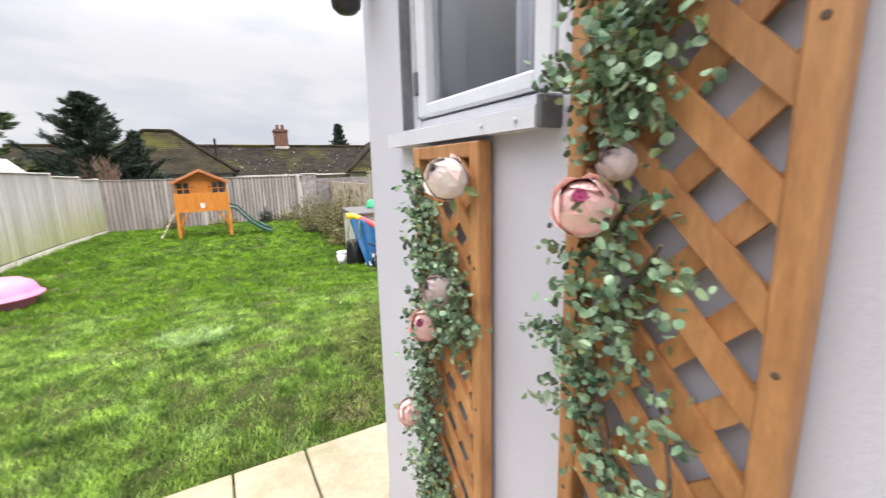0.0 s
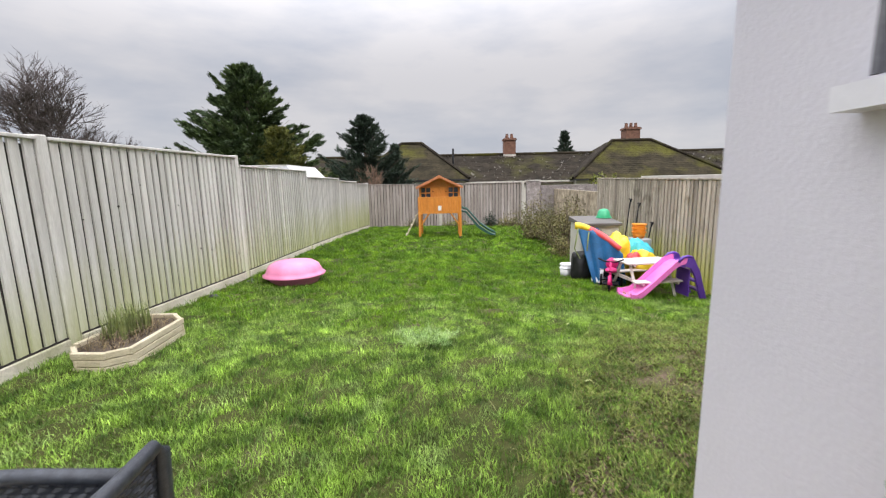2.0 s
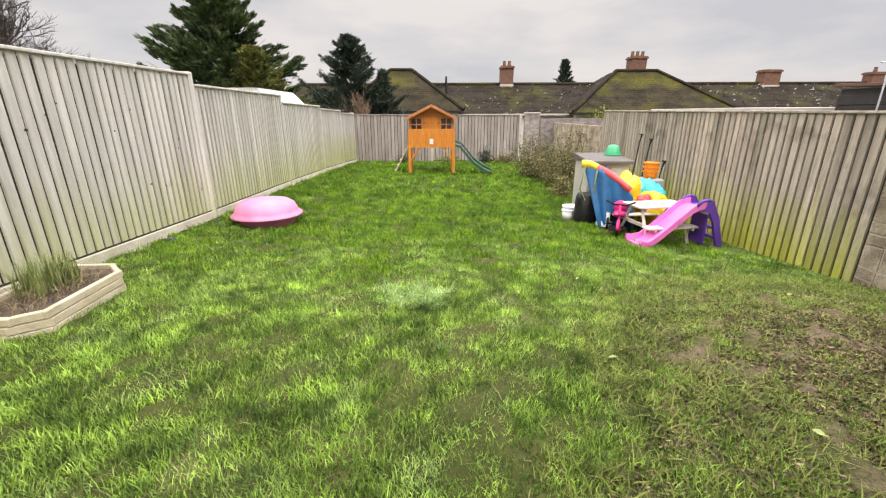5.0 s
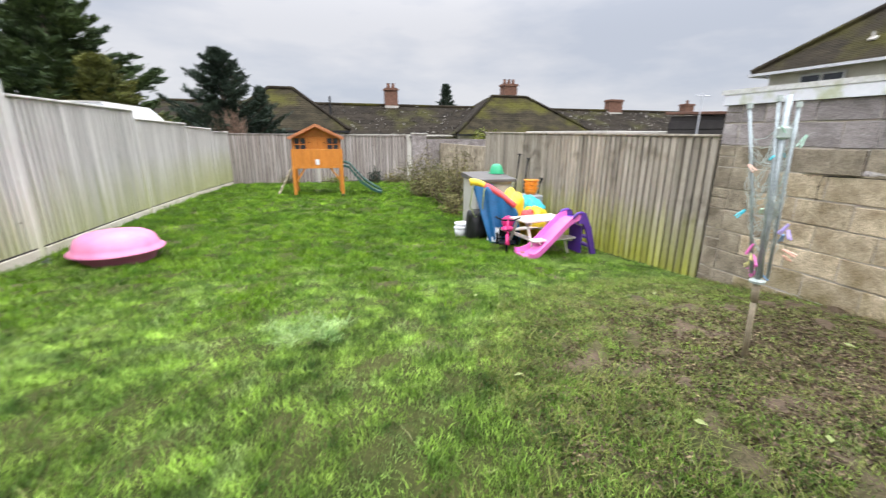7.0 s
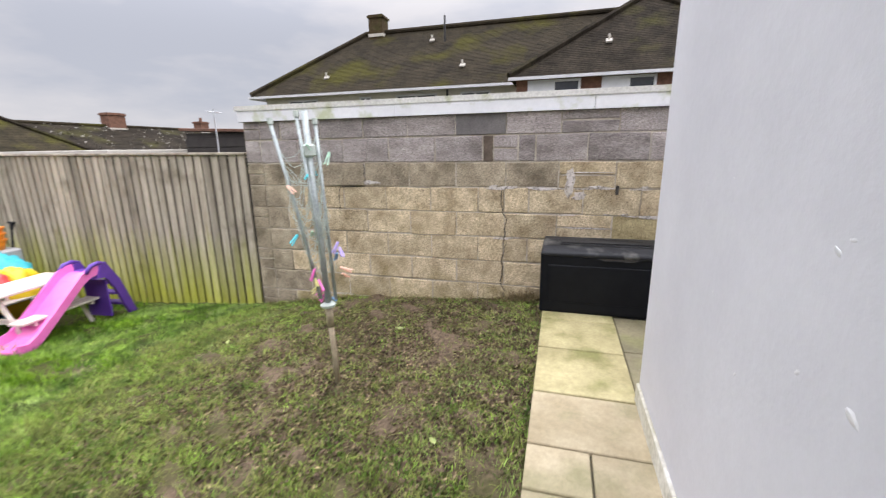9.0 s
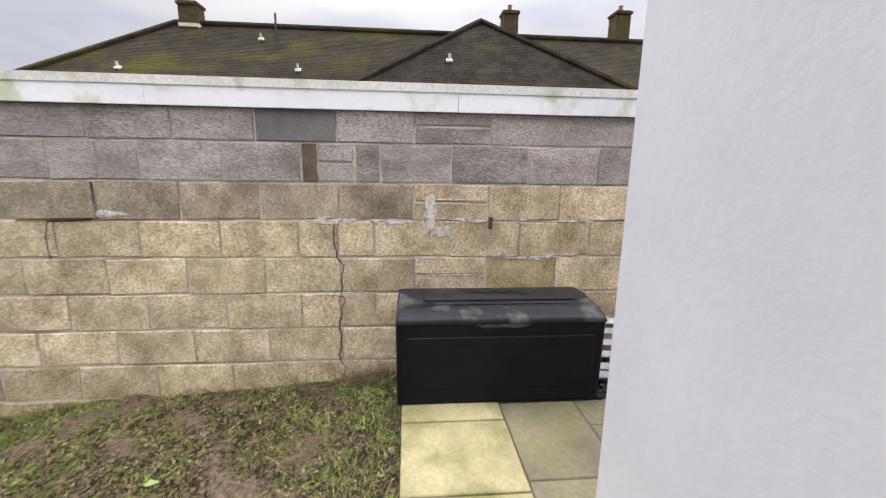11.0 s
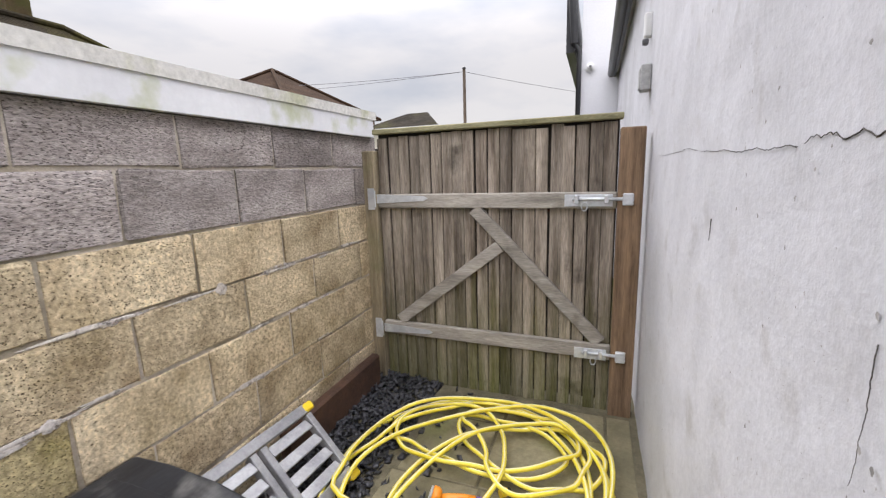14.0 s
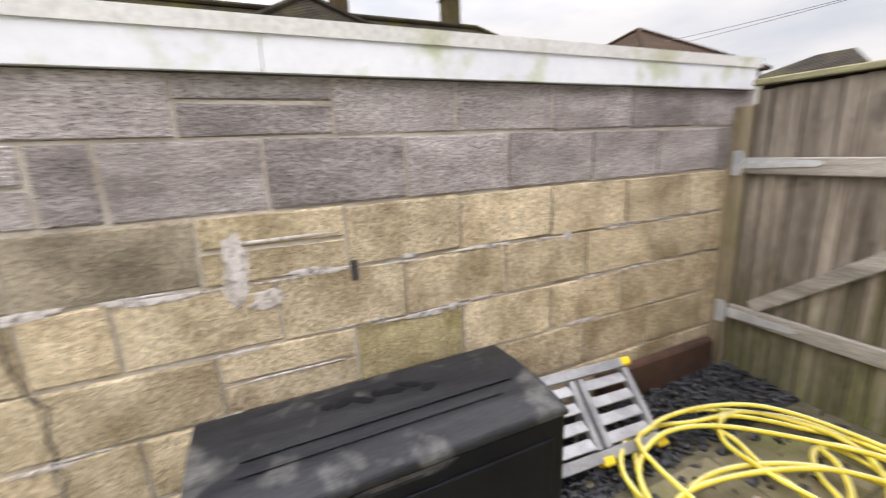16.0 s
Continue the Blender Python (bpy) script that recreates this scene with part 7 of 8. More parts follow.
def build_heap():
    z = gz(3.2, 7.8)
    h = thing("inflatable_toys", "heap of yellow, turquoise and red inflatable toys", "inflatable toy")
    for seed, x, y, zz, s, m, lab in ((3, 2.98, 7.78, 0.40, (0.30, 0.24, 0.46), M_YELLOWP, "crumpled yellow vinyl"), (5, 3.34, 7.62, 0.30, (0.30, 0.22, 0.32), M_YELLOWP, "crumpled yellow vinyl"), (7, 3.36, 7.84, 0.38, (0.28, 0.20, 0.36), M_CYAN, "turquoise vinyl"), (9, 3.14, 7.48, 0.46, (0.13, 0.09, 0.13), M_RED, "coral red vinyl"), (11, 2.72, 7.98, 0.44, (0.16, 0.16, 0.46), M_BLUE, "blue vinyl"), (13, 3.55, 7.55, 0.20, (0.20, 0.15, 0.22), M_YELLOWP, "crumpled yellow vinyl")):
        part("fold", lumpy(seed, *s, 0.3), m, h, lab, True).matrix_basis = pose(x, y, z + zz, 0, 0, seed * 20)


def build_pool():
    x, y = 2.62, 7.62
    z = gz(2.8, 7.6)
    p = thing("paddling_pool", "half-deflated blue paddling pool with yellow and red rings propped up", "paddling pool", pose(-0.12, 0, 0))
    bm = bmesh.new()
    n, mrows = 26, 14
    rows = []
    for i in range(mrows):
        u = i / (mrows - 1)
        row = []
        for j in range(n):
            v = j / (n - 1)
            top = Vector((2.40 + 0.66 * v, 7.86 - 0.42 * v, z + 0.98 - 0.44 * v * v))
            bot = Vector((2.60 + 0.50 * v, 7.46 - 0.10 * v, z))
            q = top.lerp(bot, u)
            q += Vector((-0.5, -0.8, 0)) * 0.03 * math.sin(v * 21 + u * 3) * (0.3 + u)
            row.append(bm.verts.new(q))
        rows.append(row)
    for i in range(mrows - 1):
        for j in range(n - 1):
            bm.faces.new((rows[i][j], rows[i][j + 1], rows[i + 1][j + 1], rows[i + 1][j]))
    sh = part("pool_wall", bm, M_BLUE, p, "creased blue vinyl wall", True)
    sh.modifiers.new("thickness", "SOLIDIFY").thickness = 0.012

    def run(a, b, bend):
        return [tuple(Vector(a).lerp(Vector(b), t) + Vector((0, 0, bend * math.sin(math.pi * t)))) for t in np.linspace(0, 1, 9)]

    part("inflated_ring", tube(run((2.36, 7.86, z + 0.99), (2.60, 7.78, z + 0.93), 0.02), 0.062, 12, 0.055), M_YELLOWP, p, "yellow inflated ring", True)
    part("inflated_ring", tube(run((2.60, 7.78, z + 0.93), (3.02, 7.46, z + 0.62), 0.03), 0.058, 12, 0.045), M_RED, p, "coral red inflated ring", True)
    part("rope", tube([(2.40, 7.78, z + 0.96), (2.33, 7.74, z + 0.6), (2.42, 7.70, z + 0.42), (2.52, 7.66, z + 0.55), (2.56, 7.70, z + 0.9)], 0.012, 6), M_LEAF_Y, p, "pale green strap", True)


build_pool()
build_heap()


def build_picnic():
    x, y = 3.08, 6.98
    t = thing("picnic_table", "small bleached wooden children's picnic table", "picnic table", pose(x, y, gz(x, y), 0, 0, 8))
    for k in range(4):
        part("top_board", box((0, -0.17 + 0.113 * k, 0.52), (0.80, 0.105, 0.024), bev=0.004), M_TABLE, t)
    for s in (-1, 1):
        part("bench", box((0, s * 0.38, 0.28), (0.80, 0.16, 0.024), bev=0.004), M_TABLE, t)
        part("seat_support", box((s * 0.28, 0, 0.255), (0.03, 0.90, 0.05), bev=0.003), M_TABLE, t)
        part("top_support", box((s * 0.28, 0, 0.49), (0.03, 0.40, 0.04), bev=0.003), M_TABLE, t)
        for q in (-1, 1):
            part("leg", tube([(s * 0.31, q * 0.36, 0.01), (s * 0.31, q * 0.12, 0.50)], 0.024, 4), M_TABLE, t)


build_picnic()


def build_slide():
    x, y = 3.10, 6.56
    s = thing("toddler_slide", "pink plastic toddler slide with purple steps on the grass", "slide", pose(x, y, gz(x, y) + 0.01, 0, 0, 6) @ Matrix.Scale(0.94, 4))
    prof = [(-0.56, 0.06), (-0.48, 0.045), (-0.36, 0.085), (-0.22, 0.20), (0.16, 0.53), (0.26, 0.585), (0.34, 0.59)]
    hw = 0.155
    bm = bmesh.new()
    rows = []
    for i, (a, b) in enumerate(prof):
        w = hw * (1.25 if i < 2 else 1.0)
        rows.append([bm.verts.new(c) for c in ((a, -w - 0.03, b + 0.075), (a, -w, b + 0.08), (a, -w + 0.02, b), (a, w - 0.02, b), (a, w, b + 0.08), (a, w + 0.03, b + 0.075), (a, w + 0.03, b - 0.03), (a, -w - 0.03, b - 0.03))])
    for p, q in zip(rows, rows[1:]):
        for k in range(8):
            bm.faces.new((p[k], p[(k + 1) % 8], q[(k + 1) % 8], q[k]))
    bm.faces.new(rows[0][::-1])
    bm.faces.new(rows[-1])
    bmesh.ops.recalc_face_normals(bm, faces=bm.faces)
    part("chute", bm, M_PINK_SLIDE, s)
    for q in (-1, 1):
        part("side_rail", prism([(0.30, 0.52), (0.36, 0.66), (0.44, 0.66), (0.56, 0.44), (0.70, 0.0), (0.60, 0.0), (0.48, 0.36), (0.40, 0.50)], "y", q * 0.175 - 0.022, q * 0.175 + 0.022, 0.006), M_PURPLE, s, "purple side rail")
        part("arch", tube([(0.20, q * 0.175, 0.60), (0.27, q * 0.175, 0.67), (0.36, q * 0.175, 0.685), (0.44, q * 0.175, 0.65)], 0.024, 8), M_PURPLE, s, "purple hand grip", True)
    for k, (a, b) in enumerate(((0.63, 0.13), (0.57, 0.28), (0.49, 0.43))):
        part("step", box((a - 0.03, 0, b), (0.10, 0.32, 0.03), bev=0.008), M_PURPLE, s, "purple step")
    part("platform", box((0.37, 0, 0.575), (0.12, 0.31, 0.03), bev=0.006), M_PURPLE, s)
    part("back_panel", box((0.42, 0, 0.25), (0.02, 0.31, 0.44), bev=0.006), M_PURPLE, s)


build_slide()


def build_trike():
    x, y = 2.62, 7.12
    t = thing("tricycle", "pink and black children's tricycle with hood pole", "tricycle", pose(x, y, gz(x, y) + 0.005, 0, 0, -115))

    def wheel(px, py, r):
        w = part("wheel", tube([(px + (r - 0.018) * math.cos(a), py, r + (r - 0.018) * math.sin(a)) for a in np.linspace(0, math.tau, 25)[:-1]], 0.018, 8, closed=True), M_BLACKPL, t, "black tyre", True)
        part("hub", tube([(px, py - 0.014, r), (px, py + 0.014, r)], r * 0.62, 14), M_MAGENTA, w, "pink wheel hub")

    wheel(0.30, 0.0, 0.13)
    wheel(-0.22, 0.16, 0.10)
    wheel(-0.22, -0.16, 0.10)
    part("frame", tube([(0.28, 0, 0.36), (0.10, 0, 0.22), (-0.22, 0, 0.16)], 0.02, 8), M_BLACKPL, t, smooth=True)
    part("axle", tube([(-0.22, -0.16, 0.10), (-0.22, 0.16, 0.10)], 0.012, 8), M_BLACKPL, t)
    part("fork", tube([(0.30, 0.03, 0.13), (0.27, 0, 0.34), (0.25, 0, 0.50)], 0.016, 8), M_MAGENTA, t, smooth=True)
    part("handlebar", tube([(0.20, -0.19, 0.54), (0.25, -0.08, 0.50), (0.25, 0.08, 0.50), (0.20, 0.19, 0.54)], 0.013, 8), M_BLACKPL, t, smooth=True)
    part("seat", lumpy(2, 0.11, 0.10, 0.045, 0.08), M_MAGENTA, t, "pink padded seat", True).matrix_basis = pose(-0.12, 0, 0.29)
    part("seat_back", lumpy(4, 0.04, 0.10, 0.10, 0.08), M_MAGENTA, t, "pink seat back", True).matrix_basis = pose(-0.22, 0, 0.38)
    part("footboard", box((0.06, 0, 0.11), (0.22, 0.24, 0.02), bev=0.005), M_BLACKPL, t)
    part("basket", box((-0.34, 0, 0.20), (0.16, 0.26, 0.14), bev=0.012), M_BLACKPL, t)
    part("mudguard", tube([(0.30 + 0.15 * math.cos(a), 0, 0.13 + 0.15 * math.sin(a)) for a in np.linspace(0.3, 2.8, 9)], 0.022, 6), M_MAGENTA, t, smooth=True)


build_trike()


def build_small_clutter():
    bm = lumpy(6, 0.19, 0.15, 0.42, 0.22)
    for v in bm.verts:
        v.co.z = min(max(v.co.z, -0.25), 0.25)
    single("black_sack", bm, M_BLACKCLOTH, "black rubbish sack standing on the grass", "sack", smooth=True, m=pose(2.36, 7.82, gz(2.36, 7.82) + 0.245))
    for x, y, s in ((2.13, 7.98, 1.0), (2.20, 8.06, 1.35)):
        b = thing("white_tub", "white plastic tub on the grass beside the store", "tub", pose(x, y, gz(x, y)), "white tubs")
        part("wall", lathe([(0.085 * s, 0), (0.10 * s, 0.16 * s), (0.095 * s, 0.16 * s)], seg=18), M_WHITE_PL, b, smooth=True)
        part("rim", lathe([(0.098 * s, 0.15 * s), (0.11 * s, 0.155 * s), (0.11 * s, 0.17 * s), (0.098 * s, 0.172 * s)], seg=18), M_WHITE_PL, b)
    b = thing("grey_tub", "light grey plastic box leaning beside the blue pool", "box", pose(2.56, 7.52, gz(2.56, 7.52) + 0.01, 0, 14, 30))
    part("body", box((0, 0, 0.12), (0.12, 0.22, 0.24), bev=0.012), M_WHITE_PL, b)
    part("lid", box((0, 0, 0.245), (0.13, 0.23, 0.015), bev=0.004), M_GREYBOX, b)
    # a dark stone by the gravel board and rubble at the fence foot
    rng = random.Random(4)
    for k, (x, y) in enumerate(((-3.0, 6.52), (-3.04, 5.6), (-3.02, 6.62))):
        bm = lumpy(20 + k, 0.06, 0.045, 0.03, 0.3)
        single("stone", bm, M_SLATE, "dark stone at the foot of the fence", "stone", group="stones by the fence", m=pose(x, y, gz(x, y) + 0.01, 0, 0, 40 * k))


build_small_clutter()


# ---------- shrubs and trees ----------
def conifer(name, x, y, z0, h, r, material, label, seed, n=26000, lean=0.0, ragged=0.3, leaf=0.16):
    """A conifer: tapered trunk, whorls of drooping boughs, and needles in sprays along them."""
    t = thing(name, label, "tree", pose(x, y, z0))
    rng = np.random.default_rng(seed)
    part("trunk", tube([(0, 0, 0), (lean * 0.3, 0, h * 0.5), (lean, 0, h * 0.97)], h * 0.022, 8, 0.02), M_BARK, t)
    boughs, cents, ways = [], [], []
    nb = 190
    for k in range(nb):
        u = (k + rng.random()) / nb
        z = h * (0.02 + 0.93 * u)
        reach = r * (1 - u) ** 0.8 * rng.uniform(1 - ragged, 1 + ragged * 0.35) + 0.12
        a = k * 2.4 + rng.normal(0, 0.3)
        d = np.array([math.cos(a), math.sin(a), rng.uniform(0.35, 0.95) + 0.4 * u])
        d /= np.linalg.norm(d)
        p0 = np.array([lean * u, 0, z])
        tip = p0 + d * reach
        boughs.append((p0, tip))
        side = np.cross(d, [0, 0, 1.0])
        side /= np.linalg.norm(side)
        twigs = max(10, int(30 * reach / r))
        for j in range(twigs):
            s0 = 0.25 + 0.75 * (j + rng.random()) / twigs
            q0 = p0 + (tip - p0) * s0 - np.array([0, 0, 0.10 * reach * s0 * s0])
            w = d * rng.uniform(0.8, 1.3) + side * rng.uniform(-0.9, 0.9) + np.array([0, 0, rng.uniform(-0.3, 0.3)])
            w /= np.linalg.norm(w)
            ln = (0.07 * r + reach * rng.uniform(0.08, 0.24)) * (1.2 - 0.7 * s0) + 0.08
            m = max(4, int(n / (nb * 16)))
            t2 = rng.random(m)
            drop = np.stack([0 * t2, 0 * t2, -0.25 * ln * t2 ** 2], -1)
            cents.append(q0 + w * (ln * t2)[:, None] + drop + rng.normal(0, 0.035, (m, 3)))
            ways.append(np.repeat(w[None], m, 0))
    bm = bmesh.new()
    for p0, tip in boughs[::2]:
        bm_tube(bm, [tuple(p0), tuple((p0 + tip) / 2 + np.array([0, 0, 0.05])), tuple(tip)], 0.025, 4, 0.006)
    part("limbs", bm, M_BARK, t)
    v, q = sprays(rng, np.concatenate(cents), np.concatenate(ways), leaf, 4.5)
    ob = new("crown", np_mesh("crown", v, q, material))
    ob.parent = t
    return t


conifer("conifer", -9.9, 22.0, -1.2, 8.5, 4.9, M_CONIFER, "large dark green conifer with ragged crown behind the fence", 61, 190000, 0.1, 0.6, 0.22)
conifer("conifer", -7.9, 20.4, -1.2, 5.2, 3.0, M_CONIFER_Y, "yellow-green conifer in front of the large dark one", 66, 70000, 0.1, 0.4, 0.18)
conifer("conifer", -4.05, 22.0, -1.2, 5.9, 3.3, M_CONIFER_D, "dark blue-green conifer behind the back fence", 62, 60000, 0.0, 0.85, 0.17)
conifer("conifer", -2.6, 22.4, -1.2, 4.5, 1.1, M_CONIFER_D, "dark upright conifer behind the back fence", 63, 12000, 0.0, 0.45, 0.18)
conifer("conifer", 11.2, 40.0, -1.2, 7.0, 2.0, M_CONIFER_D, "small rounded dark pine on the skyline", 64, 14000, 0.0, 0.35, 0.3)


def bare_tree(name, x, y, z0, h, spread, label, seed, material, levels=5):
    """A leafless tree: limbs that fork again and again."""
    t = thing(name, label, "tree", pose(x, y, z0))
    rng = random.Random(seed)
    trunk, twigs = bmesh.new(), bmesh.new()

    def grow(p, d, ln, r, lvl):
        e = p + d * ln
        bm_tube(trunk if lvl < 2 else twigs, [p, (p + e) / 2 + Vector((rng.uniform(-1, 1), rng.uniform(-1, 1), 0)) * ln * 0.05, e], r, 5 if lvl < 2 else 3, r * 0.6)
        if lvl < levels:
            for k in range(4 if lvl else 6):
                nd = (d + Vector((rng.uniform(-1, 1), rng.uniform(-1, 1), rng.uniform(-0.35, 0.8))) * spread).normalized()
                grow(p.lerp(e, rng.uniform(0.55, 1.0)), nd, ln * rng.uniform(0.55, 0.8), r * 0.64, lvl + 1)

    grow(Vector((0, 0, 0)), Vector((0, 0, 1)), h * 0.36, h * 0.014, 0)
    part("trunk", trunk, M_BARK, t)
    part("crown", twigs, material, t, "bare twigs")


bare_tree("bare_tree", -19.8, 22.0, -1.5, 9.0, 0.85, "leafless winter tree behind the fence", 71, M_TWIG_G, 6)
bare_tree("bare_tree", -22.0, 29.0, -1.5, 6.5, 0.75, "leafless winter tree on the skyline", 72, M_TWIG_G, 4)
bare_tree("bare_shrub", -3.2, 19.6, -1.0, 3.6, 0.55, "leafless red-brown shrub behind the back fence", 73, M_TWIG, 4)


def shrub(name, x, y, sx, sy, h, material, label, seed, n, leaf, twigs=26, z0=None):
    s = thing(name, label, "shrub", pose(x, y, ground_z(x, y) if z0 is None else z0))
    rng = np.random.default_rng(seed)
    bm = bmesh.new()
    cents = []
    for k in range(twigs):
        a = rng.uniform(0, math.tau)
        rr = math.sqrt(rng.random())
        tip = np.array([math.cos(a) * sx * rr, math.sin(a) * sy * rr, h * rng.uniform(0.45, 1.0) * (1.05 - 0.5 * rr)])
        base = np.array([tip[0] * 0.3, tip[1] * 0.3, 0])
        mid = (base + tip) / 2 + rng.normal(0, 0.05, 3)
        bm_tube(bm, [tuple(base), tuple(mid), tuple(tip)], 0.009, 4, 0.003)
        m = n // twigs
        u = rng.random(m) ** 0.6
        c = base + (tip - base) * u[:, None] + rng.normal(0, 0.09, (m, 3)) * np.array([1, 1, 0.8])
        c[:, 2] = np.maximum(c[:, 2], 0.02)
        cents.append(c)
    part("twig_frame", bm, M_STEM, s)
    v, q = leaves(rng, np.concatenate(cents), leaf, 0.2, 1.7)
    ob = new("foliage", np_mesh("foliage", v, q, material))
    ob.parent = s


shrub("shrub", 3.1, 11.6, 0.8, 0.9, 1.75, M_SHRUB, "straggly olive-brown shrub at the end of the brown fence", 81, 4200, 0.05, 70)
shrub("shrub", 2.75, 13.2, 0.75, 0.9, 1.5, M_SHRUB, "straggly yellowing shrub in the side border", 82, 3600, 0.05, 60)
shrub("shrub", 3.5, 14.8, 0.6, 0.8, 1.0, M_SHRUB, "low olive shrub in the side border", 83, 1600, 0.06, 30)
shrub("shrub", 2.5, 16.9, 0.5, 0.3, 0.55, M_SHRUB, "low dark shrub by the back fence", 84, 900, 0.05, 20)
shrub("shrub", 1.75, 17.0, 0.3, 0.25, 0.7, M_CONIFER_D, "small dark red-green bush by the back fence", 85, 900, 0.05, 20)
shrub("shrub", -1.3, 17.0, 0.4, 0.25, 0.45, M_SHRUB, "low pale shrub behind the playhouse", 86, 700, 0.05, 20)
shrub("shrub", 0.3, 17.1, 0.5, 0.25, 0.4, M_IVY, "low yellow-green plants behind the playhouse", 87, 700, 0.05, 20)
shrub("shrub", 2.75, 10.2, 0.4, 0.5, 0.75, M_SHRUB, "low straggly shrub beside the store", 88, 1100, 0.05, 24)
shrub("hedge_bush", 9.2, 25.0, 1.3, 0.9, 3.6, M_IVY, "yellow-green bush growing up beyond the fence", 89, 5000, 0.16, 60, -1.3)


def build_end_pillar():
    p = thing("wall_pier", "grey-brown block pier and low wall beyond the back fence", "wall", kind="structure")
    part("pier", box((3.55, BACK_Y + 0.02, 0.3), (0.55, 0.24, 1.86), bev=0.01), M_BLOCK_GREY, p)
    part("coping", box((3.55, BACK_Y + 0.02, 1.25), (0.6, 0.3, 0.05), bev=0.008), M_POST_G, p)
    part("low_wall", box((4.45, 14.9, 0.15), (0.14, 5.6, 1.5)), M_BLOCK_OLIVE, p)
    part("low_wall", box((5.4, BACK_Y + 0.02, 0.2), (3.1, 0.2, 1.7)), M_BLOCK_GREY, p)


build_end_pillar()


# ---------- houses round about ----------
def tiled_slope(p0, p1, q1, q0, rows, thick=0.009):
    """A roof slope from eave p0-p1 up to ridge q0-q1, laid in overlapping courses with stepped edges."""
    p0, p1, q0, q1 = (Vector(a) for a in (p0, p1, q0, q1))
    n = (p1 - p0).cross(q0 - p0).normalized()
    if n.z < 0:
        n = -n
    bm = bmesh.new()
    for k in range(rows):
        a, b = k / rows, (k + 1) / rows
        l0, r0 = p0.lerp(q0, a), p1.lerp(q1, a)
        l1, r1 = p0.lerp(q0, b), p1.lerp(q1, b)
        up, low = n * thick, n * (thick * 0.25)
        if (r0 - l0).length < 0.02:
            continue
        v = [bm.verts.new(c) for c in (l0 + up, r0 + up, r1 + low, l1 + low, l0, r0)]
        bm.faces.new((v[0], v[1], v[2], v[3]))
        bm.faces.new((v[4], v[5], v[1], v[0]))
    return bm


def chimney(house_ob, x, y, z0, z1, w, d, pots=2, brick=M_BRICK):
    c = part("chimney", box((x, y, (z0 + z1) / 2), (w, d, z1 - z0)), brick, house_ob, "weathered brick chimney")
    part("chimney_cap", box((x, y, z1 - 0.10), (w + 0.12, d + 0.12, 0.10)), brick, c)
    part("flashing", box((x, y, z0 + 0.34), (w + 0.06, d + 0.06, 0.14)), M_POST_G, c, "pale mortar flashing")
    for k in range(pots):
        part("chimney_pot", lathe([(0.10, 0), (0.12, 0.05), (0.09, 0.28), (0.11, 0.30), (0.08, 0.31)], (x + (k - (pots - 1) / 2) * 0.32, y, z1), 10), M_BRICK, c)


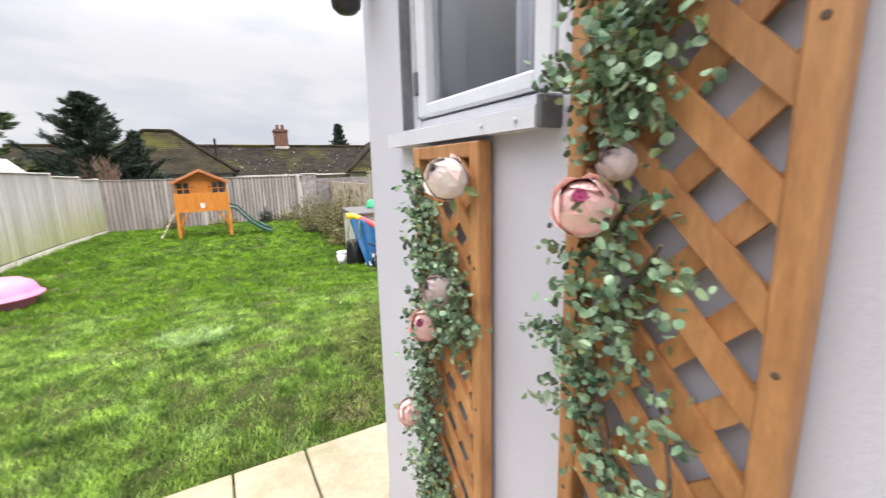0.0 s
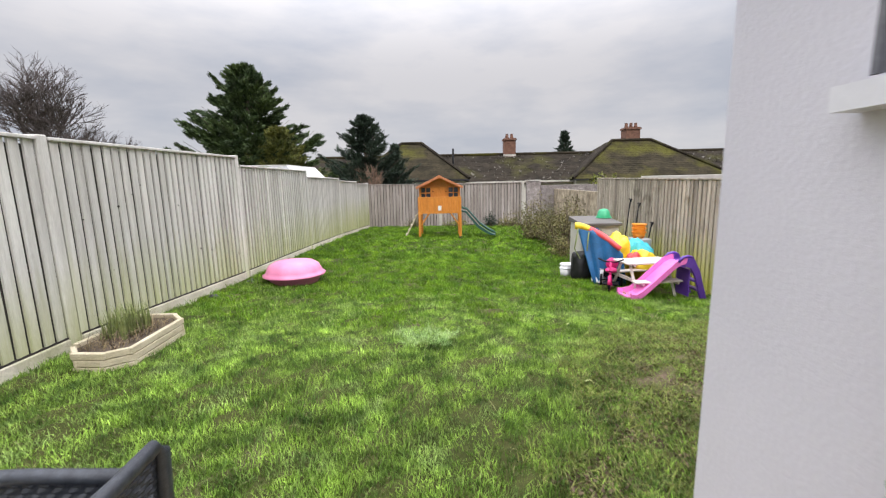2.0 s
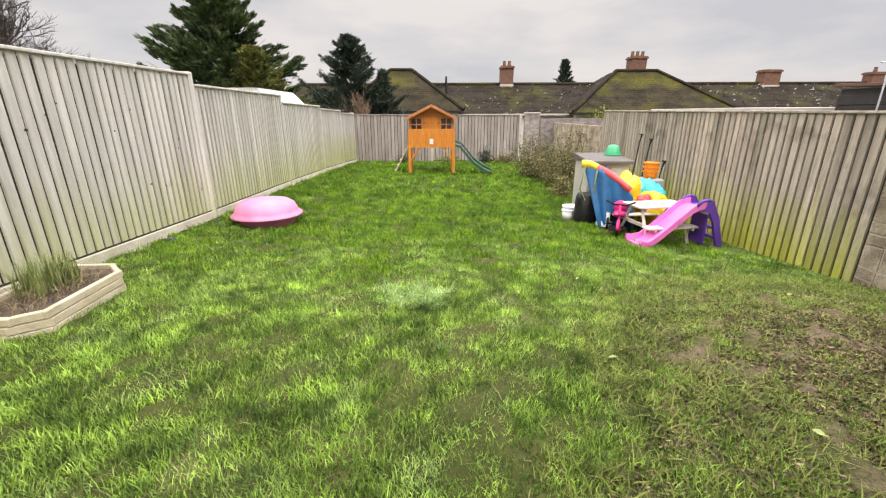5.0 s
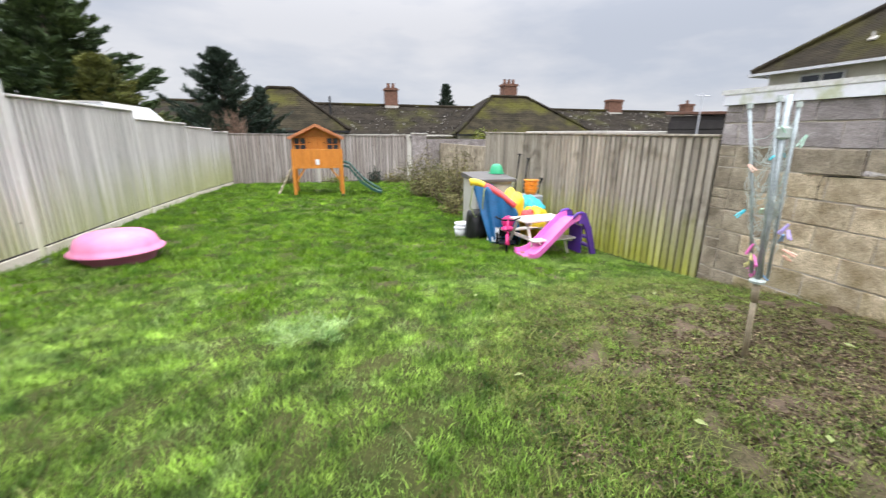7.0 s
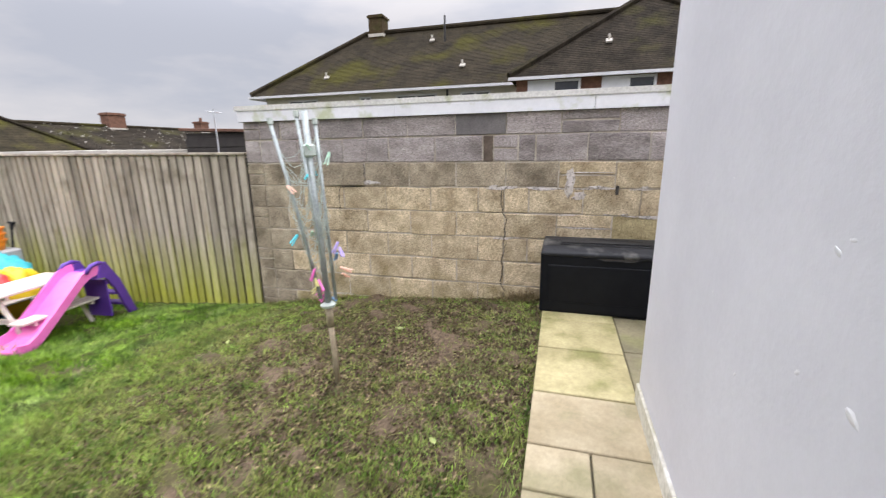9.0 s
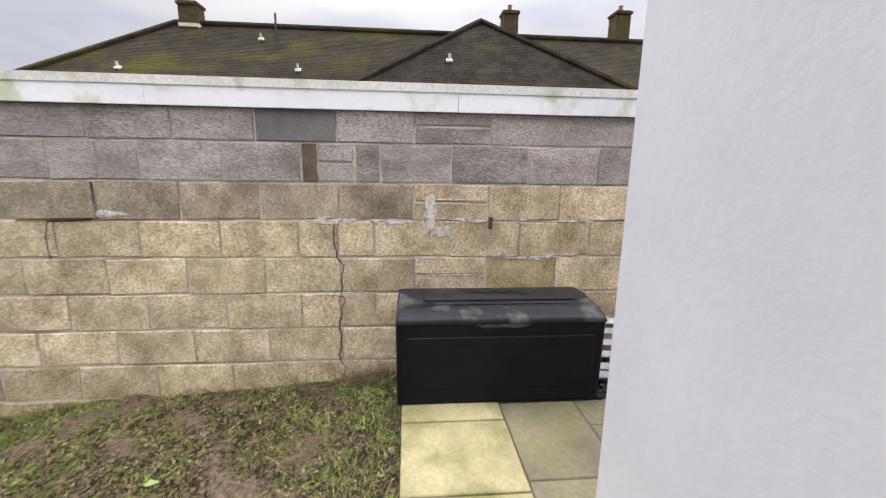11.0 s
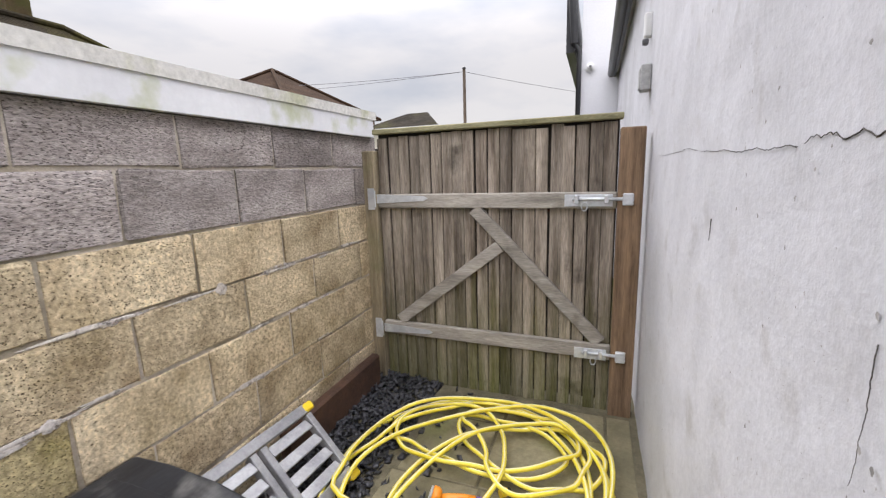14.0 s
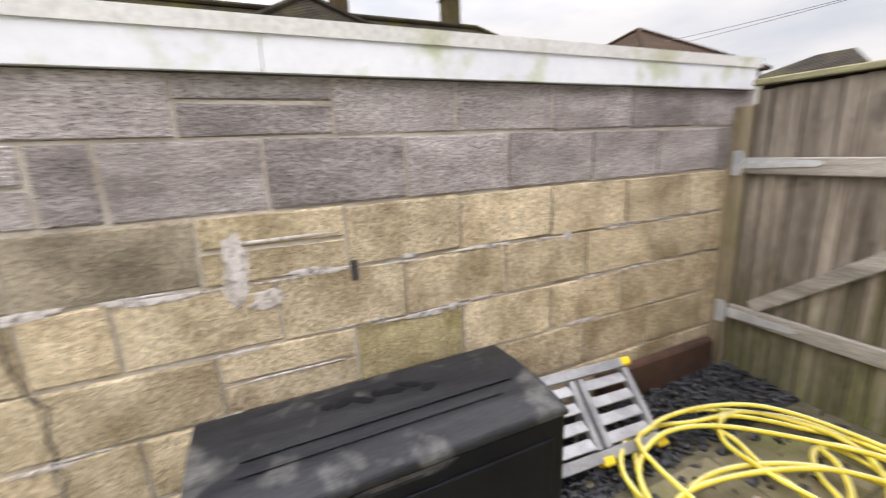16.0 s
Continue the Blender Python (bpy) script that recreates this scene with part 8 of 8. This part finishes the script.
def build_bungalows():
    b = thing("bungalow_terrace", "low bungalows with lichened dark tile roofs and brick chimneys", "house", kind="structure")
    ye, yr, ze, zr = 26.0, 30.0, 1.0, 3.0
    part("wall", box((14.0, 30.0, 0.0), (40.0, 7.6, 2.4)), M_CREAM, b)
    part("roof", tiled_slope((-9, ye, ze), (36, ye, ze), (36, yr, zr), (-9, yr, zr), 22), M_ROOF, b)
    part("roof", tiled_slope((-9, 2 * yr - ye, ze), (36, 2 * yr - ye, ze), (36, yr, zr), (-9, yr, zr), 8), M_ROOF, b)
    part("ridge", tube([(-9, yr, zr + 0.03), (36, yr, zr + 0.03)], 0.11, 8), M_ROOF_MOSS, b)

    def hip(xl, xr, xa, xb, zp, yf, ze2):
        yp = 29.2
        part("roof", tiled_slope((xl, yf, ze2), (xr, yf, ze2), (xb, yp, zp), (xa, yp, zp), 20), M_ROOF_HIP, b)
        part("roof", tiled_slope((xl, yf + 8, ze2), (xl, yf, ze2), (xa, yp, zp), (xa, yp + 1, zp), 16), M_ROOF, b)
        part("roof", tiled_slope((xr, yf, ze2), (xr, yf + 8, ze2), (xb, yp + 1, zp), (xb, yp, zp), 16), M_ROOF, b)
        for p, q in (((xl, yf, ze2), (xa, yp, zp)), ((xr, yf, ze2), (xb, yp, zp))):
            part("hip_ridge", tube([(p[0], p[1], p[2] + 0.06), (q[0], q[1], q[2] + 0.06)], 0.10, 6), M_ROOF, b)
        part("ridge", tube([(xa, yp, zp + 0.05), (xb, yp, zp + 0.05)], 0.11, 6), M_ROOF_MOSS, b)
        part("gutter", box(((xl + xr) / 2, yf - 0.05, ze2 - 0.05), (xr - xl, 0.1, 0.1)), M_BLACK_GUTTER, b)
        part("wall", box(((xl + xr) / 2, yf + 2.2, ze2 / 2 - 0.7), (xr - xl - 0.5, 4.0, ze2 + 1.2)), M_CREAM, b)
        wn3 = part("window", box(((xl + xr) / 2, yf + 0.19, ze2 - 0.6), (1.6, 0.04, 0.8)), M_PANE, b, "dark window")
        part("window_frame", box(((xl + xr) / 2, yf + 0.16, ze2 - 0.6), (0.06, 0.04, 0.8)), M_WINFRAME, wn3)

    hip(-5.6, 1.45, -2.9, -1.55, 3.78, 25.4, 1.38)
    hip(7.6, 17.2, 11.3, 13.9, 3.70, 25.4, 1.25)
    part("vent_pipe", tube([(0.55, 28.0, 2.0), (0.55, 28.0, 3.35)], 0.06, 8), M_BLACK_GUTTER, b, "black vent pipe")
    chimney(b, 4.5, 30.0, 2.6, 4.10, 0.80, 0.7)
    chimney(b, 12.7, 29.6, 2.9, 4.60, 0.95, 0.8, 3)
    chimney(b, 21.7, 30.0, 2.5, 3.85, 1.1, 0.7, 0)
    chimney(b, 28.7, 30.0, 2.5, 3.7, 0.8, 0.7, 1)
    # pale lichen on the long slope
    rng = np.random.default_rng(91)
    n = 800
    x, u = rng.uniform(-8, 34, n), rng.random(n)
    c = np.stack([x, ye + (yr - ye) * u, ze + (zr - ze) * u + 0.07], -1)
    v, q = leaves(rng, c, 0.15, 0.8, 1.5)
    ob = new("lichen", np_mesh("lichen", v, q, M_ROOF_LICHEN))
    ob.parent = b
    ob["label"] = "pale lichen patches"


build_bungalows()


def build_terrace():
    """The two-storey terrace behind the garage: long mossy roof with a projecting hipped bay."""
    t = thing("brick_terrace", "two-storey terrace with long mossy tiled roof and white gutters", "house", kind="structure")
    xe, xr, ze, zr = 18.0, 22.0, 3.80, 7.05
    yn, ys = 16.2, -14.5
    part("roof", tiled_slope((xe, yn, ze), (xe, ys, ze), (xr, -9.5, zr), (xr, 11.9, zr), 44, 0.013), M_ROOF_MOSS, t)
    part("roof", tiled_slope((26, yn, ze), (xe, yn, ze), (xr, 11.9, zr), (xr, 11.9, zr), 44, 0.013), M_ROOF_MOSS, t)
    part("roof", tiled_slope((xe, ys, ze), (26, ys, ze), (xr, -9.5, zr), (xr, -9.5, zr), 44, 0.013), M_ROOF_MOSS, t)
    part("ridge", tube([(xr, 11.9, zr + 0.08), (xr, -9.5, zr + 0.08)], 0.12, 8), M_ROOF_MOSS, t)
    for p, q in (((xe, yn, ze), (xr, 11.9, zr)), ((xe, ys, ze), (xr, -9.5, zr))):
        part("hip_ridge", tube([(p[0], p[1], p[2] + 0.08), (q[0], q[1], q[2] + 0.08)], 0.11, 6), M_ROOF_MOSS, t)
    part("wall", box((22.2, 0.85, 1.2), (7.6, 29.6, 5.1)), M_CREAM, t)
    part("gutter", box((xe - 0.06, (yn + 3.7) / 2, ze - 0.06), (0.12, yn - 3.7, 0.10)), M_WINFRAME, t, "white gutter")
    part("gutter", box((22.0, yn + 0.06, ze - 0.06), (8.0, 0.12, 0.10)), M_WINFRAME, t, "white gutter")
    # projecting bay
    xb, zb, ya, yb = 16.0, 3.66, 3.75, -6.2
    part("roof", tiled_slope((xb, ya, zb), (xb, yb, zb), (19.8, -1.15, 6.95), (19.8, -1.05, 6.95), 44, 0.013), M_ROOF, t)
    part("roof", tiled_slope((22, ya, zb), (xb, ya, zb), (19.8, -1.05, 6.95), (22, -1.05, 6.95), 44, 0.013), M_ROOF, t)
    part("roof", tiled_slope((xb, yb, zb), (22, yb, zb), (22, -1.15, 6.95), (19.8, -1.15, 6.95), 44, 0.013), M_ROOF, t)
    for p in ((xb, ya, zb), (xb, yb, zb)):
        part("hip_ridge", tube([(p[0], p[1], p[2] + 0.08), (19.8, -1.1, 7.03)], 0.11, 6), M_ROOF, t)
    part("wall", box((18.2, (ya + yb) / 2, 1.1), (4.0, ya - yb - 0.5, 5.0)), M_BRICK, t, "red brick wall")
    part("gutter", box((xb - 0.06, (ya + yb) / 2, zb - 0.06), (0.12, ya - yb, 0.10)), M_WINFRAME, t, "white gutter")
    for y, w in ((2.2, 1.7), (-0.2, 1.6), (-3.6, 1.9)):
        wd = part("window", box((16.17, y, 2.95), (0.06, w, 1.1)), M_PANE, t, "dark window pane")
        for k in (-w / 2, 0, w / 2):
            part("window_frame", box((16.13, y + k, 2.95), (0.06, 0.08, 1.15)), M_WINFRAME, wd)
        for k in (-0.55, 0.55):
            part("window_frame", box((16.128, y, 2.95 + k), (0.06, w + 0.08, 0.08)), M_WINFRAME, wd)
        part("blind", box((16.12, y + w * 0.25, 3.2), (0.02, w * 0.46, 0.55)), M_WINFRAME, wd, "pale blind")
    for y, w in ((13.6, 1.5), (10.4, 0.5), (8.0, 1.8), (5.4, 1.2)):
        wd = part("window", box((18.38, y, 3.05), (0.06, w, 1.0)), M_PANE, t, "dark window pane")
        for k in (-w / 2, 0, w / 2):
            part("window_frame", box((18.34, y + k, 3.05), (0.06, 0.07, 1.05)), M_WINFRAME, wd)
        for k in (-0.5, 0.5):
            part("window_frame", box((18.338, y, 3.05 + k), (0.06, w + 0.07, 0.07)), M_WINFRAME, wd)
    part("downpipe", tube([(18.3, 6.6, 0), (18.3, 6.6, 3.7)], 0.05, 6), M_BLACK_GUTTER, t)
    chimney(t, 22.0, 11.2, 6.6, 7.9, 0.75, 0.75, 0, M_BRICK_D)
    chimney(t, 22.5, -2.9, 6.4, 8.3, 0.7, 0.7, 1, M_BRICK_D)
    chimney(t, 22.5, -8.3, 6.6, 8.5, 0.8, 0.7, 1, M_BRICK_D)
    part("vent_pipe", tube([(21.0, 7.4, 6.0), (21.0, 7.4, 7.35)], 0.045, 6), M_BLACK_GUTTER, t, "black vent pipe")
    for x, y, z in ((18.9, 12.6, 4.6), (19.0, 3.9 + 2.2, 4.75), (17.3, 0.4, 4.9), (20.9, 8.0, 6.3)):
        vt = part("tile_vent", box((x, y, z), (0.2, 0.22, 0.07), Matrix.Rotation(radians(-38), 3, "Y"), bev=0.01), M_POST_G, t, "pale tile vent")
        part("vent_cap", tube([(x, y, z), (x - 0.03, y, z + 0.22)], 0.045, 6), M_POST_G, vt)


build_terrace()


def build_corner_house():
    h = thing("brown_roof_house", "distant house with brown hipped tile roof", "house", kind="structure")
    cx, cy, zp, ze = 20.2, -18.5, 7.2, 4.6
    r = 4.4
    corners = [(cx - r, cy + r), (cx + r, cy + r), (cx + r, cy - r), (cx - r, cy - r)]
    for i in range(4):
        a, b = corners[i], corners[(i + 1) % 4]
        part("roof", tiled_slope((a[0], a[1], ze), (b[0], b[1], ze), (cx, cy, zp), (cx, cy, zp), 22), M_ROOF_BR, h)
        part("hip_ridge", tube([(a[0], a[1], ze + 0.06), (cx, cy, zp + 0.06)], 0.10, 6), M_ROOF_BR, h)
    part("wall", box((cx, cy, 1.8), (2 * r - 0.6, 2 * r - 0.6, 5.6)), M_BRICK, h)
    # low tiled roof just over the gate
    g = thing("low_roof", "low tiled roof beyond the gate", "house", kind="structure")
    part("roof", tiled_slope((8.2, -13.0, 3.0), (11.5, -13.0, 3.0), (10.3, -15, 3.75), (9.4, -15, 3.75), 12), M_ROOF, g)
    part("wall", box((9.9, -15.5, 1.0), (3.2, 4.6, 4.0)), M_CREAM, g)
    g = thing("garage_neighbour", "neighbouring garage with pale fascia beside the gate", "garage", kind="structure")
    part("wall", box((5.6, -4.6, 0.6), (2.4, 5.0, 1.9)), M_BLOCK_GREY, g)
    part("roof", tiled_slope((4.3, -2.0, 1.52), (4.3, -7.2, 1.52), (6.8, -7.2, 1.72), (6.8, -2.0, 1.72), 8), M_ROOF, g)
    part("fascia_board", box((4.28, -4.6, 1.48), (0.03, 5.2, 0.10)), M_FASCIA, g)


build_corner_house()


def build_utility_pole():
    p = thing("utility_pole", "grey-brown wooden utility pole with overhead cables", "utility pole", pose(8.7, -18.0, -0.6))
    part("pole", tube([(0, 0, 0), (0, 0, 6.6)], 0.10, 8, 0.07), M_BARK, p)
    part("cap", lathe([(0.085, 6.56), (0.09, 6.62), (0.02, 6.68)], seg=10), M_BLACK_GUTTER, p)
    for ex, ey, ez in ((30, -10, 9.5), (22, -2, 8.2), (-14, -18, 6.2)):
        a, b = Vector((0, 0, 6.45)), Vector((ex, ey, ez))
        pts = [a.lerp(b, t) + Vector((0, 0, -1.2 * t * (1 - t))) for t in np.linspace(0, 1, 14)]
        part("cable", tube(pts, 0.012, 4), M_CABLE, p, "thin overhead cable")


build_utility_pole()


def build_neighbours():
    s = thing("pale_shed", "neighbour's shed with pale sheet roof behind the fence", "shed")
    part("wall", box((-4.5, 11.75, 0.1), (1.7, 2.2, 2.56)), M_FENCE_BACK, s)
    part("roof", prism([(-5.5, 1.40), (-3.50, 1.40), (-3.85, 1.76), (-5.5, 1.76)], "y", 10.6, 12.9), M_FASCIA, s, "pale sheet roof")
    part("ridge_trim", box((-4.6, 11.75, 1.772), (1.5, 2.32, 0.02)), M_DRIP, s)
    d = thing("dark_shed", "dark brown shed with flat roof beyond the brown fence", "shed")
    part("wall", box((7.4, 7.6, 0.6), (1.6, 1.5, 2.0)), M_DARK_BOX, d)
    for k in range(4):
        part("wall_board", box((6.59, 7.6, 0.95 + 0.16 * k), (0.03, 1.52, 0.15), bev=0.004), M_DARK_BOX, d)
    part("roof_edge", box((7.4, 7.6, 1.64), (1.75, 1.65, 0.05), Matrix.Rotation(radians(2), 3, "X"), bev=0.006), M_BRICK, d, "rusty roof edge")
    r = thing("pale_low_roof", "low pale flat roof beyond the brown fence", "roof", kind="structure")
    part("roof", box((7.0, 10.6, 1.28), (3.0, 3.6, 0.10), bev=0.01), M_POST_G, r)
    part("wall", box((7.0, 10.6, 0.2), (2.8, 3.4, 2.1)), M_CREAM, r)
    a = thing("tv_aerial", "thin pale metal aerial pole above the fence", "aerial", pose(6.2, 7.3, -0.6))
    part("mast", tube([(0, 0, 0), (0, 0, 2.55)], 0.012, 6), M_ZINC, a)
    part("crossbar", tube([(-0.15, 0, 2.5), (0.15, 0, 2.5)], 0.008, 6), M_ZINC, a)


build_neighbours()
